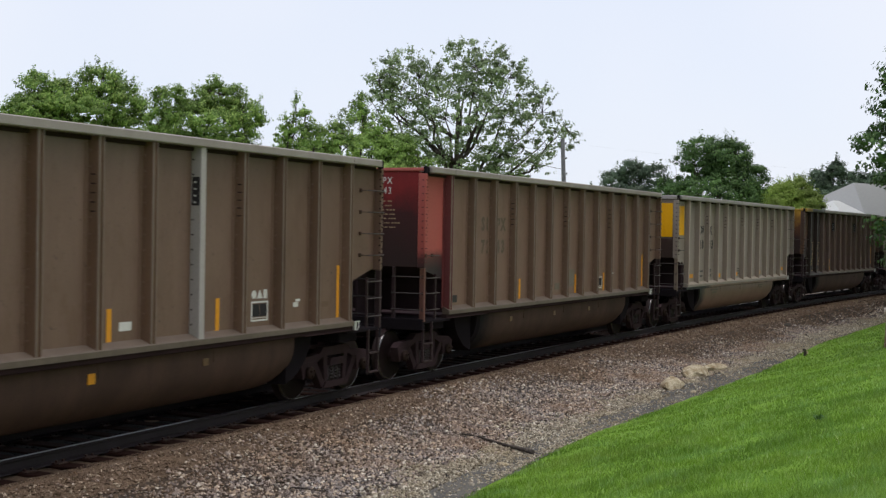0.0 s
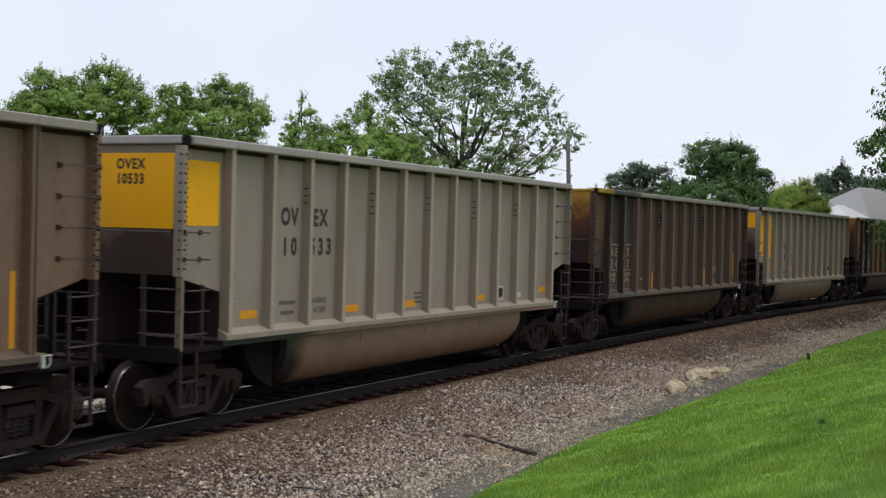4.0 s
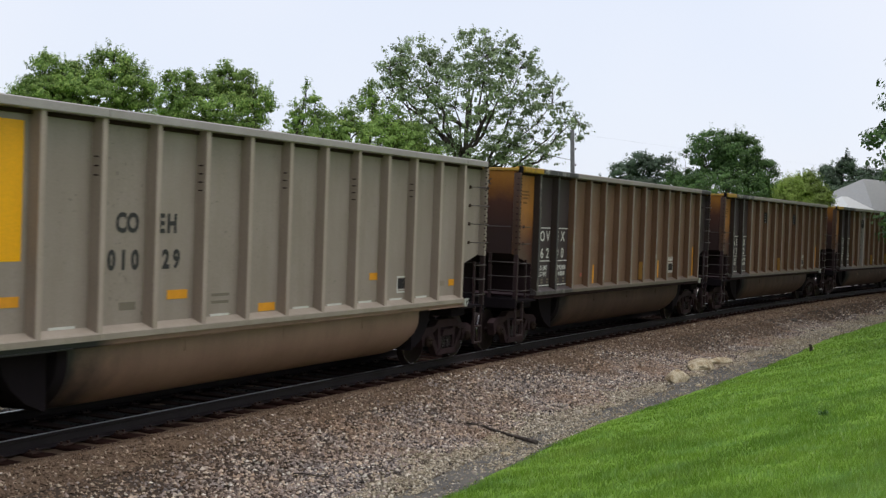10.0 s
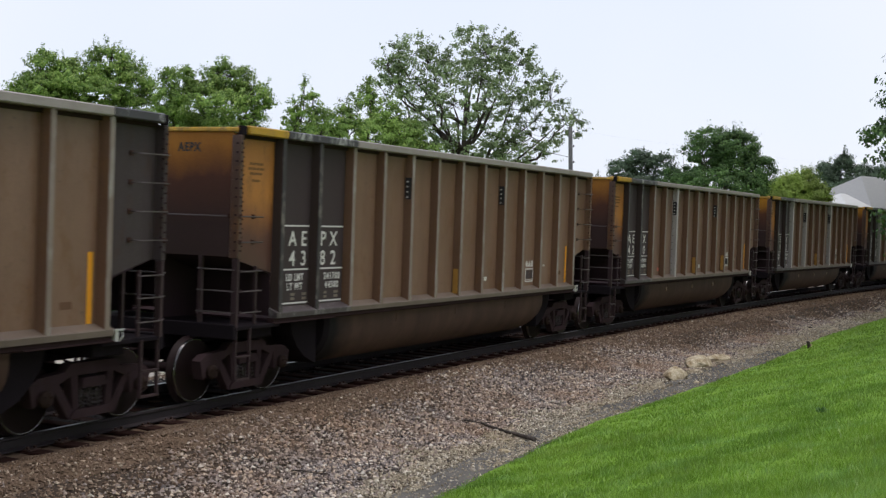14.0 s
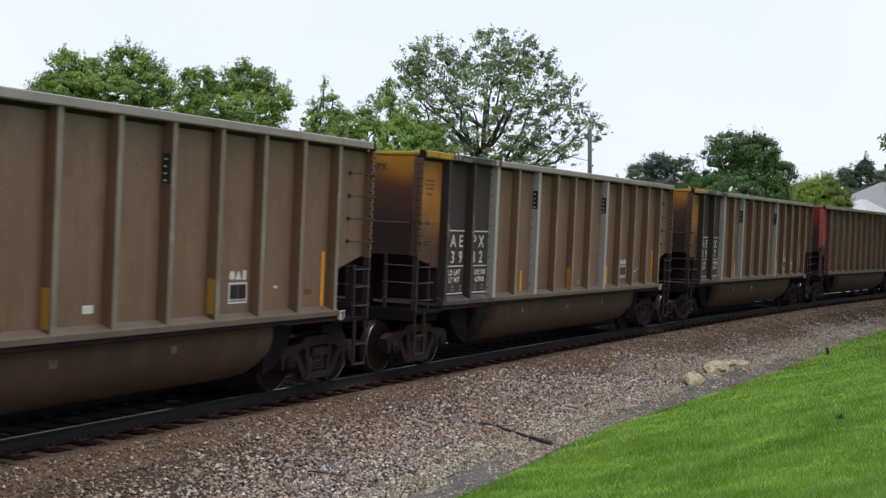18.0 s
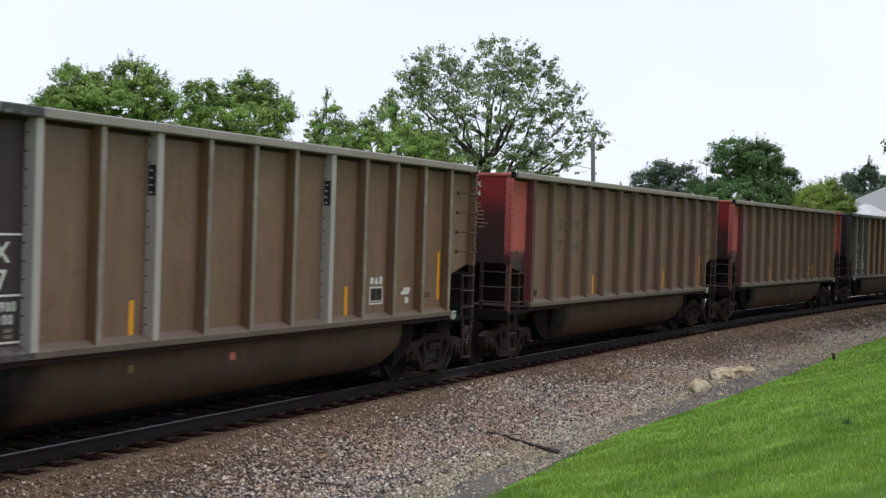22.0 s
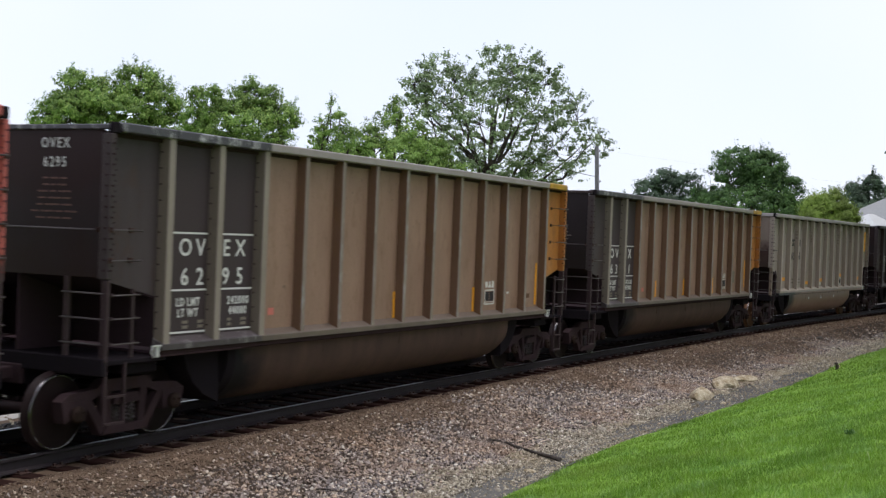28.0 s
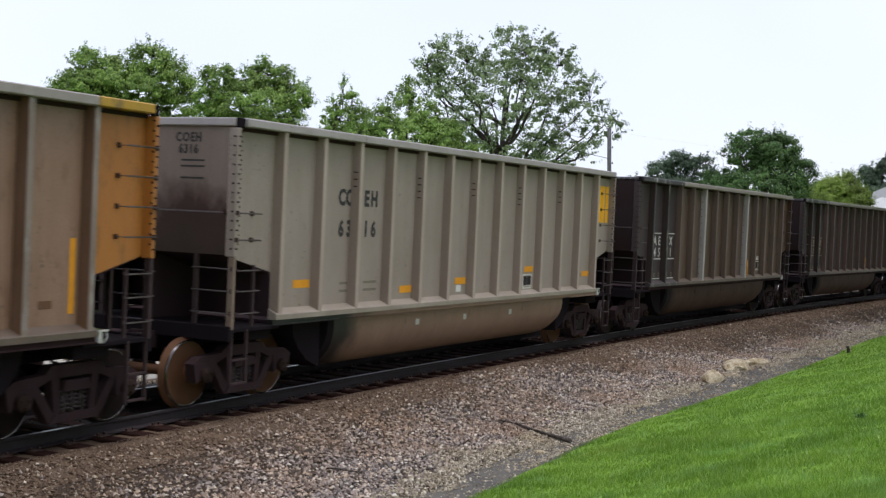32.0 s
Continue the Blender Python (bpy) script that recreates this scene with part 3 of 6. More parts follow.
        pr = [(e * (END - 0.03), 2.06), (e * 6.24, 1.79), (e * 6.22, 1.18), (e * (6.22 - t), 1.18), (e * (6.24 - t * 2), 1.82), (e * (END - 0.03), 2.075)]
        s.prism(pr, -SHEET + 0.01, SHEET - 0.01, "y")
        # two added plates block the view through the end void so it stays dark
        s.box(min(e * 6.23, e * 7.17), max(e * 6.23, e * 7.17), -0.02, 0.02, 1.112, 2.05)
        s.box(min(e * 6.23, e * 7.17), max(e * 6.23, e * 7.17), 1.2, 1.22, 1.112, 2.05)
        ME["slope", e] = s.mesh("slope_sheet")
        s = Shape().box(min(e * 6.1, e * (END + 0.06)), max(e * 6.1, e * (END + 0.06)), -OUTER + 0.04, OUTER - 0.04, 1.05, 1.11, 0.01)
        s.box(min(e * (END - 0.02), e * (END + 0.07)), max(e * (END - 0.02), e * (END + 0.07)), -OUTER + 0.02, OUTER - 0.02, 0.93, 1.14, 0.012)
        for y in (-1.0, -0.5, 0.5, 1.0):
            s.box(min(e * 6.1, e * END), max(e * 6.1, e * END), y - 0.03, y + 0.03, 0.95, 1.05)
        ME["platform", e] = s.mesh("end_platform")
        # coupler with shank and knuckle
        s = Shape()
        s.box(min(e * 7.0, e * 7.75), max(e * 7.0, e * 7.75), -0.075, 0.075, 0.80, 0.95, 0.015)
        s.box(min(e * 7.2, e * 7.3), max(e * 7.2, e * 7.3), -0.22, 0.22, 0.74, 1.0, 0.02)
        s.prism([(e * 7.72, -0.14), (e * 7.98, -0.17), (e * 8.1, -0.06), (e * 8.1, 0.05), (e * 7.95, 0.02), (e * 7.9, 0.15), (e * 7.72, 0.13)], 0.74, 1.02, "z")
        ME["coupler", e] = s.mesh("coupler")
        s = Shape().tube([(e * 7.24, 0.28, 0.86), (e * 7.5, 0.3, 0.62), (e * 7.8, 0.22, 0.52), (e * 8.02, 0.1, 0.58)], 0.022, 8)
        s.lathe([(-0.06, 0.03), (-0.04, 0.042), (0.05, 0.042), (0.07, 0.03)], (e * 8.03, 0.1, 0.58), "x", 10)
        ME["hose", e] = s.mesh("brake_hose")
        # ladder on the side of the end void, ladder on the end, stirrup steps
        for side in (1, -1):
            s = Shape()
            s.box(e * 6.77 - 0.016, e * 6.77 + 0.016, -OUTER + 0.02, -OUTER + 0.06, 1.1, 1.93)
            ME["stile", e, side] = s.mirrored(1, side).mesh("ladder_stile")
            for j, z in enumerate((1.28, 1.58, 1.86)):
                s = grab([(e * 7.16, -OUTER + 0.02, z), (e * 7.16, -OUTER - 0.035, z), (e * 6.72, -OUTER - 0.035, z), (e * 6.74, -OUTER + 0.03, z)], pad=0.02)
                ME["rung", e, side, j] = s.mirrored(1, side).mesh("rung")
            s = Shape().box(e * END - 0.02, e * END + 0.03, -0.86, -0.80, 1.1, 2.06)
            ME["end_stile", e, side] = s.mirrored(1, side).mesh("end_ladder_stile")
            for j, z in enumerate((1.28, 1.58, 1.88)):
                s = end_grab(-0.83, -OUTER + 0.05, z, e)
                ME["end_rung", e, side, j] = s.mirrored(1, side).mesh("end_rung")
            s = Shape()
            for x in (7.2, 6.86):
                s.box(e * x - 0.015, e * x + 0.015, -OUTER + 0.03, -OUTER + 0.075, 0.34, 1.08)
            for z in (0.36, 0.68):
                s.box(min(e * 6.86, e * 7.2), max(e * 6.86, e * 7.2), -OUTER + 0.015, -OUTER + 0.075, z - 0.012, z + 0.012)
            ME["stirrup", e, side] = s.mirrored(1, side).mesh("stirrup_step")
    for side in (1, -1):
        for j, z in enumerate((2.27, 2.63)):
            ME["grab_front", j, side] = side_grab(-6.72, -END, z).mirrored(1, side).mesh("grab_iron")
        for j, z in enumerate((2.3, 2.66, 3.02, 3.38)):
            ME["grab_rear", j, side] = side_grab(6.68, END, z).mirrored(1, side).mesh("grab_iron")
    for e in (1, -1):
        s = Shape().box(min(e * 6.29, e * 6.35), max(e * 6.29, e * 6.35), -OUTER - 0.012, -OUTER + 0.05, 1.1, 1.25, 0.008)
        s.box(min(e * 6.27, e * 6.44), max(e * 6.27, e * 6.44), -OUTER - 0.02, -OUTER + 0.0, 1.235, 1.255).tube([(e * 6.42, -OUTER, 1.25), (e * 6.44, -OUTER, 1.16), (e * 6.38, -OUTER, 1.1)], 0.01, 6)
        ME["bracket", e] = s.mesh("lever_bracket")
    ME["end_rail"] = end_grab(-1.3, 1.3, 2.63, -1).mesh("end_hand_rail")
    # belly tub
    arc = [(-1.32, 1.08), (-1.32, 1.0)] + [(-0.72 - 0.60 * math.cos(a), 0.95 - 0.65 * math.sin(a)) for a in [0.0, 0.2, 0.4, 0.6, 0.8, 1.0, 1.2, 1.4, 1.57]] + [(-0.4, 0.29)]
    arc = arc + [(-y, z) for y, z in reversed(arc)]
    s, n = Shape(), len(arc)
    rings = [(-4.62, 0.90), (-4.45, 0.97), (-4.1, 1.0), (0.0, 1.0), (4.2, 1.0), (4.5, 0.96), (4.72, 0.86)]
    v = [(x, y * (0.94 + 0.06 * k), 1.08 - (1.08 - z) * k) for x, k in rings for y, z in arc]
    f = [(i * n + j, i * n + j + 1, (i + 1) * n + j + 1, (i + 1) * n + j) for i in range(len(rings) - 1) for j in range(n - 1)]
    s.add(v, f[n - 1:], 0, True)
    s.add(v, f[:n - 1], 1, True)
    s.add(v[:n], [tuple(range(n))], 1)
    s.add(v[-n:], [tuple(range(n))], 0)
    for x in (-2.2, 0.2, 2.6):
        s.box(x - 0.02, x + 0.02, -1.326, -1.31, 0.9, 1.05)
    ME["belly"] = s.mesh("belly_tub")
    s = Shape().box(-7.25, 7.25, -0.24, 0.24, 0.74, 1.05)
    for x in (-6.4, 6.4):
        s.box(x - 0.3, x + 0.3, -1.32, 1.32, 0.9, 1.08, 0.02)
        s.lathe([(0.72, 0.2), (0.95, 0.24)], (x, 0, 0), "z", 16)
    for e in (-1, 1):
        s.prism([(e * 4.66, 0.36), (e * 4.66, 1.07), (e * 5.42, 1.07), (e * 5.36, 0.86), (e * 5.22, 0.68), (e * 5.0, 0.5)], -1.2, 1.2, "y")
    ME["underframe"] = s.mesh("underframe")
    s = Shape().box(-6.2, 6.2, -SHEET + 0.03, SHEET - 0.03, 1.09, 1.13)
    ME["floor"] = s.mesh("car_floor")
    # truck
    s = Shape().box(-0.22, 0.22, -1.0, 1.0, 0.46, 0.72, 0.03)
    s.box(-0.75, -0.66, -0.8, 0.8, 0.40, 0.50)
    s.box(0.66, 0.75, -0.8, 0.8, 0.40, 0.50)
    ME["bolster"] = s.mesh("bolster")
    for side in (1, -1):
        s = Shape()
        y0, y1 = -1.09, -0.94
        top = [(-1.12, 0.62), (-0.98, 0.70), (-0.52, 0.73), (-0.40, 0.83), (0.40, 0.83), (0.52, 0.73), (0.98, 0.70), (1.12, 0.62), (1.10, 0.52), (0.70, 0.56), (0.40, 0.68), (-0.40, 0.68), (-0.70, 0.56), (-1.10, 0.52)]
        s.prism(top, y0, y1, "y")
        for e in (-1, 1):
            s.prism([(e * 0.74, 0.60), (e * 0.60, 0.60), (e * 0.30, 0.20), (e * 0.42, 0.15)], y0 + 0.01, y1 - 0.01, "y")
            s.prism([(e * 0.40, 0.70), (e * 0.28, 0.70), (e * 0.24, 0.22), (e * 0.34, 0.20)], y0 + 0.005, y1 - 0.005, "y")
            s.prism([(e * 1.12, 0.62), (e * 0.68, 0.62), (e * 0.72, 0.36), (e * 0.80, 0.40), (e * 0.98, 0.40), (e * 1.06, 0.36)], y0 - 0.01, y1, "y")
        s.prism([(-0.42, 0.16), (0.42, 0.16), (0.34, 0.26), (-0.34, 0.26)], y0 - 0.02, y1 + 0.02, "y")
        s.prism([(-0.24, 0.52), (0.24, 0.52), (0.2, 0.64), (-0.2, 0.64)], y0 - 0.03, y1, "y")
        ME["side_frame", side] = s.mirrored(1, side).mesh("side_frame")
        s = Shape()
        for x in (-0.15, 0.0, 0.15):
            s.tube([(x + 0.06 * math.cos(a * 0.785), -1.02 + 0.06 * math.sin(a * 0.785), 0.27 + a * 0.0062) for a in range(41)], 0.014, 5)
            s.lathe([(0.26, 0.035), (0.52, 0.035)], (x, -1.02, 0), "z", 8)
        ME["spring", side] = s.mirrored(1, side).mesh("spring")
        s = Shape().lathe([(0.0, 0.05), (-0.012, 0.095), (-0.07, 0.105), (-0.09, 0.085), (-0.1, 0.03)], (0, -1.08, 0.457), "y", 16)
        for k in range(3):
            a = k * 2.094 + 0.5
            s.box(0.055 * math.cos(a) - 0.015, 0.055 * math.cos(a) + 0.015, -1.2, -1.17, 0.457 + 0.055 * math.sin(a) - 0.015, 0.457 + 0.055 * math.sin(a) + 0.015)
        ME["cap", side] = s.mirrored(1, side).mesh("bearing_cap")
    s = Shape().lathe([(-1.02, 0.07), (1.02, 0.07)], (0, 0, 0), "y", 14, mat=1)
    for side in (-1, 1):
        rim = [(0.68, 0.30), (0.685, 0.475), (0.695, 0.487), (0.712, 0.484), (0.722, 0.460), (0.80, 0.452), (0.815, 0.444)]
        face = [(0.815, 0.444), (0.815, 0.40), (0.80, 0.385), (0.765, 0.36), (0.748, 0.25), (0.762, 0.16), (0.80, 0.135), (0.82, 0.12), (0.82, 0.07)]
        s.lathe([(w * side, r) for w, r in rim], (0, 0, 0), "y", 36, mat=1)
        s.lathe([(w * side, r) for w, r in ((0.79, 0.4545), (0.806, 0.452), (0.8175, 0.444), (0.8175, 0.434), (0.8155, 0.432))], (0, 0, 0), "y", 36, mat=0, caps=False)
        s.lathe([(w * side, r) for w, r in face], (0, 0, 0), "y", 36, mat=1)
        for k in range(3):
            a = k * 2.094
            s.box(0.28 * math.cos(a) - 0.012, 0.28 * math.cos(a) + 0.012, side * 0.752 - 0.004, side * 0.752 + 0.004, 0.28 * math.sin(a) - 0.03, 0.28 * math.sin(a) + 0.03, mat=1)
    ME["wheelset"] = s.mesh("wheelset")


def bars(name, boxes, where, mats, car, label=""):
    """Flat marks on the near side sheet (where 'side') or on the front end sheet ('end'): boxes of left, right, low, high."""
    if len(boxes) > 1 and name not in ("stencil_frame", "small_print", "faint_print", "stencil_field"):
        for one in boxes:
            bars(name, [one], where, mats, car, label)
        return None
    s = Shape()
    for a, b, c, d in boxes:
        if where == "side":
            s.box(a, b, -SHEET - 0.004, -SHEET + 0.004, c, d)
        elif where == "belly":
            s.box(a, b, -1.325, -1.3, c, d)
        else:
            s.box(-END - 0.004, -END + 0.004, a, b, c, d)
    ob = part(name, s.mesh(name), mats, car, label)
    if name in ("small_print", "faint_print"):
        ob["kind"] = "stuff"
    return ob


def text_mesh(words, size, narrow=0.78, bold=0.012, space=1.18):
    key = ("text", words, size, narrow)
    if key in ME:
        return ME[key]
    cu = bpy.data.curves.new("letters", "FONT")
    cu.body, cu.size, cu.align_x, cu.align_y = words, size, "CENTER", "CENTER"
    cu.space_character = space
    cu.extrude, cu.offset, cu.resolution_u = 0.002, bold * size / 0.3, 3
    tmp = new("letters", cu)
    me = bpy.data.meshes.new_from_object(tmp.evaluated_get(bpy.context.evaluated_depsgraph_get()))
    bpy.data.objects.remove(tmp)
    me.transform(Matrix.Diagonal((narrow, 1, 1, 1)))
    me.materials.clear()
    me.materials.append(None)
    me.name = "lettering"
    ME[key] = me
    return me


def letters(words, x, z, size, mats, car, where="side", narrow=0.86, bold=0.012, space=1.18):
    """Words centred at x (or at y on the end sheet) and height z; tall letters are single stencils."""
    if len(words) > 1 and size >= 0.3:
        step = 0.66 * size * narrow * space
        for i, one in enumerate(words):
            letters(one, x + (i - (len(words) - 1) / 2) * step, z, size, mats, car, where, narrow, bold, space)
        return None
    if where == "side":
        m = Matrix.Translation((x, -SHEET - 0.004, z)) @ Matrix(((1, 0, 0, 0), (0, 0, -1, 0), (0, 1, 0, 0), (0, 0, 0, 1)))
    else:
        m = Matrix.Translation((-END - 0.004, x, z)) @ Matrix(((0, 0, -1, 0), (-1, 0, 0, 0), (0, 1, 0, 0), (0, 0, 0, 1)))
    ob = part("lettering", text_mesh(words, size, narrow, bold, space), mats, car, at=m)
    if len(words) > 1:
        ob["kind"] = "stuff"
    return ob


AXLES = []


def truck(car, x, plate):
    tr = part("truck", ME["bolster"], UNDER, car, "grimy cast-steel two-axle truck", at=pose(x, 0, 0))
    for side in (1, -1):
        part("side_frame", ME["side_frame", side], IRON, tr)
        part("spring", ME["spring", side], RUNG, tr, "coil spring nest")
        for a in (-0.89, 0.89):
            part("bearing_cap", ME["cap", side], CAP, tr, at=pose(a, 0, 0))
    for a in (-0.89, 0.89):
        AXLES.append((part("wheelset", ME["wheelset"], [TREAD, plate], tr, "steel wheels with polished rims", at=pose(a, 0, 0.457)), a))


CARS = []


def coal_car(k, label, body, ribs, chord, bay0, end, rear=None, panel=None, panel_chord=None, front_chord=None, light=(), sill=SILL, belly=BELLY,
             strips=(), strip_kind="tall", posts=None, plate=WHEEL, dark_ribs=None, worn=()):
    """One open-top coal gondola; near side at -y, leading end at -x."""
    car = empty("coal_car", car_pose(k, 0))
    tagged(car, label, "coal car", "cars of the coal train")
    posts = posts or body
    dark_ribs = dark_ribs if dark_ribs is not None else (0, 1) if panel else ()
    for side in (1, -1):
        for i in range(14):
            m = bay0 if i == 0 else (rear or body) if i == 13 else panel if panel and i in (1, 2) else body
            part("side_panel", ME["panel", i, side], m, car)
        for i in range(13):
            if i in light:
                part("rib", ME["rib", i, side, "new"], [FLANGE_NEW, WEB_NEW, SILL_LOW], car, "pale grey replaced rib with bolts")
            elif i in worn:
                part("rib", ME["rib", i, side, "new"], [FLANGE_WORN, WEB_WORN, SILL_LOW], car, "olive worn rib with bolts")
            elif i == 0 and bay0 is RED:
                part("rib", ME["rib", i, side, "groove"], [FLANGE_TAN, RED_WEB, RED_WEB], car, "rib with its leading side coloured as shaded red")
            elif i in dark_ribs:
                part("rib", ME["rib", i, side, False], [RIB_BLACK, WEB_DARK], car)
            else:
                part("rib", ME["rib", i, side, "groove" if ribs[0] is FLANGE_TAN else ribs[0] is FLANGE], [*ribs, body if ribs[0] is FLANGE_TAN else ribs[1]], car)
        part("top_chord", ME["chord", "front", side], front_chord or chord, car)
        part("top_chord", ME["chord", "panel", side], panel_chord or chord, car)
        part("top_chord", ME["chord", "main", side], chord, car)
        part("top_chord", ME["chord", "rear", side], OCHRE if rear in (ORANGE, ORANGE_REAR, YELLOW) else RED if rear is RED else CHORD_BLACK if rear is DARK else chord, car)
        part("chord_angle", ME["angle", side], SILL_LOW, car, "dark strip standing in for the shadow under the top chord")
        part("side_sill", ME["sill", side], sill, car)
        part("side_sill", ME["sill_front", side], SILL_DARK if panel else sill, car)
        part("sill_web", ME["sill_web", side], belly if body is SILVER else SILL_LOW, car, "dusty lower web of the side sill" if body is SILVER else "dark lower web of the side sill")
        for e in (1, -1):
            skin = (rear or body) if e > 0 else posts
            part("corner_post", ME["post", e, side], [skin, RED_WEB if skin is RED else SILL_LOW], car, "corner post with a row of dark rivets")
            part("post_foot", ME["post_foot", e, side], RED_OXIDE if posts is RED and e < 0 else BELLY_SILVER_POST if body is SILVER and e < 0 else FOOT, car, "lower foot of the corner post")
            part("corner_cap", ME["cap_corner", e, side], UNDER, car)
            part("ladder_stile", ME["stile", e, side], FOOT, car)
            part("end_ladder_stile", ME["end_stile", e, side], FOOT, car)
            part("stirrup_step", ME["stirrup", e, side], FOOT, car)
            for j in range(3):
                part("rung", ME["rung", e, side, j], [RUNG, FOOT], car)
                part("end_rung", ME["end_rung", e, side, j], [RUNG, FOOT], car)
        for j in range(1 if bay0 is RED else 2):
            part("grab_iron", ME["grab_front", j, side], [RUNG, PAD], car)
        for j in range(4):
            part("grab_iron", ME["grab_rear", j, side], [RUNG, PAD], car)
    for e in (1, -1):
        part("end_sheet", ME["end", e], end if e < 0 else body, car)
        part("end_chord", ME["end_chord", e, body is SILVER], (RED if end is END_RED else BLACK if end is END_BLACK else front_chord or chord) if e < 0 else chord, car)
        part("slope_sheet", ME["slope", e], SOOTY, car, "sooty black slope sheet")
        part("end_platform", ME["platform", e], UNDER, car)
        part("coupler", ME["coupler", e], IRON, car)
        part("brake_hose", ME["hose", e], UNDER, car)
    if bay0 is not RED:
        part("end_hand_rail", ME["end_rail"], [RUNG, PAD], car)
    for e in (1, -1) if k == 12 else (1,):
        part("lever_bracket", ME["bracket", e], TAG, car, "bright galvanised uncoupling lever bracket")
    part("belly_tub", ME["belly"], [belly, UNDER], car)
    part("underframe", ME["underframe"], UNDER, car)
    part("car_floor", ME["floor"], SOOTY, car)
    for x in (-6.4, 6.4):
        truck(car, x, plate)
    for x, z in strips:
        x = min(x, 5.97)
        on_rib = [r for r in RIBS if abs(r - x) < 0.09]
        if on_rib:
            r = on_rib[0]
            s = Shape().prism([(r - 0.088, -SHEET - 0.025), (r - 0.068, -OUTER + 0.03), (r - 0.055, -OUTER + 0.03), (r - 0.075, -SHEET - 0.025)], z - 0.235, z + 0.235, "z")
            part("reflector_strip", s.mesh("reflector_strip"), STRIP_OLD, car, "narrow dull orange strip on a rib")
        elif strip_kind == "tall":
            h = 0.43 if x > 5.9 else 0.235
            bars("reflector_strip", [(x - 0.045, x + 0.045, z - h, z + h)], "side", STRIP, car, "vertical orange reflective strip")
        else:
            bars("reflector_strip", [(x - 0.14, x + 0.29, z - 0.06, z + 0.06)], "side", STRIP, car, "orange reflective plate")
    bars("data_plate", [(5.46, 5.66, 1.52, 1.61)], "side", ribs[1], car, "small embossed data plate")
    if ribs[0] is FLANGE_TAN:
        web_dots(car, [(i, 5) for i in (3, 6, 9) if i not in light], 0.008)
    CARS.append((car, k))
    return car


def marks_panel(car, left, right, low_left, low_right, ink, small_left=("", ""), small_right=("", "")):
    """The reporting marks in a black panel: letters, number, three rules and capacity lines."""
    b1, b2 = (-6.05, -5.21), (-5.03, -4.19)
    top, upper, lower, mid = (2.65, 2.455, 2.075, 1.915) if left == "OV" else (2.54, 2.335, 2.035, 1.88)
    for z in (top, mid, 1.37):
        bars("rule", [(b1[0], b1[1], z - 0.012, z + 0.012)], "side", ink, car)
        bars("rule", [(b2[0], b2[1], z - 0.012, z + 0.012)], "side", ink, car)
    for words, x, z in ((left, -5.51, upper), (right, -4.64, upper), (low_left, -5.51, lower), (low_right, -4.64, lower)):
        letters(words, x, z, 0.32, ink, car, narrow=1.02, bold=0.003, space=1.46)
    for j, (a, b) in enumerate(zip(small_left, small_right)):
        if a:
            letters(a, -5.58, 1.755 - 0.14 * j, 0.15, ink, car, narrow=0.84, bold=0.007)
        if b:
            letters(b, -4.5, 1.755 - 0.14 * j, 0.15, ink, car, narrow=0.86, bold=0.007, space=1.3)
    for z in (1.50, 1.435):
        bars("small_print", [(-5.68, -5.57, z - 0.02, z + 0.02), (-5.36, -5.25, z - 0.02, z + 0.02)], "side", FAINT, car)
        bars("small_print", [(-4.72, -4.64, z - 0.02, z + 0.02), (-4.42, -4.3, z - 0.02, z + 0.02)], "side", FAINT, car)


def marks_end(car, top, low, ink, print_ink=None, z=3.69, gap=0.19, size=0.2):
    letters(top, -0.57, z - 0.02, size * 0.88, ink, car, "end", 0.82, 0.002, 1.35)
    letters(low, -0.57, z - 0.02 - gap, size * 0.88, ink, car, "end", 0.82, 0.002, 1.35)
    if print_ink:
        for j, words in enumerate(((0.1, 0.12, 0.1), (0.13, 0.07, 0.1), (0.2, 0.1, 0.16), (0.12, 0.2, 0.12), (0.16, 0.22, 0.1), (0.18, 0.12, 0.2, 0.12), (0.14, 0.2, 0.14))):
            zz, u = z - gap - 0.22 - 0.08 * j, -0.57 - (sum(words) + 0.035 * (len(words) - 1)) / 2
            line = []
            for w in words:
                line += [(u + w * k, u + w * k + w * 0.24, zz, zz + 0.022) for k in (0.0, 0.35, 0.7)]
                u += w + 0.035
            bars("small_print", line, "end", print_ink, car)


def lube_box(car, x, z, ink, heads=True, core=PATCH):
    """Outlined inspection stencil with a dark field and small marks above it."""
    a, b, c, d = x - 0.22, x + 0.22, z - 0.15, z + 0.14
    bars("stencil_frame", [(a, b, c, c + 0.024), (a, b, d - 0.024, d), (a, a + 0.026, c + 0.024, d - 0.024), (b - 0.026, b, c + 0.024, d - 0.024), (a + 0.02, b - 0.02, c + 0.045, c + 0.055)], "side", ink, car)
    bars("stencil_field", [(a + 0.03, x - 0.01, c + 0.07, d - 0.04), (x + 0.01, b - 0.03, c + 0.07, d - 0.04)], "side", core, car)
    if heads:
        ring = [(x - 0.15 + 0.062 * math.cos(k * 0.628), d + 0.1 + 0.062 * math.sin(k * 0.628)) for k in range(10)]
        for outline in (ring, [(x - 0.075, d + 0.04), (x + 0.075, d + 0.04), (x, d + 0.165)]):
            part("stencil_mark", Shape().prism(outline, -SHEET - 0.004, -SHEET + 0.004, "y").mesh("stencil_mark"), ink, car)
        bars("stencil_mark", [(x + 0.1, x + 0.19, d + 0.035, d + 0.165)], "side", ink, car)


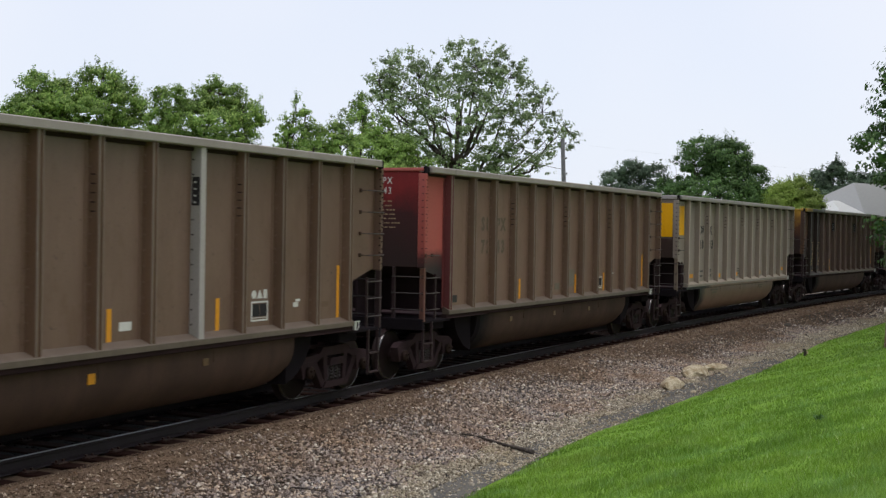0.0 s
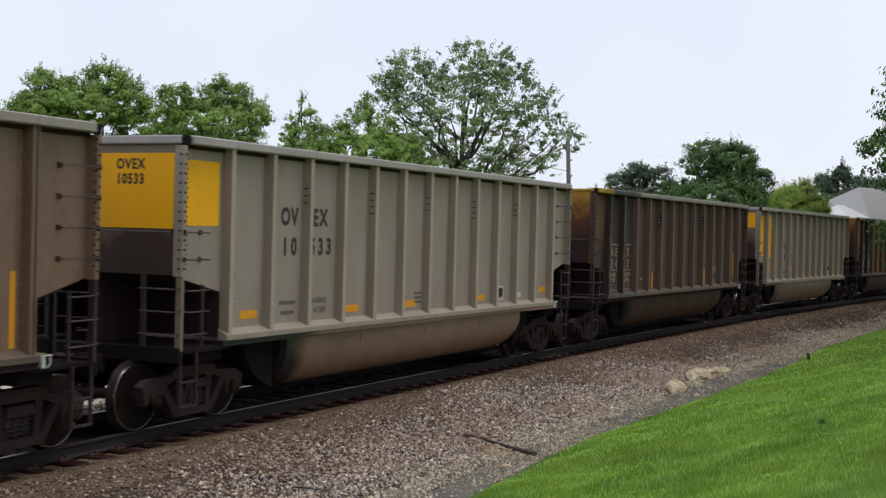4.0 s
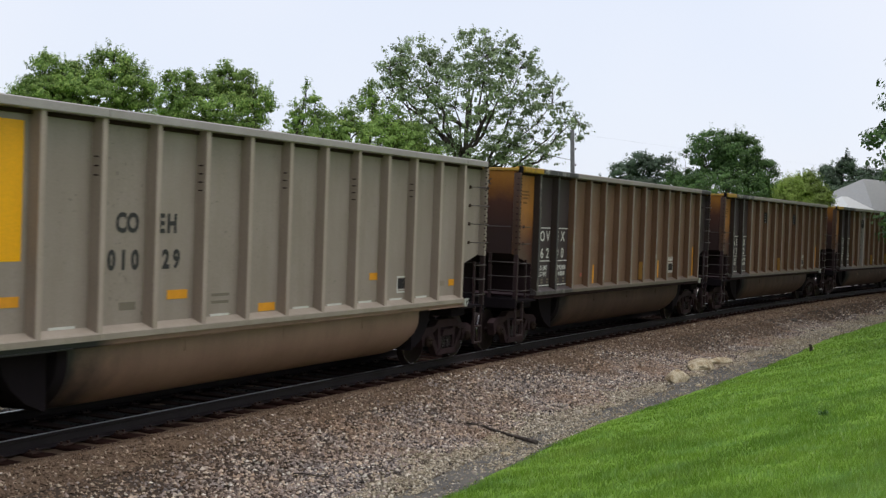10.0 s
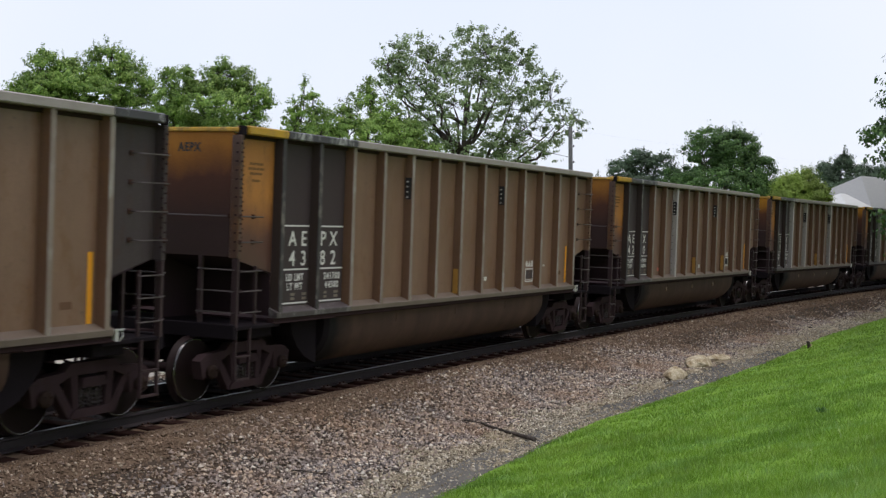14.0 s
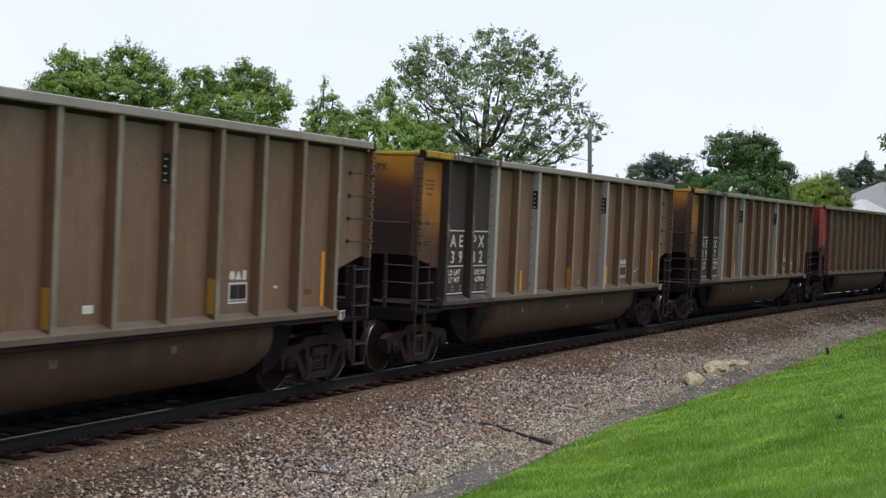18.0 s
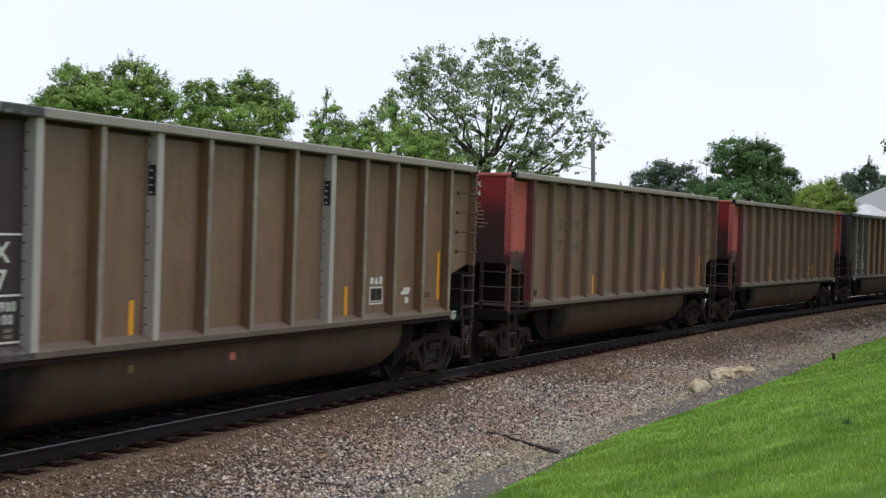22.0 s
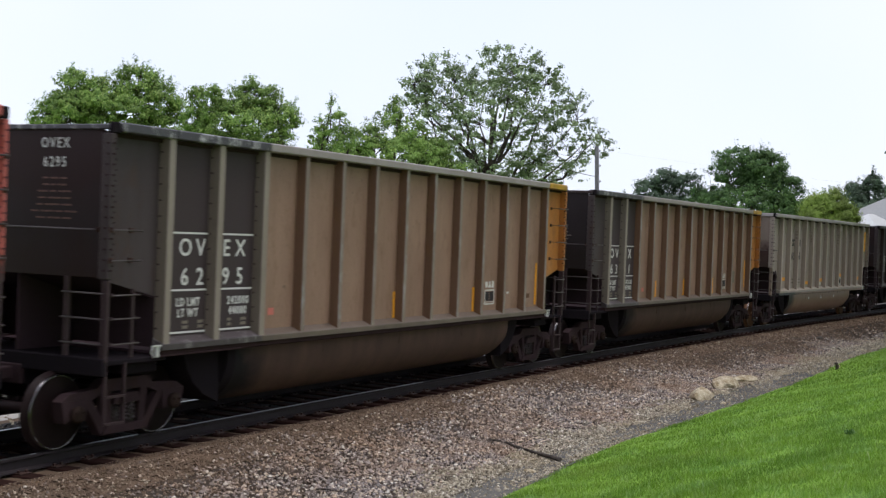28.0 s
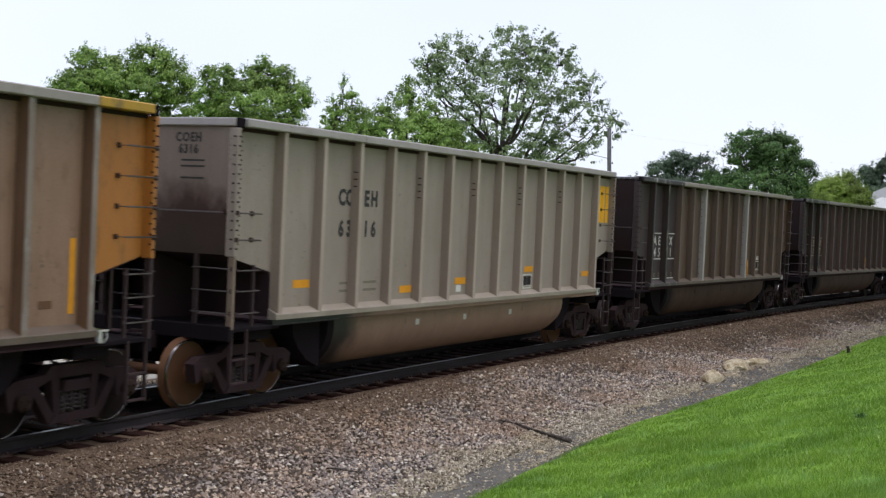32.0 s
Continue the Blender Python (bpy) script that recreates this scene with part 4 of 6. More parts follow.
def bay_print(car):
    """Lines of faded small print on the leading bay."""
    for z, w in ((3.4, 0.34), (3.33, 0.4), (3.26, 0.3), (3.16, 0.2)):
        bars("faint_print", [(-6.68 - w / 2 + w * k, -6.68 - w / 2 + w * k + w * 0.22, z, z + 0.035) for k in (0.0, 0.26, 0.52, 0.78)], "side", RUST_PRINT, car)


def web_patch(car, *ribs):
    """Dark opening high on the leading face of a rib."""
    for i in ribs:
        x = RIBS[i]
        s = Shape().prism([(x - 0.089, -SHEET - 0.02), (x - 0.064, -OUTER + 0.02), (x - 0.05, -OUTER + 0.02), (x - 0.075, -SHEET - 0.02)], 3.04, 3.42, "z")
        patch = part("dark_patch", s.mesh("dark_patch"), PATCH, car)
        for z in (3.08, 3.17, 3.26, 3.35):
            part("bolt", Shape().box(x - 0.092, x - 0.07, -SHEET - 0.075, -SHEET - 0.05, z - 0.012, z + 0.012).mesh("bolt"), TAG, patch)


def web_dots(car, groups=((2, 3), (4, 4), (6, 3), (8, 4), (10, 3)), size=0.009):
    """Groups of dark bolt holes high on the leading side of some ribs."""
    for i, n in groups:
        x = RIBS[i]
        for j in range(n):
            z = 3.36 - 0.11 * j
            s = Shape().prism([(x - 0.084, -SHEET - 0.045), (x - 0.072, -SHEET - 0.1), (x - 0.06, -SHEET - 0.1), (x - 0.07, -SHEET - 0.045)], z - size, z + size, "z")
            part("bolt_hole", s.mesh("bolt_hole"), SILL_LOW, car)


def belly_plates(car, xs, m):
    for x in xs:
        bars("belly_plate", [(x - 0.06, x + 0.06, 0.86, 0.96)], "belly", m, car)

# ------------------------------------------------------------------ the train, car by car
def build_train():
    build_meshes()
    tan = (FLANGE_TAN, WEB_TAN)
    olive_ribs = (FLANGE_DARK, OLIVE)
    brown, dark_ribs, silver = (FLANGE, WEB), (FLANGE_DARK, WEB_MAROON), (FLANGE_SILVER, WEB_SILVER)

    c = coal_car(0, "dusty tan coal gondola with one pale replaced rib", TAN_DARK, tan, CHORD_TAN, ORANGE, END_ORANGE, light=(8,), strips=[(0.33, 1.5), (2.61, 1.54), (6.15, 1.74)])
    bars("white_label", [(0.52, 0.76, 1.45, 1.56)], "side", WHITE, c)
    lube_box(c, 3.67, 1.55, WHITE)
    bars("white_scuff", [(4.6, 4.74, 1.56, 1.63), (4.66, 4.8, 1.64, 1.68)], "side", WHITE, c)
    web_patch(c, 8)
    bars("orange_belly_plate", [(0.0, 0.13, 0.84, 0.97)], "belly", STRIP, c)
    belly_plates(c, (2.4,), PLATE_DULL)

    c = coal_car(1, "tan coal gondola with faded red leading end", TAN, tan, CHORD_TAN, RED, END_RED, posts=RED, strips=[(-2.55, 1.52), (0.83, 1.54), (2.84, 1.54), (6.02, 1.77)])
    for w, x, z in (("SE", -4.35, 2.9), ("PX", -3.6, 2.9), ("72", -4.35, 2.44), ("43", -3.6, 2.44)):
        letters(w, x, z, 0.36, GHOST, c)
    marks_end(c, "SEPX", "7243", WHITE, CREAM)
    bars("dark_box", [(-5.82, -5.62, 1.38, 1.52)], "side", INK, c)
    lube_box(c, 2.5, 1.54, WHITE, False)
    bars("white_label", [(3.48, 3.58, 1.72, 1.76)], "side", WHITE, c)
    bars("pale_scrape", [(0.4, 0.75, 1.5, 1.9), (-0.5, -0.2, 1.45, 1.6)], "side", FAINT, c)
    belly_plates(c, (-2.9, -0.4, 1.9), PLATE_DULL)

    c = coal_car(2, "silver coal gondola with yellow panel at its leading end", SILVER, silver, CHORD_SILVER, SILVER, END_SILVER, sill=SILL_SILVER, belly=BELLY_SILVER, strips=[(-5.6, 1.5), (-2.65, 1.46), (-0.6, 1.46), (2.42, 1.46), (5.78, 1.53)], strip_kind="plate")
    bars("yellow_panel", [(-7.1, -6.3, 2.72, 3.6)], "side", YELLOW, c, "yellow painted panel")
    bars("yellow_end_panel", [(-1.3, 1.3, 2.7, 3.7)], "end", YELLOW, c, "yellow painted end panel")
    for w, x, z in (("OV", -4.5, 2.91), ("EX", -3.66, 2.91), ("10", -4.5, 2.46), ("533", -3.61, 2.46)):
        letters(w, x, z, 0.36, INK, c)
    letters("OVEX", -0.57, 3.55, 0.19, INK, c, "end")
    letters("10533", -0.57, 3.35, 0.19, INK, c, "end")
    web_dots(c)
    letters("144800", -3.63, 1.63, 0.14, PRINT, c, bold=0.002)
    letters("41200", -3.6, 1.48, 0.14, PRINT, c, bold=0.002)
    bars("faint_print", [(-4.75, -4.3, 1.6, 1.66), (-4.7, -4.35, 1.45, 1.51), (-0.35, 0.05, 1.62, 1.66), (-0.35, 0.05, 1.54, 1.58), (-0.35, 0.0, 1.46, 1.5)], "side", PRINT, c)
    bars("faint_print", [(-3.3, -2.5, 0.98, 1.02), (-3.15, -2.65, 0.9, 0.94), (2.6, 3.2, 0.98, 1.02), (2.7, 3.1, 0.9, 0.94)], "belly", FAINT, c)
    lube_box(c, 3.46, 1.52, WHITE, False)
    bars("white_label", [(4.45, 4.62, 1.40, 1.50)], "side", WHITE, c)

    c = coal_car(3, "dark rusty brown coal gondola with sooted yellow end", MAROON, dark_ribs, CHORD, RUSTY_BAY, END_YELLOW, panel=BLACK, panel_chord=CHORD_BLACK, front_chord=OCHRE, posts=RUSTY, strips=[(-2.43, 1.58), (2.63, 1.58), (6.12, 1.9)])
    marks_panel(c, "AE", "PX", "34", "62", CREAM, ("LD LMT", "LT WT"), ("242100", "43900"))
    letters("AEPX", -0.45, 3.62, 0.2, INK, c, "end")
    letters("3462", -0.45, 3.42, 0.2, INK, c, "end")
    lube_box(c, 3.74, 1.57, CREAM, core=DARK)
    bars("white_mark", [(4.63, 4.7, 1.76, 1.81)], "side", WHITE, c)
    bars("white_label", [(-3.42, -3.28, 1.59, 1.64)], "side", CREAM, c)
    web_patch(c, 4, 8)

    c = coal_car(4, "silver coal gondola with two yellow stripes and yellow end", SILVER, silver, CHORD_SILVER, SILVER, END_SILVER, sill=SILL_SILVER, belly=BELLY_SILVER, strips=[(-5.58, 1.68), (-2.53, 1.66), (-0.42, 1.4), (2.87, 1.76), (6.0, 1.57)], strip_kind="plate")
    s = Shape().prism([(-7.12, 3.6), (-6.3, 3.6), (-6.3, 2.12), (-7.12, 2.36)], -SHEET - 0.004, -SHEET + 0.004, "y")
    part("yellow_panel", s.mesh("yellow_panel"), YELLOW, c, "yellow painted panel")
    bars("yellow_stripe", [(-5.98, -5.28, 2.1, 3.66)], "side", YELLOW, c, "yellow painted stripe")
    bars("yellow_end_panel", [(-1.3, 1.3, 3.2, 3.72)], "end", YELLOW, c, "yellow painted end panel")
    for w, x, z in (("CO", -3.5, 2.57), ("EH", -2.72, 2.57), ("010", -3.55, 2.11), ("129", -2.72, 2.11)):
        letters(w, x, z, 0.33, INK, c)
    letters("COEH 010129", -0.55, 3.57, 0.16, INK, c, "end")
    bars("small_print", [(-0.95, -0.65, 3.35, 3.38), (-0.62, -0.2, 3.35, 3.38), (-0.85, -0.3, 3.28, 3.31)], "end", INK, c)
    lube_box(c, 3.95, 1.6, WHITE, False)
    web_dots(c)
    bars("white_plate", [(x - 0.22, x + 0.22, 1.27, 1.36) for x in (-4.6, -1.5, 0.6, 1.6, 2.6, 3.7, 4.7)], "side", WHITE, c)
    bars("faint_print", [(-1.7, -1.3, 1.6, 1.64), (-1.7, -1.3, 1.5, 1.54), (-3.6, -3.3, 1.5, 1.6)], "side", FAINT, c)

    c = coal_car(5, "brown coal gondola with orange end and black marking panel", UMBER, brown, CHORD, ORANGE, END_AMBER, rear=DARK, panel=BLACK, panel_chord=CHORD_BLACK, front_chord=OCHRE, posts=RUSTY, strips=[(-2.43, 1.55), (0.96, 1.58), (2.65, 1.59), (6.4, 1.76)])
    bay_print(c)
    marks_panel(c, "OV", "EX", "62", "00", WHITE, ("LD LMT", "LT WT"), ("242000", "44000"))
    letters("OVEX", -0.57, 3.6, 0.17, INK, c, "end")
    lube_box(c, 3.79, 1.62, WHITE)
    bars("pink_decal", [(-3.3, -3.2, 1.52, 1.6)], "side", PINK, c)

    c = coal_car(6, "brown coal gondola with sooted orange end", UMBER, brown, CHORD, ORANGE, END_AMBER, panel=BLACK, panel_chord=CHORD_BLACK, front_chord=OCHRE, posts=RUSTY, strips=[(0.0, 1.54), (6.2, 1.74)])
    bay_print(c)
    marks_panel(c, "AE", "PX", "43", "82", WHITE, ("LD LMT", "LT WT"), ("241700", "44300"))
    letters("AEPX", -0.57, 3.62, 0.17, INK, c, "end")
    lube_box(c, 3.77, 1.56, WHITE, core=DARK)
    bars("white_mark", [(4.58, 4.64, 1.73, 1.77), (1.4, 1.52, 1.5, 1.58)], "side", WHITE, c)
    web_patch(c, 4, 8)

    c = coal_car(7, "brown coal gondola with orange end and one pale rib", BRONZE, brown, CHORD, ORANGE, END_AMBER, panel=BLACK, panel_chord=CHORD_BLACK, front_chord=OCHRE, posts=RUSTY, light=(4,), dark_ribs=(0, 1), strips=[(-0.01, 1.56), (3.06, 1.59), (6.24, 1.74)])
    bay_print(c)
    marks_panel(c, "AE", "PX", "42", "30", WHITE, ("LD LMT", "LT WT"), ("242000", "44000"))
    letters("AEPX", -0.57, 3.62, 0.17, INK, c, "end")
    lube_box(c, 3.73, 1.61, WHITE)
    bars("white_label", [(0.62, 0.8, 1.46, 1.56), (4.62, 4.72, 1.64, 1.68)], "side", WHITE, c)
    bars("pink_decal", [(-3.3, -3.16, 1.44, 1.54)], "side", PINK, c)
    web_patch(c, 4, 8)
    belly_plates(c, (-2.3, 0.2, 2.4), PLATE_DULL)

    c = coal_car(8, "brown coal gondola with orange end and three pale ribs", BRONZE, brown, CHORD, ORANGE, END_ORANGE, panel=BLACK, panel_chord=CHORD_BLACK, front_chord=OCHRE, posts=RUSTY, light=(2, 4, 8), dark_ribs=(0, 1), strips=[(-2.53, 1.52), (0.0, 1.54), (2.53, 1.54), (6.14, 1.72)])
    bay_print(c)
    marks_panel(c, "AE", "PX", "39", "32", WHITE, ("LD LMT", "LT WT"), ("242100", "43900"))
    letters("AEPX", -0.57, 3.62, 0.17, INK, c, "end")
    lube_box(c, 3.71, 1.63, WHITE, core=DARK)
    bars("white_mark", [(0.66, 0.78, 1.40, 1.42), (0.66, 0.78, 1.45, 1.47), (4.6, 4.72, 1.6, 1.64), (4.78, 4.86, 1.66, 1.7)], "side", WHITE, c)
    web_patch(c, 4, 8)
    belly_plates(c, (-2.3, 0.2, 2.4), PLATE_DULL)

    c = coal_car(9, "tan brown coal gondola with sooted yellow-orange end", BRONZE, brown, CHORD, ORANGE, END_ORANGE, panel=BLACK, panel_chord=CHORD_BLACK, front_chord=OCHRE, posts=RUSTY, light=(2, 4, 8), dark_ribs=(0, 1), strips=[(-2.36, 1.52), (2.74, 1.55), (6.11, 1.9)])
    marks_panel(c, "AE", "PX", "39", "47", WHITE, ("LD LMT", "LT WT"), ("241900", "44100"))
    letters("AEPX", -0.57, 3.66, 0.19, INK, c, "end")
    lube_box(c, 3.71, 1.62, WHITE)
    bars("white_scuff", [(4.58, 4.86, 1.6, 1.66), (4.66, 4.9, 1.66, 1.72), (4.72, 4.84, 1.45, 1.55), (5.3, 5.38, 1.78, 1.82)], "side", WHITE, c)
    web_patch(c, 4, 8)
    belly_plates(c, (-2.3,), PLATE_DULL)
    belly_plates(c, (-0.2,), PINK)

    c = coal_car(10, "tan coal gondola with red leading end and white end lettering", TAN, tan, CHORD_TAN, RED, END_RED, posts=RED, dark_ribs=(0,), strips=[(-2.42, 1.53), (2.7, 1.55), (6.26, 1.75)])
    marks_end(c, "SEPX", "7354", WHITE, CREAM)
    for w, x, z in (("SE", -4.35, 2.9), ("PX", -3.6, 2.9), ("73", -4.35, 2.44), ("54", -3.6, 2.44)):
        letters(w, x, z, 0.36, GHOST, c)
    bars("dark_box", [(-5.82, -5.62, 1.38, 1.52)], "side", INK, c)
    bars("white_label", [(4.3, 4.39, 1.58, 1.64)], "side", WHITE, c)
    lube_box(c, 2.36, 1.53, CREAM, False)
    pits = random.Random(12)
    bars("rust_pit", [(x, x + pits.uniform(0.02, 0.045), z, z + 0.02) for x, z in ((pits.uniform(4.25, 6.0), pits.uniform(1.34, 1.56)) for _ in range(16)) if min(abs(x - r) for r in RIBS) > 0.16], "side", SILL_LOW, c)

    c = coal_car(11, "tan coal gondola with red paint on both ends", TAN, tan, CHORD_TAN, RED, END_RED, rear=RED, posts=RED, dark_ribs=(0,), strips=[(-2.51, 1.55), (0.89, 1.57), (3.0, 1.57), (6.0, 1.85)])
    marks_end(c, "SEPX", "7001", WHITE, CREAM)
    lube_box(c, 2.57, 1.58, WHITE, False)
    bars("white_label", [(4.7, 4.78, 1.6, 1.65)], "side", WHITE, c)
    bars("dark_box", [(-5.82, -5.62, 1.38, 1.52)], "side", INK, c)

    c = coal_car(12, "brown coal gondola with blackened front and orange rear bay", FAWN, brown, CHORD, DARK, END_BROWN, rear=ORANGE_REAR, panel=BLACK, panel_chord=CHORD_BLACK, front_chord=CHORD_BLACK, posts=DARK, worn=(0, 1, 2), dark_ribs=(), strips=[(-0.1, 1.54), (2.96, 1.55), (6.0, 1.8)])
    marks_panel(c, "OV", "EX", "62", "95", WHITE, ("LD LMT", "LT WT"), ("242000", "44000"))
    marks_end(c, "OVEX", "6295", WHITE, PRINT_RUST, z=3.7, gap=0.23)
    lube_box(c, 3.69, 1.59, WHITE)
    bars("pink_decal", [(-3.77, -3.63, 1.52, 1.62)], "side", PINK, c)
    bars("white_label", [(4.5, 4.6, 1.63, 1.67)], "side", WHITE, c)

    c = coal_car(13, "brown coal gondola with black front end and orange rear", FAWN, brown, CHORD, DARK, END_BLACK, rear=ORANGE_REAR, panel=BLACK, panel_chord=CHORD_BLACK, front_chord=CHORD_BLACK, posts=DARK, worn=(0, 1), dark_ribs=(), strips=[(-2.45, 1.53), (-0.14, 1.54), (2.58, 1.55), (6.05, 1.88)])
    marks_panel(c, "OV", "EX", "63", "51", WHITE, ("LD LMT", "LT WT"), ("242100", "43900"))
    marks_end(c, "OVEX", "6351", WHITE, PRINT_PALE, z=3.7, gap=0.23)
    lube_box(c, 3.68, 1.6, WHITE)
    bars("pink_decal", [(-3.52, -3.38, 1.5, 1.6)], "side", PINK, c)
    bars("pale_scrape", [(4.62, 4.86, 1.62, 1.98)], "side", FAINT, c)

    c = coal_car(14, "silver coal gondola with grey end and rusted wheels", SILVER, silver, CHORD_SILVER, SILVER, END_SILVER, sill=SILL_SILVER, belly=BELLY_SILVER, plate=WHEEL_RUST, strips=[(-5.52, 1.66), (-2.39, 1.49), (-0.38, 1.58), (2.66, 1.74), (5.78, 1.59)], strip_kind="plate")
    for w, x, z in (("CO", -4.31, 2.95), ("EH", -3.58, 2.95), ("63", -4.31, 2.47), ("16", -3.58, 2.47)):
        letters(w, x, z, 0.34, INK, c)
    web_dots(c)
    letters("COEH", -0.62, 3.66, 0.17, INK, c, "end")
    letters("6316", -0.62, 3.5, 0.17, INK, c, "end")
    bars("small_print", [(-0.9, -0.5, z, z + 0.025) for z in (3.34, 3.26, 3.1)], "end", INK, c)
    bars("yellow_panel", [(6.45, 6.9, 2.72, 3.56), (6.96, 7.14, 2.72, 3.56)], "side", YELLOW, c, "yellow painted panel")
    bars("white_label", [(-0.46, -0.28, 1.38, 1.5)], "side", WHITE, c)
    lube_box(c, 2.68, 1.5, WHITE, False)
    bars("faint_print", [(-4.4, -4.0, 1.62, 1.66), (-3.7, -3.3, 1.62, 1.66), (-4.4, -4.0, 1.5, 1.54), (-3.7, -3.3, 1.5, 1.54)], "side", FAINT, c)
    belly_plates(c, (-1.8, 0.0, 2.0), TAG)

    c = coal_car(15, "dark brown coal gondola with two pale ribs", OLIVE, olive_ribs, CHORD_TAN, DARK, END_BROWN, rear=RUSTY, panel=BLACK, panel_chord=CHORD_BLACK, front_chord=CHORD_BLACK, posts=DARK, light=(4, 8), strips=[(2.7, 1.55)])
    marks_panel(c, "AE", "PX", "45", "31", WHITE)
    lube_box(c, 3.7, 1.6, WHITE)

    c = coal_car(16, "dark sooty brown coal gondola in the train", DARK, dark_ribs, CHORD, DARK, END_BROWN, panel=BLACK, panel_chord=CHORD_BLACK, front_chord=CHORD_BLACK, posts=DARK, strips=[(2.7, 1.55)])
    marks_panel(c, "AE", "PX", "41", "17", CREAM)
    coal_car(17, "dark brown coal gondola far down the train", OLIVE, olive_ribs, CHORD, RUSTY, END_BROWN, posts=DARK, strips=[(2.7, 1.55)])
    coal_car(18, "grimy brown coal gondola at the bend", OLIVE, olive_ribs, CHORD, DARK, END_BROWN, posts=DARK, strips=[(2.7, 1.55)])


build_train()

# ------------------------------------------------------------------ ground materials
def lawn_material():
    n = Nodes("lawn_green", 0.85, spec=0.2)
    p = n.place(world=True, vary=False)
    big, mid, fine = n.noise(p, 0.35, 3), n.noise(p, 2.3, 4), n.noise(p, 38, 3)
    c = n.ramp(big, [(0.3, (0.15, 0.27, 0.024)), (0.7, (0.2, 0.35, 0.036))])
    c = n.mix(n.ramp(mid, [(0.4, 0.0), (0.75, 0.6)]), c, (0.2, 0.37, 0.055))
    c = n.mix(0.5, c, n.ramp(fine, [(0.3, 0.65), (0.7, 1.0)]), "MULTIPLY")
    n.colour(c).bump(n.math("ADD", fine, mid), 0.6, 0.04)
    return n.mat


def blade_material():
    n = Nodes("grass_blades", 0.42, spec=0.5)
    isl = n.node("ShaderNodeNewGeometry").outputs["Random Per Island"]
    p = n.place(world=True, vary=False)
    c = n.ramp(isl, [(0.0, (0.16, 0.3, 0.026)), (0.5, (0.225, 0.385, 0.04)), (0.9, (0.28, 0.43, 0.07)), (1.0, (0.36, 0.47, 0.18))])
    c = n.mix(n.ramp(n.noise(p, 0.9, 4), [(0.42, 0.0), (0.62, 0.85)]), c, (0.13, 0.25, 0.026))
    c = n.mix(n.ramp(n.noise(p, 0.33, 3), [(0.5, 0.0), (0.75, 0.5)]), c, (0.27, 0.35, 0.07))
    c = n.mix(n.ramp(n.noise(p, 2.1, 5, 0.6), [(0.52, 0.0), (0.72, 0.6)]), c, (0.29, 0.49, 0.18))
    n.colour(c)
    tr = n.node("ShaderNodeBsdfTranslucent")
    n.link(c, tr.inputs["Color"])
    mx = n.node("ShaderNodeMixShader", Fac=0.3)
    n.link(n.bsdf.outputs[0], mx.inputs[1])
    n.link(tr.outputs[0], mx.inputs[2])
    n.link(mx.outputs[0], n.out.inputs["Surface"])
    return n.mat


def soil(name, a, b, scale=3.0, grain=60, bump=0.5):
    n = Nodes(name, 0.95, spec=0.15)
    p = n.place(world=True, vary=False)
    f, g = n.noise(p, scale, 6, 0.65), n.noise(p, grain, 3)
    c = n.mix(n.ramp(f, [(0.35, 0.0), (0.65, 1.0)]), a, b)
    c = n.mix(0.5, c, n.ramp(g, [(0.3, 0.45), (0.7, 1.0)]), "MULTIPLY")
    n.colour(c).bump(n.math("ADD", f, g), bump, 0.03)
    return n.mat


def stone_material(name, stops, blotch, dust=None):
    n = Nodes(name, 0.85, spec=0.25)
    isl = n.node("ShaderNodeNewGeometry").outputs["Random Per Island"]
    p = n.place(world=True, vary=False)
    dust = dust or blotch
    c = n.ramp(isl, stops)
    c = n.mix(n.ramp(n.noise(p, 0.7, 5), [(0.42, 0.0), (0.66, 0.6)]), c, blotch)
    c = n.mix(n.ramp(n.noise(p, 1.7, 5), [(0.5, 0.0), (0.68, 0.45)]), c, dust)
    c = n.mix(0.4, c, n.ramp(n.noise(p, 70, 3), [(0.3, 0.5), (0.7, 1.0)]), "MULTIPLY")
    n.colour(c)
    return n.mat


LAWN, BLADES = lawn_material(), blade_material()
BED = soil("ballast_fines", (0.115, 0.078, 0.052), (0.18, 0.122, 0.082), 2.0)
# shade in the gaps between stones is put into this bed colour
BED_DARK = soil("ballast_gap_shade", (0.045, 0.034, 0.027), (0.085, 0.06, 0.043), 2.0)
# the train's shade on the track bed is put into this black
TRACK_SHADE = soil("shade_black_ballast", (0.015, 0.0135, 0.0145), (0.024, 0.0215, 0.0215), 3.0)

SILT = soil("grey_silt", (0.085, 0.083, 0.082), (0.165, 0.152, 0.135), 0.9, 45)
CLAY = soil("pale_clay", (0.3, 0.26, 0.21), (0.42, 0.37, 0.3), 2.0, 30)
EARTH = soil("distant_meadow", (0.06, 0.12, 0.02), (0.1, 0.15, 0.035), 0.08, 3)
GRAVEL_PALE = soil("pale_gravel_road", (0.38, 0.35, 0.31), (0.5, 0.47, 0.42), 1.2, 30)
STONES = stone_material("crushed_ballast", [(0.0, (0.03, 0.027, 0.028)), (0.22, (0.18, 0.15, 0.14)), (0.5, (0.38, 0.305, 0.265)), (0.62, (0.35, 0.31, 0.295)), (0.78, (0.54, 0.41, 0.3)), (0.92, (0.66, 0.56, 0.45)), (1.0, (0.85, 0.8, 0.71))], (0.33, 0.2, 0.115), (0.29, 0.255, 0.245))
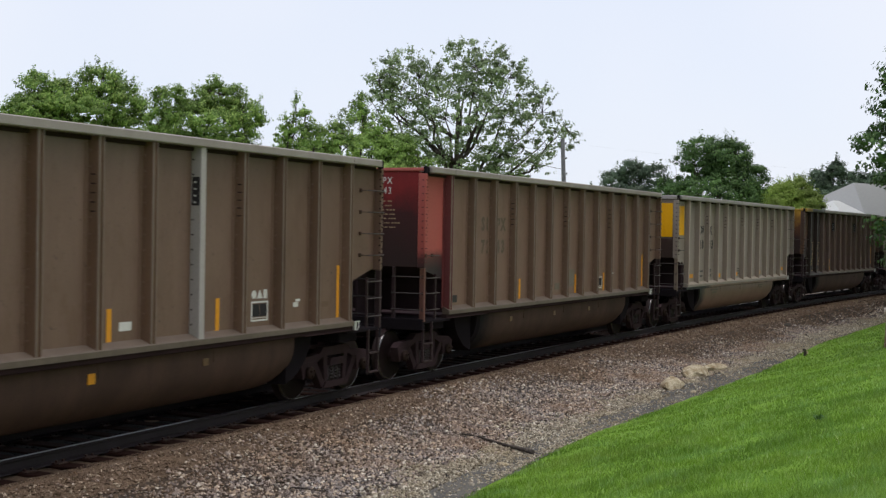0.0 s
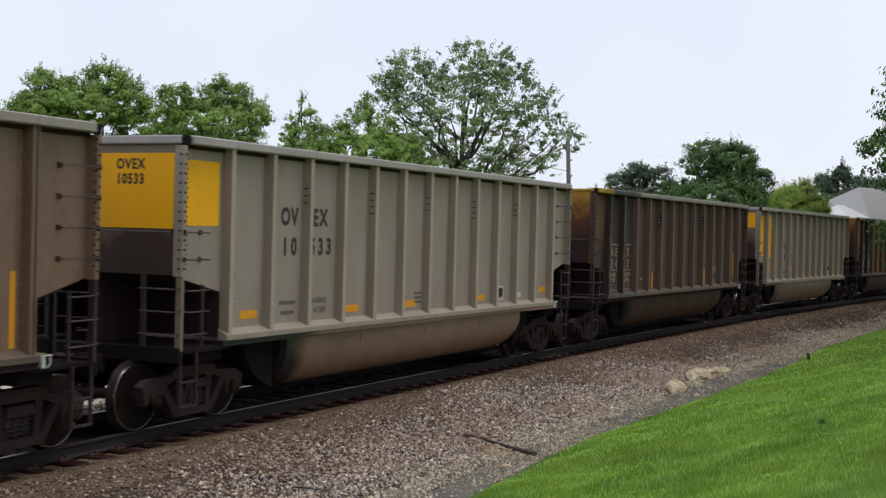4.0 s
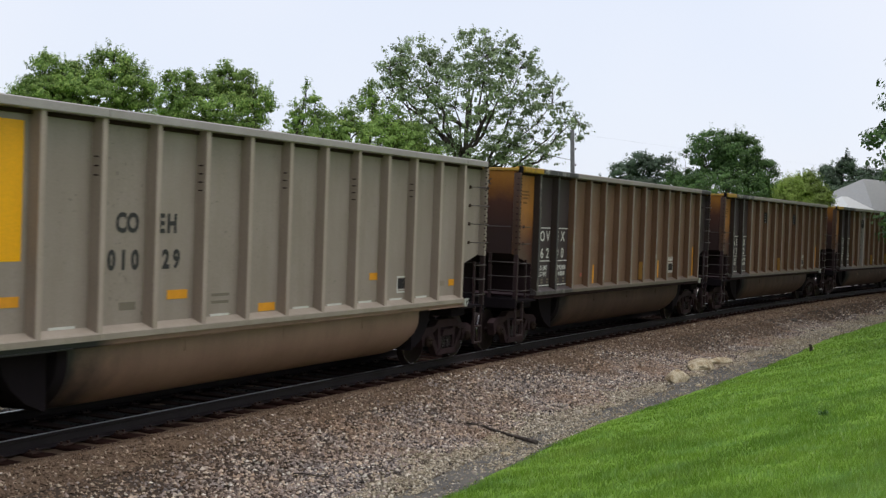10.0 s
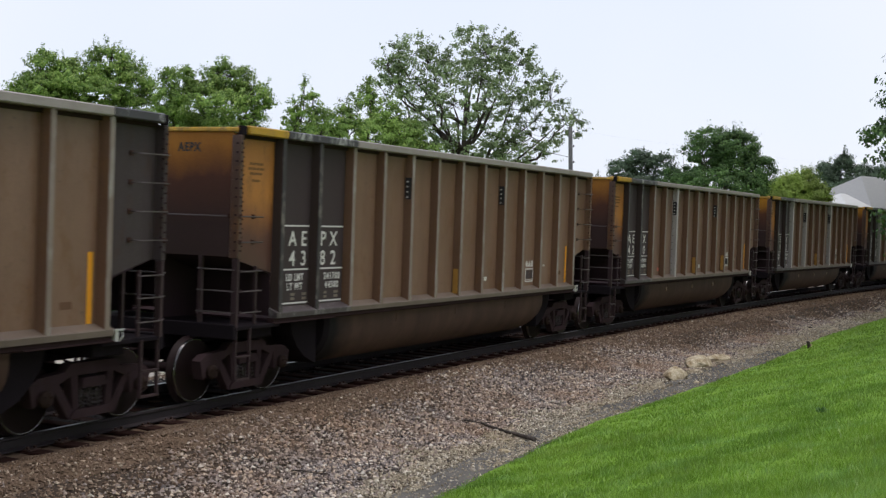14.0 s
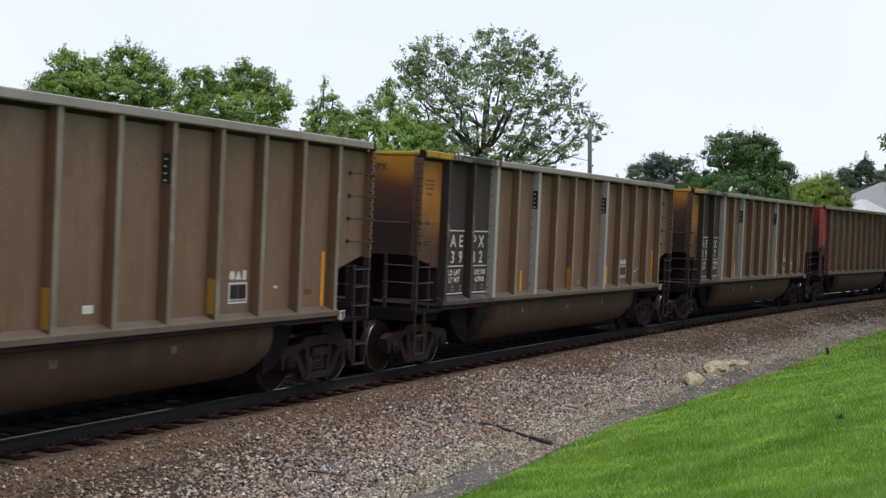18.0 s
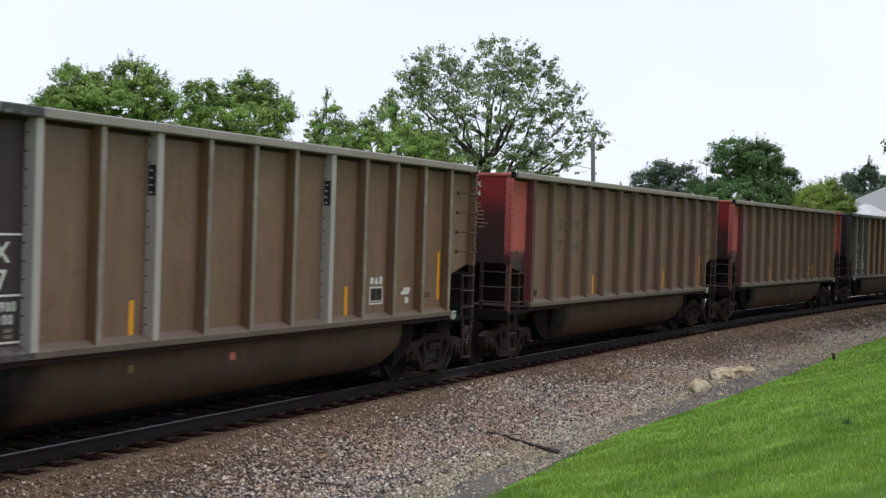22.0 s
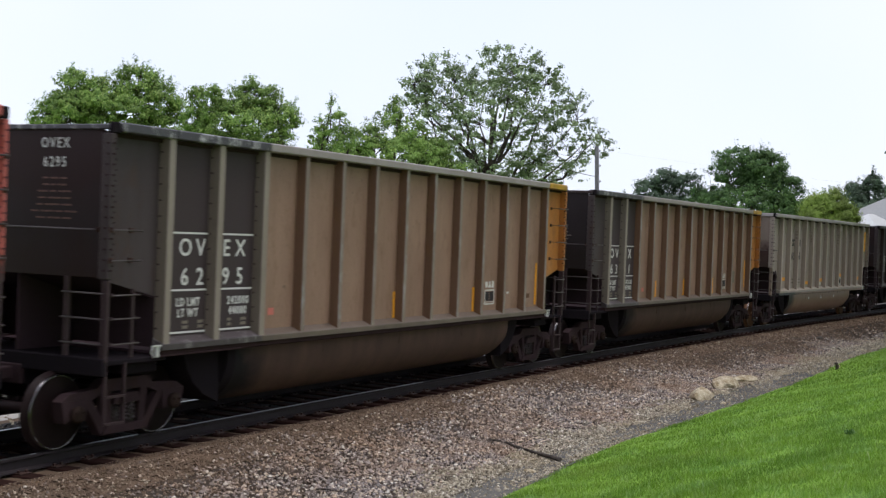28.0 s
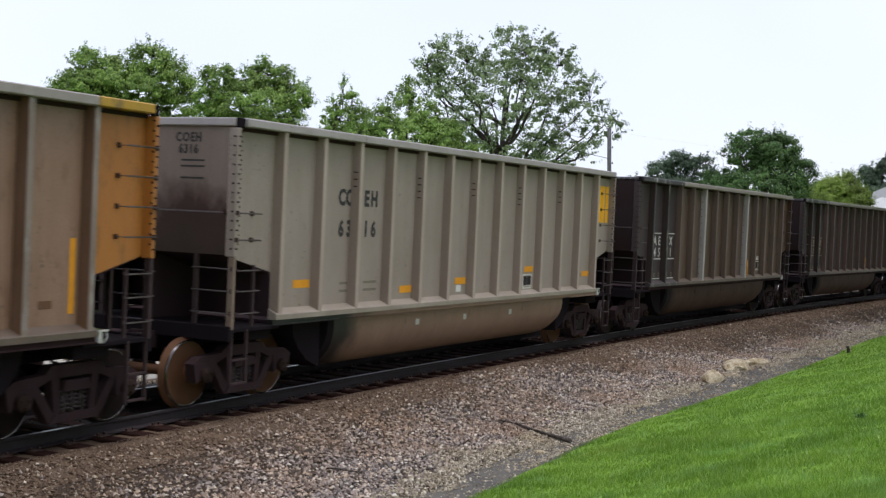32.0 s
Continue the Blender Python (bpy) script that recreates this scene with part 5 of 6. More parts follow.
STONES_RUST = stone_material("rust_stained_ballast", [(0.0, (0.05, 0.035, 0.025)), (0.5, (0.16, 0.1, 0.06)), (0.85, (0.24, 0.16, 0.1)), (1.0, (0.36, 0.27, 0.18))], (0.13, 0.075, 0.04))
STONES_BROWN = stone_material("dust_coated_ballast", [(0.0, (0.07, 0.048, 0.034)), (0.4, (0.16, 0.108, 0.076)), (0.8, (0.23, 0.16, 0.115)), (1.0, (0.5, 0.41, 0.31))], (0.178, 0.115, 0.072), (0.15, 0.1, 0.073))
STONES_PALE = stone_material("pale_ditch_stones", [(0.0, (0.12, 0.1, 0.08)), (0.4, (0.33, 0.28, 0.21)), (0.8, (0.47, 0.41, 0.31)), (1.0, (0.75, 0.69, 0.57))], (0.4, 0.32, 0.2))
# stones darkened to go with the shade-coloured bed between the rails
STONES_SHADE = stone_material("shade_black_stones", [(0.0, (0.009, 0.0082, 0.0085)), (0.7, (0.018, 0.0165, 0.0165)), (1.0, (0.036, 0.032, 0.03))], (0.014, 0.0125, 0.013))
TIMBER = paint("weathered_tie_timber", (0.03, 0.016, 0.012), (0.017, 0.0105, 0.009), 0.7, spec=0.05, rough=0.9)
RAIL_SIDE = paint("rusted_rail", (0.036, 0.031, 0.033), (0.024, 0.02, 0.021), 0.6, spec=0.15, rough=0.6)
RAIL_TOP = plain("polished_rail_head", (0.26, 0.26, 0.27), 0.3, 1.0, 0.15)
PLATE = paint("rusted_tie_plate", (0.06, 0.036, 0.026), (0.035, 0.024, 0.018), 0.6)
BOULDER = soil("sandstone_boulder", (0.34, 0.25, 0.14), (0.72, 0.63, 0.47), 5.0, 40, 0.8)
BARK = soil("grey_bark", (0.06, 0.05, 0.042), (0.12, 0.1, 0.085), 6.0, 40)
POLE_WOOD = soil("grey_pole_timber", (0.11, 0.113, 0.115), (0.19, 0.19, 0.19), 5.0, 40)
STICK = soil("dead_wood", (0.05, 0.042, 0.038), (0.13, 0.11, 0.095), 8.0, 60)


# ------------------------------------------------------------------ ground, lawn, ditch, ballast
def strip_sheet(name, s_list, q_of, rows, lift, mat, label, wobble=0.0):
    """A sheet that follows the track: q_of(s) gives its inner and outer edge."""
    rng = np.random.RandomState(7)
    v, ns = [], len(s_list)
    for s in s_list:
        a, b = q_of(s)
        for j in range(rows):
            q = a + (b - a) * j / (rows - 1)
            x, y = line_point(s, q)
            v.append((x, y, float(ground_height(np.array(s), np.array(q))) + lift + wobble * rng.uniform(-1, 1)))
    f = [(i * rows + j, (i + 1) * rows + j, (i + 1) * rows + j + 1, i * rows + j + 1) for i in range(ns - 1) for j in range(rows - 1)]
    ob = new(name, mesh_of_arrays(name, v, f, True))
    ob.data.materials.append(mat)
    if ob.data.polygons[0].normal.z < 0:
        ob.data.flip_normals()
    tagged(ob, label, name.replace("_", " "), kind="structure")
    return ob


def build_ground():
    g = np.concatenate([[-1500, -900, -500, -300, -200], np.arange(-150, 151, 6.0), [200, 300, 500, 900, 1500]])
    xs, ys = g, g + 30
    X, Y = np.meshgrid(xs, ys)
    S, Q = line_coords(X, Y)
    near = (np.abs(S) < 140)
    Z = np.where(near, ground_height(S, np.clip(Q, -200, 60)), np.where(Q > 0, 1.0, -0.4)) - 0.12
    Z = np.where(near & (Q > -6) & (Q < 16), Z - 0.35, Z)
    n = len(xs)
    idx = np.arange(n * n).reshape(n, n)
    F = np.stack([idx[:-1, :-1], idx[:-1, 1:], idx[1:, 1:], idx[1:, :-1]], -1).reshape(-1, 4)
    ob = new("ground", mesh_of_arrays("ground", np.stack([X, Y, Z], -1).reshape(-1, 3), F, True))
    ob.data.materials.append(EARTH)
    tagged(ob, "level green meadow ground reaching the horizon", "ground", kind="structure")

    s_long = np.concatenate([np.arange(-60, -18, 2.0), np.arange(-18, 45, 0.5), np.arange(45, 150, 3.0)])
    strip_sheet("ballast_bed", s_long, lambda s: (-3.2, 2.05), 26, 0.0, BED, "brown ballast fines between and beside the rails", 0.012)
    strip_sheet("ballast_slope", s_long, lambda s: (2.05, float(lawn_edge(s)) - 0.5), 16, 0.0, BED_DARK, "bed under loose ballast stones, coloured dark for the shaded gaps", 0.012)
    # black sheet painted as the shade beneath the cars
    strip_sheet("coal_dust_bed", s_long, lambda s: (-2.8, 0.7), 24, 0.008, TRACK_SHADE, "ballast bed coloured black for the shade under the train", 0.006)
    strip_sheet("ditch", s_long, lambda s: (float(lawn_edge(s)) - 0.52 - 0.3 * math.exp(-((s - 5) / 4) ** 2), float(lawn_edge(s)) + 0.12), 10, 0.008, SILT, "grey silt washed along the foot of the ballast", 0.012)
    strip_sheet("lawn", s_long, lambda s: (float(lawn_edge(s)), 40.0), 60, 0.006, LAWN, "bright green mown lawn sloping up from the track", 0.01)
    strip_sheet("gravel_road", s_long, lambda s: (-9.0, -3.1), 10, 0.004, GRAVEL_PALE, "pale gravel service road behind the track", 0.012)
    strip_sheet("verge", s_long, lambda s: (-60.0, -8.9), 14, 0.004, LAWN, "green verge behind the gravel road", 0.02)


def stones(name, s, q, size, mat, label, seed, lift=0.0):
    """Crushed stones as skewed eight-sided lumps, one joined mesh."""
    rng = np.random.RandomState(seed)
    n = len(s)
    a = HEAD + BEND * s
    x = (np.sin(a) - math.sin(HEAD)) / BEND + q * np.sin(a)
    y = D0 - (np.cos(a) - math.cos(HEAD)) / BEND - q * np.cos(a)
    z = ground_height(s, q) + size * rng.uniform(-0.1, 0.6, n) + lift
    base = np.array([(1, 0, 0), (-1, 0, 0), (0, 1, 0), (0, -1, 0), (0, 0, 1), (0, 0, -1)], float)
    tri = np.array([(0, 2, 4), (2, 1, 4), (1, 3, 4), (3, 0, 4), (2, 0, 5), (1, 2, 5), (3, 1, 5), (0, 3, 5)])
    v = base[None] * size[:, None, None] * rng.uniform(0.5, 1.15, (n, 6, 1)) + rng.uniform(-0.35, 0.35, (n, 6, 3)) * size[:, None, None]
    w = rng.uniform(0, 2 * math.pi, n)
    c, d = np.cos(w)[:, None], np.sin(w)[:, None]
    vx, vy = v[..., 0] * c - v[..., 1] * d, v[..., 0] * d + v[..., 1] * c
    v = np.stack([vx + x[:, None], vy + y[:, None], v[..., 2] * 0.8 + z[:, None]], -1).reshape(-1, 3)
    f = (tri[None] + 6 * np.arange(n)[:, None, None]).reshape(-1, 3)
    ob = new(name, mesh_of_arrays(name, v, f))
    ob.data.materials.append(mat)
    tagged(ob, label, "gravel", kind="stuff")
    return ob


def build_ballast():
    rng = np.random.RandomState(11)

    def spread(s0, s1, q0, q1, per, lo, hi):
        n = int((s1 - s0) * (q1 - q0) * per)
        return rng.uniform(s0, s1, n), rng.uniform(q0, q1, n), lo + (hi - lo) * rng.beta(1.6, 3.0, n)

    sets = [spread(-17, -4, 1.5, 4.6, 820, 0.012, 0.05), spread(-4, 10, 1.5, 4.8, 640, 0.014, 0.05), spread(10, 26, 1.5, 4.8, 360, 0.017, 0.044), spread(26, 60, 1.65, 4.6, 70, 0.03, 0.07)]
    s, q, z = (np.concatenate(a) for a in zip(*sets))
    edge = lawn_edge(s)
    wash = 0.3 * np.exp(-((s - 5) / 4) ** 2)
    fade = rng.uniform(0, 1, len(s)) < np.clip((edge - 0.45 - wash - q) / 0.5, 0.05, 1)
    pale = rng.uniform(0, 1, len(s)) < np.clip((q - edge + 1.35 + 0.3 * np.sin(1.3 * s) + 0.2 * np.sin(3.1 * s + 1)) / 0.8, 0, 0.85)
    keep = (q < edge - 0.03) & fade
    dusty = ~pale & (rng.uniform(0, 1, len(s)) < np.clip((2.5 + 0.3 * np.sin(0.8 * s) - q) / 1.0 + np.clip((s - 1) / 12, 0, 0.9) + np.clip((-7 - s) / 8, 0, 0.45), 0, 0.94))
    main = keep & ~pale & ~dusty
    stones("ballast_stones", s[main], q[main], z[main], STONES, "grey and brown crushed ballast beside the track", 21)
    main = keep & dusty
    stones("dusty_stones", s[main], q[main], z[main] * 0.85, STONES_BROWN, "brown dust-coated ballast on the track shoulder", 27)
    stones("ditch_stones", s[keep & pale], q[keep & pale], z[keep & pale], STONES_PALE, "pale washed stones at the foot of the ballast", 22)
    # fine pale gravel washed against the lawn, thinning out over dark silt
    sets = [spread(-12, 12, -0.95, 0.03, 1150, 0.011, 0.034), spread(12, 40, -0.9, 0.03, 380, 0.016, 0.042)]
    s, q, z = (np.concatenate(a) for a in zip(*sets))
    wet = np.clip(np.minimum((s + 3.5) / 1.5, (14 - s) / 3), 0, 1) + np.clip((-7.5 - s) / 1.2, 0, 1)
    border = -0.46 - 0.3 * np.exp(-((s - 5) / 4) ** 2) + 0.1 * np.sin(1.7 * s) + 0.07 * np.sin(4.3 * s)
    cover = np.where(q > border, 1 - 0.84 * wet, 1.0)
    keep = rng.uniform(0, 1, len(s)) < cover * np.clip(0.9 + 0.3 * np.sin(2.3 * s + 5 * q), 0, 1)
    s, q, z = s[keep], q[keep], z[keep]
    stones("washed_gravel", s, lawn_edge(s) + q, z, STONES_PALE, "fine pale gravel washed against the lawn edge", 26, 0.008)
    sets = [spread(-17, 10, 1.16, 1.75, 520, 0.014, 0.036), spread(10, 45, 1.16, 1.75, 120, 0.02, 0.05)]
    s, q, z = (np.concatenate(a) for a in zip(*sets))
    keep = (q > 1.36) | (rng.uniform(0, 1, len(s)) < 0.6)
    s, q, z = s[keep], q[keep], np.where(q[keep] > 1.36, z[keep], z[keep] * 0.7)
    stones("rusty_stones", s, q, z, STONES_RUST, "rust-stained ballast packed around the ties", 23, -0.02)
    sets = [spread(-17, 10, 1.2, 1.85, 900, 0.006, 0.015), spread(10, 30, 1.2, 1.85, 300, 0.008, 0.02)]
    s, q, z = (np.concatenate(a) for a in zip(*sets))
    stones("fine_chippings", s, q, z, STONES_BROWN, "fine brown chippings over the tie ends", 28)
    sets = [spread(-17, 30, -2.7, 0.66, 50, 0.018, 0.04)]
    s, q, z = (np.concatenate(a) for a in zip(*sets))
    stones("dusted_stones", s, q, z, STONES_SHADE, "ballast stones coloured black for the shade under the train", 25)
    sets = [spread(-15, 20, -6.5, -2.2, 40, 0.02, 0.05)]
    s, q, z = (np.concatenate(a) for a in zip(*sets))
    stones("road_stones", s, q, z, STONES_PALE, "pale gravel lying on the service road", 24)


def build_track():
    track = empty("railway_track")
    tagged(track, "single railway track with rusty rails on timber ties", "railway track", kind="structure")
    prof = [(-0.075, -0.17), (0.075, -0.17), (0.075, -0.155), (0.012, -0.135), (0.009, -0.045), (0.036, -0.03), (0.036, -0.006), (0.028, 0.0), (-0.028, 0.0), (-0.036, -0.006), (-0.036, -0.03), (-0.009, -0.045), (-0.012, -0.135), (-0.075, -0.155)]
    ss = np.arange(-60, 150.1, 1.5)
    for side in (1, -1):
        s = Shape()
        n = len(prof)
        for t in ss:
            for dq, z in prof:
                x, y = line_point(t, side * 0.755 + dq)
                s.v.append((x, y, z))
        for i in range(len(ss) - 1):
            for j in range(n):
                k = (j + 1) % n
                s.f.append((i * n + j, i * n + k, (i + 1) * n + k, (i + 1) * n + j))
                s.m.append(1 if j in (7,) else 0)
                s.s.append(False)
        part("rail", s.mesh("rail"), [RAIL_SIDE, RAIL_TOP], track, "rusty steel rail with a worn bright head")
    rng = random.Random(5)
    ties = []
    for _ in range(4):
        sh = Shape().box(-0.115 - rng.uniform(0, 0.015), 0.115 + rng.uniform(0, 0.015), -1.3 - rng.uniform(0, 0.06), 1.3 + rng.uniform(0, 0.06), -0.36, -0.172, 0.014)
        ties.append(sh.mesh("tie"))
    pl = Shape().box(-0.09, 0.09, -0.17, 0.17, -0.172, -0.155, 0.004)
    for px, py in ((-0.06, -0.11), (0.06, -0.11), (-0.06, 0.11), (0.06, 0.11)):
        pl.box(px - 0.014, px + 0.014, py - 0.014, py + 0.014, -0.16, -0.125)
    pl = pl.mesh("tie_plate")
    i = 0
    t = -22.0
    while t < 70:
        x, y = line_point(t)
        a = math.degrees(HEAD + BEND * t)
        tie = part("tie", ties[i % 4], TIMBER, track, at=pose(x, y, rng.uniform(-0.012, 0.012), 0, 0, a + rng.uniform(-0.8, 0.8)))
        for q in (-0.755, 0.755):
            part("tie_plate", pl, PLATE, tie, at=pose(0, -q, 0))
        t += 0.53 + rng.uniform(-0.03, 0.03)
        i += 1


def lump(name, s, q, rx, ry, rz, turn, mat, seed, label, category, sink=0.45):
    """A weathered boulder: a displaced ball with broken faces."""
    pick = random.Random(seed)
    cuts = [(Vector((pick.uniform(-1, 1), pick.uniform(-1, 1), pick.uniform(-0.2, 1))).normalized(), pick.uniform(0.62, 0.85)) for _ in range(9)]
    bm = bmesh.new()
    bmesh.ops.create_icosphere(bm, subdivisions=4 if rx > 0.2 else 2, radius=1)
    for v in bm.verts:
        d = noise.noise(v.co * 1.3 + Vector((seed, 0, 0))) * 0.35 + noise.noise(v.co * 3.7 + Vector((0, seed, 0))) * 0.12 + noise.noise(v.co * 9 + Vector((0, 0, seed))) * 0.03
        v.co *= 1 + d
        for cut, reach in cuts:
            over = v.co.dot(cut) - reach
            if over > 0:
                v.co -= cut * over * 0.85
        v.co = Vector((v.co.x * rx, v.co.y * ry, max(v.co.z, -0.6) * rz))
    me = bpy.data.meshes.new(name)
    bm.to_mesh(me)
    bm.free()
    me.polygons.foreach_set("use_smooth", [True] * len(me.polygons))
    me.materials.append(mat)
    x, y = line_point(s, q)
    ob = new(name, me)
    ob.matrix_basis = pose(x, y, float(ground_height(np.array(s), np.array(q))) + rz * sink, 0, 0, turn)
    tagged(ob, label, category)
    return ob


def build_ditch_things():
    a = math.degrees(HEAD)
    lump("boulder", 3.5, 4.24, 0.66, 0.25, 0.16, a + 6, BOULDER, 3.1, "yellowish sandstone boulder lying at the ballast foot", "boulder")
    lump("boulder", 6.15, 4.03, 0.78, 0.28, 0.17, a - 4, BOULDER, 8.7, "pale sandstone boulder half sunk in gravel", "boulder")
    lump("boulder", 7.65, 4.06, 0.85, 0.19, 0.12, a - 8, BOULDER, 5.5, "low tan sandstone slab beside a boulder", "boulder")
    # dead branch on the ballast
    pts = []
    for u in range(9):
        w = u / 8
        s, q = -5.3 - 0.68 * w + 0.06 * math.sin(5 * w), 3.27 + 1.52 * w
        x, y = line_point(s, q)
        pts.append((x, y, float(ground_height(np.array(s), np.array(q))) + 0.045 + 0.012 * math.sin(9 * w)))
    sh = Shape().tube(pts, 0.014, 8, taper=0.034)
    p = Vector(pts[5])
    sh.tube([p, p + Vector((-0.1, 0.1, 0.035)), p + Vector((-0.22, 0.16, 0.03))], 0.014, 6, taper=0.004)
    p = Vector(pts[2])
    sh.tube([p, p + Vector((0.12, 0.05, 0.02)), p + Vector((0.24, 0.16, 0.0))], 0.01, 6, taper=0.003)
    ob = part("dead_branch", sh.mesh("dead_branch"), STICK)
    tagged(ob, "dark dead branch lying across the ballast foot", "branch")
    pts = []
    for u in range(6):
        w = u / 5
        s, q = -10.4 + 0.2 * w, 3.2 + 0.45 * w
        x, y = line_point(s, q)
        pts.append((x, y, float(ground_height(np.array(s), np.array(q))) + 0.05 + 0.01 * math.sin(7 * w)))
    ob = part("dead_branch", Shape().tube(pts, 0.012, 6, taper=0.007).mesh("dead_branch"), STICK)
    tagged(ob, "short dry twig lying on the gravel", "branch")
    # small dark marker stub at the lawn's edge
    x, y = line_point(11.85, 5.47)
    stake = empty("marker_stake", pose(x, y, float(ground_height(np.array(11.85), np.array(5.47))), 4, -6, 20))
    tagged(stake, "short dark wooden stake with a tan tag at the lawn edge", "stake")
    part("stub", Shape().box(-0.035, 0.035, -0.035, 0.035, -0.1, 0.15, 0.01).box(-0.06, 0.012, -0.04, 0.04, 0.15, 0.21, 0.012).mesh("stub"), STICK, stake)
    part("tag", Shape().box(0.036, 0.085, -0.03, 0.03, 0.06, 0.13, 0.006).mesh("tag"), BOULDER, stake, "small tan tag")
    # a dark weed in the lawn
    rng = np.random.RandomState(4)
    x, y = line_point(-7.6, 9.2)
    V = []
    for _ in range(70):
        turn, lean, long = rng.uniform(0, 6.28), rng.uniform(0.3, 1.2), rng.uniform(0.05, 0.11)
        d, w = np.array([math.cos(turn) * math.sin(lean), math.sin(turn) * math.sin(lean), math.cos(lean)]) * long, np.array([-math.sin(turn), math.cos(turn), 0]) * 0.012
        b = np.array([rng.normal(0, 0.025), rng.normal(0, 0.025), 0.02])
        V += [b, b + d * 0.55 + w, b + d, b + d * 0.55 - w]
    ob = new("weed", mesh_of_arrays("weed", np.array(V), np.arange(len(V)).reshape(-1, 4)))
    ob.data.materials.append(LEAF_WEED)
    ob.matrix_basis = pose(x, y, float(ground_height(np.array(-7.6), np.array(9.2))))
    tagged(ob, "dark broad-leaved weed growing in the lawn", "weed")
    # dark clod on the far ballast
    lump("dark_clod", 22.65, 2.5, 0.34, 0.12, 0.07, a, STICK, 6.3, "flat dark clod lying on the ballast slope", "clod")
    # scattered larger stones in the ditch
    rng = random.Random(9)
    for _ in range(26):
        s = rng.uniform(-9, 28)
        q = float(lawn_edge(s)) - rng.uniform(0.15, 1.1)
        r = rng.uniform(0.04, 0.09)
        lump("loose_stone", s, q, r * 1.3, r, r * 0.7, rng.uniform(0, 180), rng.choice([BOULDER, STICK, CLAY]), rng.uniform(0, 50), "loose fist-sized stone lying in the ditch", "stone", 0.1)["group"] = "loose stones in the ditch"


def build_grass():
    """Blades on the part of the lawn that lies before the eye."""
    rng = np.random.RandomState(31)
    V = []
    for y0, y1, per, w0, h0 in ((7.5, 12, 3300, 0.004, 0.066), (12, 18, 1600, 0.0058, 0.054), (18, 28, 560, 0.0085, 0.046), (28, 48, 150, 0.016, 0.046)):
        n = int((y1 - y0) * 0.46 * (y0 + y1) / 2 * per)
        y = rng.uniform(y0, y1, n)
        x = rng.uniform(-0.04, 0.42, n) * y
        s, q = line_coords(x, y)
        ok = q > lawn_edge(s) - 0.02 + 0.09 * rng.normal(size=n) * 0.7
        x, y, s, q = x[ok], y[ok], s[ok], q[ok]
        n = len(x)
        z = ground_height(s, q)
        tuft = 0.3 * np.sin(3.1 * x + 1.7 * np.sin(2.3 * y)) + 0.3 * np.sin(5.3 * y + 2.1 * np.sin(4.1 * x)) + 0.2 * np.sin(11 * x + 7 * y)
        h = h0 * rng.uniform(0.45, 1.45, n) * (1 + 0.7 * tuft)
        h = np.where(rng.uniform(size=n) < 0.015, h * 1.7, h) * np.clip(0.45 + (q - lawn_edge(s)) / 0.6, 0.4, 1)
        a = rng.uniform(0, 2 * math.pi, n)
        w = w0 * rng.uniform(0.7, 1.4, n)
        lx, ly = rng.normal(0, 0.4, n) * h, rng.normal(0, 0.4, n) * h
        ca, sa = np.cos(a) * w, np.sin(a) * w
        V.append(np.stack([np.stack([x - ca, y - sa, z], -1), np.stack([x + ca, y + sa, z], -1), np.stack([x + lx, y + ly, z + h], -1)], 1).reshape(-1, 3))
    V = np.concatenate(V)
    ob = new("grass", mesh_of_arrays("grass", V, np.arange(len(V)).reshape(-1, 3)))
    ob.data.materials.append(BLADES)
    tagged(ob, "fresh green grass blades covering the lawn", "grass", kind="stuff")


# ------------------------------------------------------------------ trees
def leaf_material(name, dark, mid, light):
    n = Nodes(name, 0.55, spec=0.3)
    isl = n.node("ShaderNodeNewGeometry").outputs["Random Per Island"]
    c = n.ramp(isl, [(0.0, dark), (0.5, mid), (1.0, light)])
    p = n.place(world=True, vary=False)
    c = n.mix(n.ramp(n.noise(p, 0.7, 3), [(0.35, 0.0), (0.7, 0.7)]), c, mid)
    # broad noise puts the shading of leaf clumps into the colour
    c = n.mix(0.7, c, n.ramp(n.noise(p, 0.9, 2, 0.5), [(0.38, 0.4), (0.62, 1.0)]), "MULTIPLY")
    n.colour(c)
    tr = n.node("ShaderNodeBsdfTranslucent")
    n.link(c, tr.inputs["Color"])
    mx = n.node("ShaderNodeMixShader", Fac=0.22)
    n.link(n.bsdf.outputs[0], mx.inputs[1])
    n.link(tr.outputs[0], mx.inputs[2])
    n.link(mx.outputs[0], n.out.inputs["Surface"])
    return n.mat


LEAF_OAK = leaf_material("olive_green_leaves", (0.11, 0.165, 0.07), (0.25, 0.345, 0.15), (0.5, 0.6, 0.34))
LEAF_FRESH = leaf_material("fresh_green_leaves", (0.07, 0.14, 0.03), (0.22, 0.37, 0.07), (0.5, 0.64, 0.17))
LEAF_DEEP = leaf_material("deep_green_leaves", (0.036, 0.088, 0.027), (0.098, 0.2, 0.052), (0.22, 0.37, 0.1))
LEAF_FAR = leaf_material("dark_blue_green_leaves", (0.056, 0.096, 0.062), (0.115, 0.175, 0.108), (0.19, 0.265, 0.16))
LEAF_WEED = leaf_material("dark_weed_leaves", (0.05, 0.12, 0.03), (0.08, 0.18, 0.04), (0.13, 0.24, 0.06))
LEAF_LIME = leaf_material("yellow_green_leaves", (0.16, 0.25, 0.04), (0.32, 0.45, 0.08), (0.5, 0.62, 0.16))


def at_bearing(deg, dist):
    return dist * math.sin(radians(deg)), dist * math.cos(radians(deg))


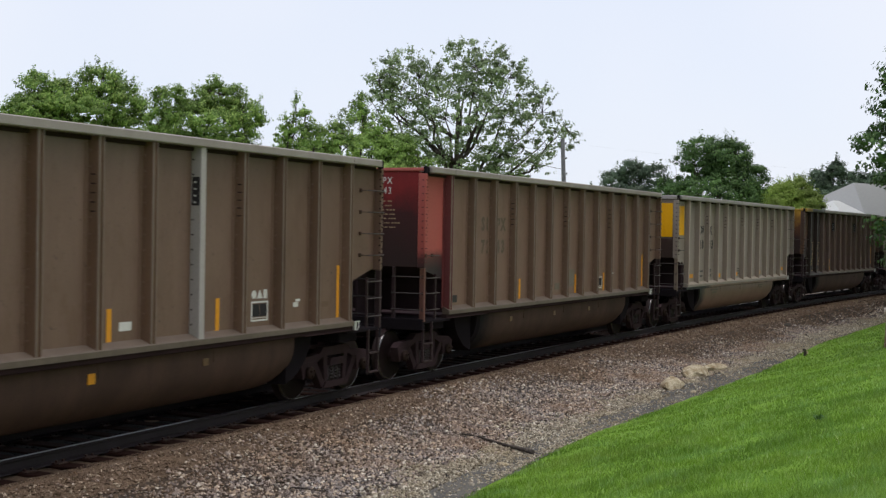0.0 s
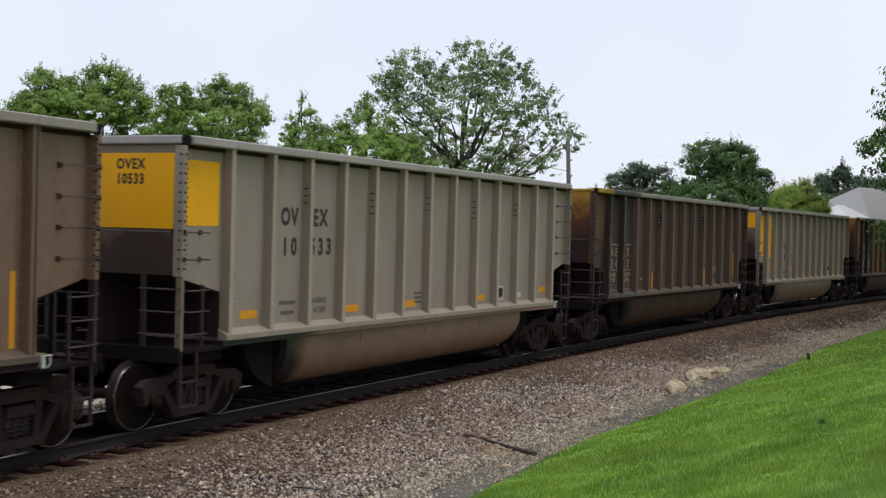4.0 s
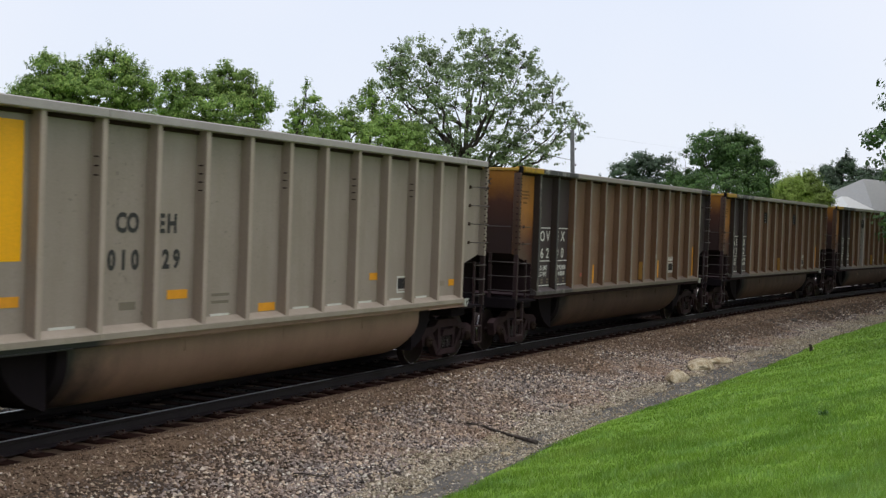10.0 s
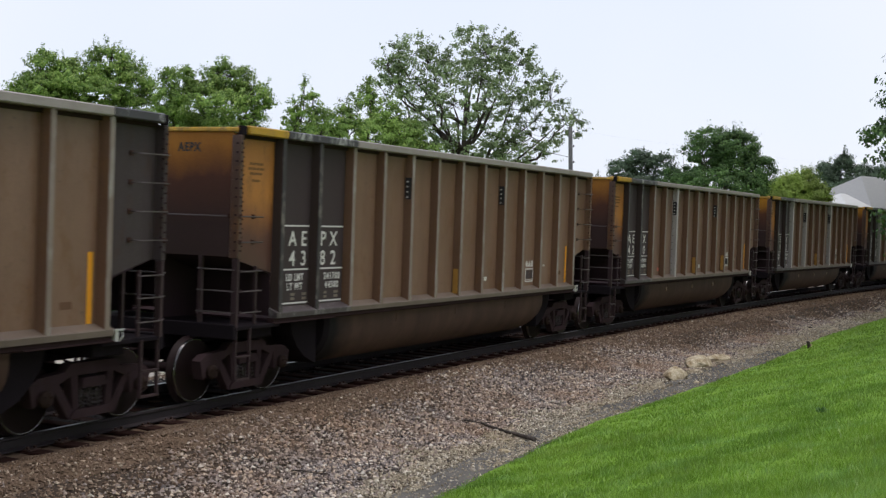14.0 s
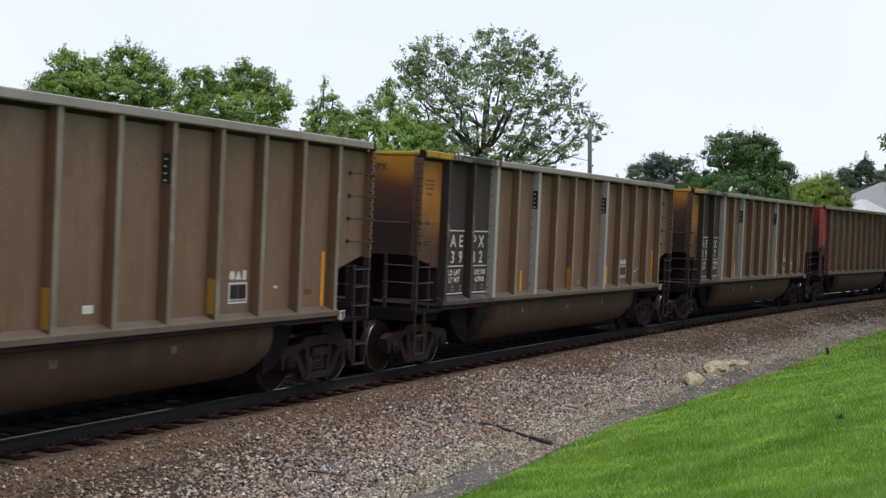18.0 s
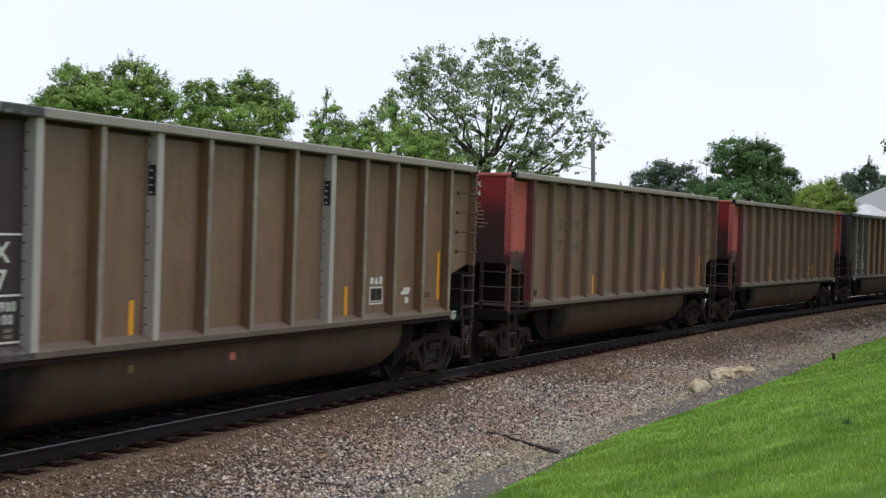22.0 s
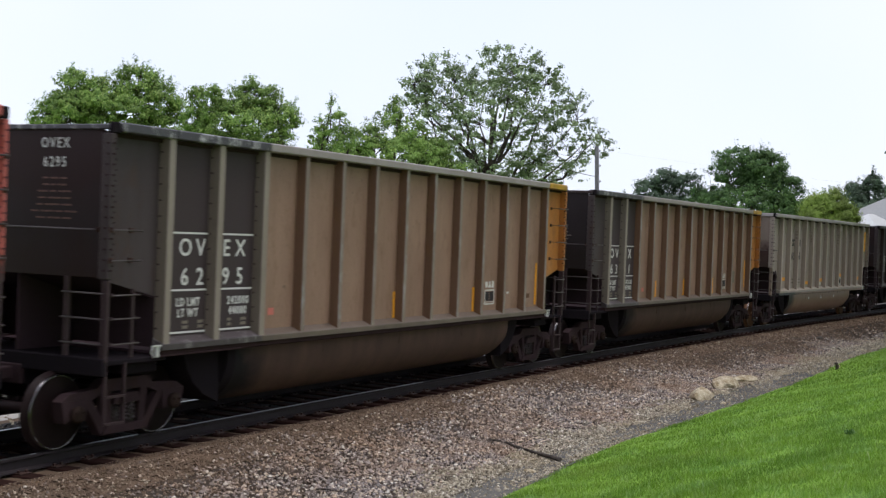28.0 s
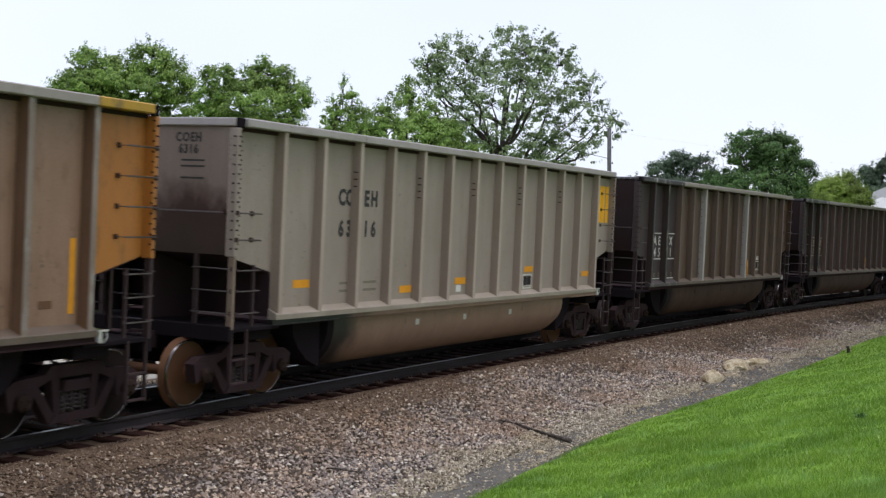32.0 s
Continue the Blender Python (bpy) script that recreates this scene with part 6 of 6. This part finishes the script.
def tree(label, deg, dist, lobes, leaf, clumps, per, clump_r, leaf_size, seed, base=-0.4, trunk_r=0.16, limbs=0.5, shell=0.55, fork=0.6, sprigs=0.3, category="tree"):
    """A broadleaf tree. lobes: parts of the crown as (sideways, height of the middle, radius across, radius up), in metres, seen from the eye."""
    rng = np.random.RandomState(seed)
    X, Y = at_bearing(deg, dist)
    side = np.array([math.cos(radians(deg)), -math.sin(radians(deg)), 0])
    deep = np.array([math.sin(radians(deg)), math.cos(radians(deg)), 0])
    root = empty("tree", pose(X, Y, base))
    tagged(root, label, category)
    vol = np.array([rx * rx * rz for _, _, rx, rz in lobes])
    share = vol ** 0.75
    pick = rng.choice(len(lobes), clumps, p=share / share.sum())
    tips, outs, longs = [], [], []
    for i in pick:
        dx, hz, rx, rz = lobes[i]
        while True:
            u = rng.normal(size=3)
            u /= np.linalg.norm(u)
            if u[2] > -0.75:
                break
        sprig = rng.uniform() < sprigs
        r = rng.uniform(0.95, 1.14) if sprig else rng.uniform(shell, 1.0) ** 0.6 * (1 + 0.04 * rng.normal())
        out = side * u[0] * rx + deep * u[1] * rx + np.array([0, 0, u[2] * rz])
        tips.append(side * dx + np.array([0, 0, hz - base]) + out * r)
        out = out / np.linalg.norm(out) + np.array([0, 0, 0.45])
        outs.append(out / np.linalg.norm(out))
        longs.append(sprig)
    tips, outs, longs = np.array(tips), np.array(outs), np.array(longs)
    height = max(hz + rz for _, hz, _, rz in lobes) - base
    wood = Shape()
    top = np.array([0, 0, height * 0.8])
    mean = np.average(np.array([side * l[0] for l in lobes]), axis=0, weights=vol)
    top[:2] += mean[:2] * 0.6 + rng.normal(0, 0.02, 2) * height
    stem = np.array([np.array([0, 0, -0.3]) + (top - np.array([0, 0, -0.3])) * u + np.array([math.sin(u * 5 + seed), math.cos(u * 4 + seed), 0]) * 0.012 * height * u for u in np.linspace(0, 1, 10)])
    wood.tube(stem, trunk_r, 10, taper=trunk_r * 0.15)
    nodes = [stem[i] for i in range(4, 10)]
    for dx, hz, rx, rz in lobes:
        for _ in range(2):
            goal = side * (dx + rng.uniform(-0.5, 0.5) * rx) + deep * rng.uniform(-0.6, 0.6) * rx + np.array([0, 0, hz - base + rng.uniform(-0.1, 0.6) * rz])
            a = stem[min(9, max(2, int(10 * fork * rng.uniform(0.7, 1.2) * goal[2] / height + 1)))]
            d = np.linalg.norm(goal - a)
            path = [a + (goal - a) * u + np.array([0, 0, -0.1 * d * math.sin(math.pi * u)]) + rng.normal(0, 0.035, 3) * d * (0 < u < 1) for u in np.linspace(0, 1, 7)]
            wood.tube(path, min(trunk_r * 0.45, 0.02 * d + 0.012), 6, taper=0.012)
            nodes += path[2:]
    nodes = np.array(nodes)
    for p in tips[: int(len(tips) * limbs)]:
        i = ((nodes - p) ** 2).sum(1).argmin()
        a = nodes[i]
        m = (a + p) / 2 + rng.normal(0, 0.06, 3) * np.linalg.norm(p - a)
        wood.tube([a, m, p], 0.014, 4, taper=0.005)
    part("trunk", wood.mesh("trunk"), BARK, root, "grey-brown trunk with branching limbs")
    n = clumps * per
    off = rng.normal(size=(n, 3))
    off *= (rng.uniform(0, 1, n) ** 0.45 / np.linalg.norm(off, axis=1))[:, None]
    big = np.repeat(rng.uniform(0.55, 1.35, clumps), per)[:, None] * clump_r
    long = np.repeat(longs, per)
    off = np.where(long[:, None], off * big * 0.38, off * np.array([1, 1, 0.62]) * big)
    off += np.where(long, rng.uniform(-0.8, 1.0, n) * clump_r * 0.85, 0)[:, None] * np.repeat(outs, per, 0)
    keep = ~long | (rng.uniform(size=n) < 0.45)
    c = (np.repeat(tips, per, 0) + off)[keep]
    n = len(c)
    # a leaf faces outwards from its clump and from the crown
    face = off[keep] / (np.linalg.norm(off[keep], axis=1, keepdims=True) + 1e-9) + 0.9 * np.repeat(outs, per, 0)[keep] + rng.normal(0, 0.42, (n, 3))
    ax = np.cross(face, rng.normal(size=(n, 3)))
    ax /= np.linalg.norm(ax, axis=1, keepdims=True) + 1e-9
    bx = np.cross(face, ax)
    bx /= np.linalg.norm(bx, axis=1, keepdims=True) + 1e-9
    L = leaf_size * rng.uniform(0.6, 1.3, n)[:, None]
    V = np.stack([c - ax * L * 0.5, c + bx * L * 0.32, c + ax * L * 0.5, c - bx * L * 0.32], 1).reshape(-1, 3)
    part("crown", mesh_of_arrays("crown", V, np.arange(4 * n).reshape(-1, 4)), leaf, root, "crown of many small leaves")
    return root


def build_trees():
    tree("dense green broadleaf tree with a rounded crown", -15.58, 41.2, [(-1.2, 6.75, 0.5, 0.7), (-1.15, 6.35, 0.7, 0.5), (-0.4, 6.65, 0.75, 0.6), (0.75, 7.0, 0.75, 0.75), (1.35, 6.5, 0.75, 0.85), (-1.9, 5.85, 0.5, 0.4), (-1.2, 6.1, 0.95, 0.6), (1.6, 5.6, 0.5, 0.8), (0.2, 6.2, 1.4, 0.55), (1.15, 5.0, 0.65, 0.5), (-1.5, 5.0, 0.9, 0.35)], LEAF_FRESH, 760, 100, 0.24, 0.075, 41, base=-0.5)
    tree("green spreading tree behind the train", -10.0, 45.1, [(-1.25, 7.15, 0.7, 0.5), (0.45, 7.2, 0.85, 0.7), (1.35, 6.6, 0.75, 0.7), (-1.6, 6.2, 0.7, 0.6), (0, 6.2, 1.75, 0.9), (0.1, 5.1, 1.85, 0.85)], LEAF_FRESH, 720, 100, 0.25, 0.08, 42, base=-0.5)
    tree("slender young tree with upright light green shoots", -5.95, 43.1, [(-0.05, 6.75, 0.16, 0.55), (0.25, 6.4, 0.2, 0.5), (-0.3, 6.2, 0.25, 0.5), (0.5, 5.8, 0.35, 0.5), (-0.5, 5.7, 0.35, 0.5), (0, 5.6, 0.5, 0.7), (0, 5.0, 0.95, 0.7), (0, 4.3, 1.4, 0.8)], LEAF_FRESH, 500, 90, 0.2, 0.07, 43, base=-0.5, sprigs=0.45)
    tree("bushy bright green tree before a larger one", -3.1, 40.2, [(-0.15, 6.35, 0.32, 0.7), (-0.75, 5.6, 0.55, 0.55), (0.5, 5.75, 0.55, 0.6), (1.1, 5.25, 0.7, 0.55), (-1.45, 5.0, 0.7, 0.55), (0, 5.0, 1.6, 0.8), (1.8, 4.5, 0.7, 0.6), (-2.1, 4.4, 0.6, 0.5), (0, 4.3, 2.1, 0.7)], LEAF_FRESH, 800, 95, 0.22, 0.072, 44, base=-0.5)
    tree("large airy tree with dark limbs showing through its crown", 1.18, 60.8, [(0.4, 10.6, 2.0, 1.3), (-2.5, 9.9, 1.8, 1.4), (-3.4, 9.6, 1.1, 0.9), (2.0, 10.0, 1.5, 1.3), (-4.6, 7.9, 1.3, 0.75), (-3.5, 8.8, 1.3, 1.0), (3.4, 8.6, 1.3, 1.3), (4.7, 7.2, 1.0, 1.0), (0, 8.4, 3.2, 1.8), (2.6, 6.2, 1.8, 1.2), (0.5, 6.0, 2.6, 1.3), (-2.4, 6.6, 1.7, 1.2), (2.6, 4.6, 1.3, 0.7), (-4.0, 6.8, 1.2, 0.9)], LEAF_OAK, 1050, 48, 0.3, 0.125, 45, base=-0.5, trunk_r=0.3, limbs=0.6, shell=0.3, sprigs=0.34)
    tree("dark green tree far behind the track", 8.85, 73.5, [(0.1, 6.2, 0.8, 0.8), (-0.9, 5.7, 0.7, 0.7), (1.4, 6.0, 0.8, 0.9), (-2.0, 4.7, 0.8, 0.7), (0, 4.6, 1.8, 1.0)], LEAF_FAR, 360, 80, 0.34, 0.12, 46, base=-0.5)
    tree("broad dark green tree with a domed crown", 12.35, 68.6, [(-0.4, 6.78, 1.4, 1.2), (0.9, 6.7, 1.3, 1.15), (2.0, 5.65, 1.05, 1.05), (3.0, 4.6, 0.9, 0.9), (-1.9, 5.0, 1.0, 0.9), (0.2, 4.6, 2.8, 1.4), (-2.6, 4.0, 0.8, 0.7), (3.6, 4.0, 0.8, 0.8)], LEAF_DEEP, 1000, 85, 0.36, 0.115, 47, base=-0.5, sprigs=0.14)
    tree("yellow-green shrubby tree behind the train", 16.15, 64.7, [(-0.1, 4.8, 0.75, 0.9), (0.6, 4.3, 0.6, 0.7), (-0.8, 4.5, 0.75, 0.9), (0, 3.5, 1.2, 1.0)], LEAF_LIME, 560, 100, 0.3, 0.09, 48, base=-0.5, sprigs=0.2)
    tree("dark spruce-like tree behind the house", 17.52, 107.8, [(0.2, 8.2, 0.7, 0.9), (-1.0, 7.2, 1.0, 1.1), (1.2, 7.0, 1.0, 1.1), (0, 5.6, 2.2, 1.4), (-2.6, 5.4, 1.4, 1.1), (3.4, 6.2, 2.2, 1.9)], LEAF_FAR, 620, 80, 0.5, 0.17, 49, base=-0.5, sprigs=0.2)
    # this crown's right-hand lobes lie out of view, added to shade the far cars
    tree("leafy tree growing in a round stone planter", 22.5, 32.6, [(-0.63, 6.03, 1.26, 1.53), (-1.43, 4.86, 0.9, 0.72), (-0.09, 4.23, 1.62, 1.08), (-1.07, 3.07, 0.9, 0.54), (-0.09, 2.62, 1.53, 0.81), (1.35, 7.47, 1.98, 1.8), (3.51, 8.36, 2.69, 2.33), (3.33, 5.31, 2.33, 1.98), (5.3, 6.75, 2.16, 2.33)], LEAF_DEEP, 1500, 64, 0.32, 0.115, 50, base=0.9, sprigs=0.4, trunk_r=0.16)
    # unseen trees added outside the view to dim the bend and the near cars
    for deg, dist, k, seed in ((30.5, 42.0, 1.4, 65), (28.8, 54.0, 1.65, 72), (23.7, 76.0, 0.8, 61), (23.5, 88.0, 0.95, 70), (23.4, 104.0, 1.15, 71), (28.2, 66.0, 1.85, 62), (27.8, 80.0, 2.05, 63), (27.6, 97.0, 2.3, 64), (28.6, 118.0, 2.6, 69), (74.0, 19.0, 1.25, 66), (102.0, 17.0, 1.25, 67), (132.0, 18.0, 1.25, 68)):
        lobes = [(x * k, z * k * 1.3, r * k, h * k * 1.3) for x, z, r, h in ((0.2, 8.6, 2.4, 1.7), (-2.2, 7.0, 2.0, 1.7), (2.4, 6.8, 2.2, 1.8), (0, 5.0, 3.9, 2.0), (-2.0, 3.4, 2.2, 1.4), (2.2, 3.3, 2.3, 1.4))]
        tree("unseen leafy tree added to shade the train", deg, dist, lobes, LEAF_DEEP, 480, 40, 0.62 * k, 0.27 * k, seed, base=0.6, trunk_r=0.2, sprigs=0.2)


# ------------------------------------------------------------------ pole, house, fence
def build_pole():
    X, Y = at_bearing(6.2, 57)
    pole = empty("utility_pole", pose(X, Y, -0.45, 0, -2.5, 0))
    tagged(pole, "grey weathered wooden utility pole with one sagging wire", "utility pole")
    h = 7.4
    part("post", Shape().tube([(0, 0, -0.4), (0, 0, h * 0.5), (0, 0, h)], 0.115, 12, taper=0.09).mesh("post"), POLE_WOOD, pole)
    for z in (h - 0.25, h - 0.9, h - 1.6):
        part("bracket", Shape().box(0.05, 0.16, -0.02, 0.02, z, z + 0.03).lathe([(z + 0.03, 0.02), (z + 0.05, 0.03), (z + 0.09, 0.02)], (0.14, 0, 0), "z", 8).mesh("bracket"), IRON, pole)
    a = Vector((-0.05, 0, h - 1.35))
    b = Vector((-4.8, 2.0, h + 0.35))
    part("wire", Shape().tube([a.lerp(b, u) - Vector((0, 0, 1.1 * u * (1 - u) * 4 * 0.12)) for u in np.linspace(0, 1, 12)], 0.011, 5).mesh("wire"), UNDER, pole, "dark service cable")
    b = Vector((40, 30, h - 2.2))
    a = Vector((0.14, 0, h - 0.17))
    part("wire", Shape().tube([a.lerp(b, u) - Vector((0, 0, 1.6 * u * (1 - u))) for u in np.linspace(0, 1, 14)], 0.0009, 5).mesh("wire"), UNDER, pole)


def shingle_material(name, dark, light):
    n = Nodes(name, 0.85, spec=0.2)
    p = n.place(vary=False)
    c = n.mix(n.noise(p, 9, 4), dark, light)
    n.colour(c).bump(n.noise(p, 30, 3), 0.3, 0.02)
    return n.mat


def build_house():
    roof, porch = shingle_material("grey_shingles", (0.27, 0.275, 0.28), (0.38, 0.38, 0.375)), shingle_material("white_shingles", (0.6, 0.6, 0.6), (0.74, 0.74, 0.73))
    wall = paint("cream_siding", (0.5, 0.48, 0.44), (0.4, 0.38, 0.34), 0.3)
    white = plain("white_trim", (0.7, 0.7, 0.68), 0.6)
    glass = Nodes("window_glass", 0.08, spec=0.6)
    glass.bsdf.inputs["Base Color"].default_value = (0.03, 0.035, 0.04, 1)
    X, Y = at_bearing(20.15, 90)
    house = empty("house", pose(X, Y, -0.45, 0, 0, 38))
    tagged(house, "pale house with light grey hipped shingle roofs", "house")
    part("wall", Shape().box(-9.5, 9.5, -4, 4, 0, 3.6).mesh("wall"), wall, house)
    part("wall", Shape().box(-12.7, -9.52, -5.4, 1.4, 0, 3.0).box(-9.52, -7.0, -5.4, -4.02, 0, 3.0).mesh("wall"), wall, house)

    def hip(x0, x1, y0, y1, z0, z1, ridge):
        s, t = Shape(), 0.14
        cx, cy = (x0 + x1) / 2, (y0 + y1) / 2
        for dz in (0, -t):
            s.v += [(x0, y0, z0 + dz), (x1, y0, z0 + dz), (x1, y1, z0 + dz), (x0, y1, z0 + dz), (cx - ridge, cy, z1 + dz), (cx + ridge, cy, z1 + dz)]
        f = [(0, 1, 5, 4), (1, 2, 5), (2, 3, 4, 5), (3, 0, 4)]
        f += [tuple(i + 6 for i in reversed(q)) for q in list(f)]
        f += [(0, 6, 7, 1), (1, 7, 8, 2), (2, 8, 9, 3), (3, 9, 6, 0)]
        s.f, s.m, s.s = f, [0] * len(f), [False] * len(f)
        return s
    part("roof", hip(-10.0, 10.0, -4.6, 4.6, 3.55, 6.75, 5.0).mesh("roof"), roof, house, "light grey hipped shingle roof")
    part("roof", hip(-13.4, -6.4, -6.2, 2.1, 2.95, 5.45, 0.3).mesh("roof"), porch, house, "lower white shingle roof")
    for x in (-4.5, -0.5, 2.2, 5.0):
        w = part("window", Shape().box(x - 0.5, x + 0.5, -4.06, -3.97, 1.2, 2.6).mesh("window_frame"), white, house)
        part("pane", Shape().box(x - 0.43, x + 0.43, -4.075, -4.06, 1.27, 2.53).mesh("pane"), glass.mat, w)
    part("gutter", Shape().box(-9.4, 9.9, -4.72, -4.6, 3.4, 3.54).mesh("gutter"), white, house)


def build_planter():
    """Round retaining wall of split blocks with a pale cap, round the tree on the lawn."""
    X, Y = at_bearing(22.5, 32.6)
    planter = empty("planter", pose(X, Y, -0.2))
    tagged(planter, "round planter of brown stone blocks with pale cap stones", "planter")
    brown = paint("brown_split_block", (0.23, 0.18, 0.14), (0.15, 0.115, 0.085), 0.6)
    pale = paint("pale_cap_stone", (0.62, 0.56, 0.5), (0.45, 0.4, 0.35), 0.4)
    n, r, h = 28, 1.42, 0.15
    w = math.pi * r / n - 0.006
    block = Shape().prism([(-w, -0.12), (-w * 0.7, -0.15), (w * 0.7, -0.15), (w, -0.12), (w * 0.85, 0.1), (-w * 0.85, 0.1)], 0.0, h - 0.008, "z").mesh("block")
    cap = Shape().box(-w - 0.012, w + 0.012, -0.21, 0.12, 0, 0.09, 0.015).mesh("cap_stone")
    for j in range(8):
        for i in range(n):
            a = 360 * (i + 0.5 * (j % 2)) / n
            part("block", block, brown, planter, at=pose(0, 0, j * h, 0, 0, a) @ pose(0, -r + 0.008 * j, 0))
    for i in range(n):
        part("cap_stone", cap, pale, planter, at=pose(0, 0, 8 * h, 0, 0, 360 * i / n) @ pose(0, -r + 0.06, 0))
    part("soil", Shape().lathe([(1.12, 1.3), (1.14, 0.9), (1.18, 0.01)], (0, 0, 0), "z", 28).mesh("soil"), STICK, planter)


def build_fence():
    green = plain("green_fence_paint", (0.1, 0.3, 0.07), 0.6)
    fence = empty("fence")
    tagged(fence, "green slatted fence behind the gravel road", "fence")
    for i in range(46):
        s = -9 + i * 0.5
        x, y = line_point(s, -11.5)
        a = math.degrees(HEAD + BEND * s)
        at = pose(x, y, -0.42, 0, 0, a)
        if "slat" not in ME:
            ME["slat"] = Shape().box(-0.06, 0.06, -0.012, 0.012, 0.05, 1.15, 0.004).mesh("slat")
            ME["fence_post"] = Shape().box(-0.05, 0.05, 0.012, 0.11, 0, 1.2, 0.008).mesh("post")
        for k in range(3):
            part("slat", ME["slat"], green, fence, at=at @ pose(k * 0.166, 0, 0))
        if i % 4 == 0:
            part("post", ME["fence_post"], green, fence, at=at)


build_ground()
build_ballast()
build_ditch_things()
build_trees()
build_pole()
build_house()
build_planter()
build_fence()
build_grass()
build_track()


# ------------------------------------------------------------------ what moves
def motions():
    for car, k in CARS:
        walk(car, [(t, car_pose(k, t)) for t in range(0, 33)])
    first = {}
    for ob, a in AXLES:
        if a not in first:
            rows = [(i / 15, pose(a, 0, 0.457, 0, math.degrees(-travel(i / 15) / 0.457), 0)) for i in range(0, 481)]
            walk(ob, rows)
            first[a] = ob
        else:
            ob.rotation_mode = "QUATERNION"
            src = first[a].animation_data
            ob.animation_data_create()
            ob.animation_data.action = src.action
            ob.animation_data.action_slot = src.action_slot


motions()
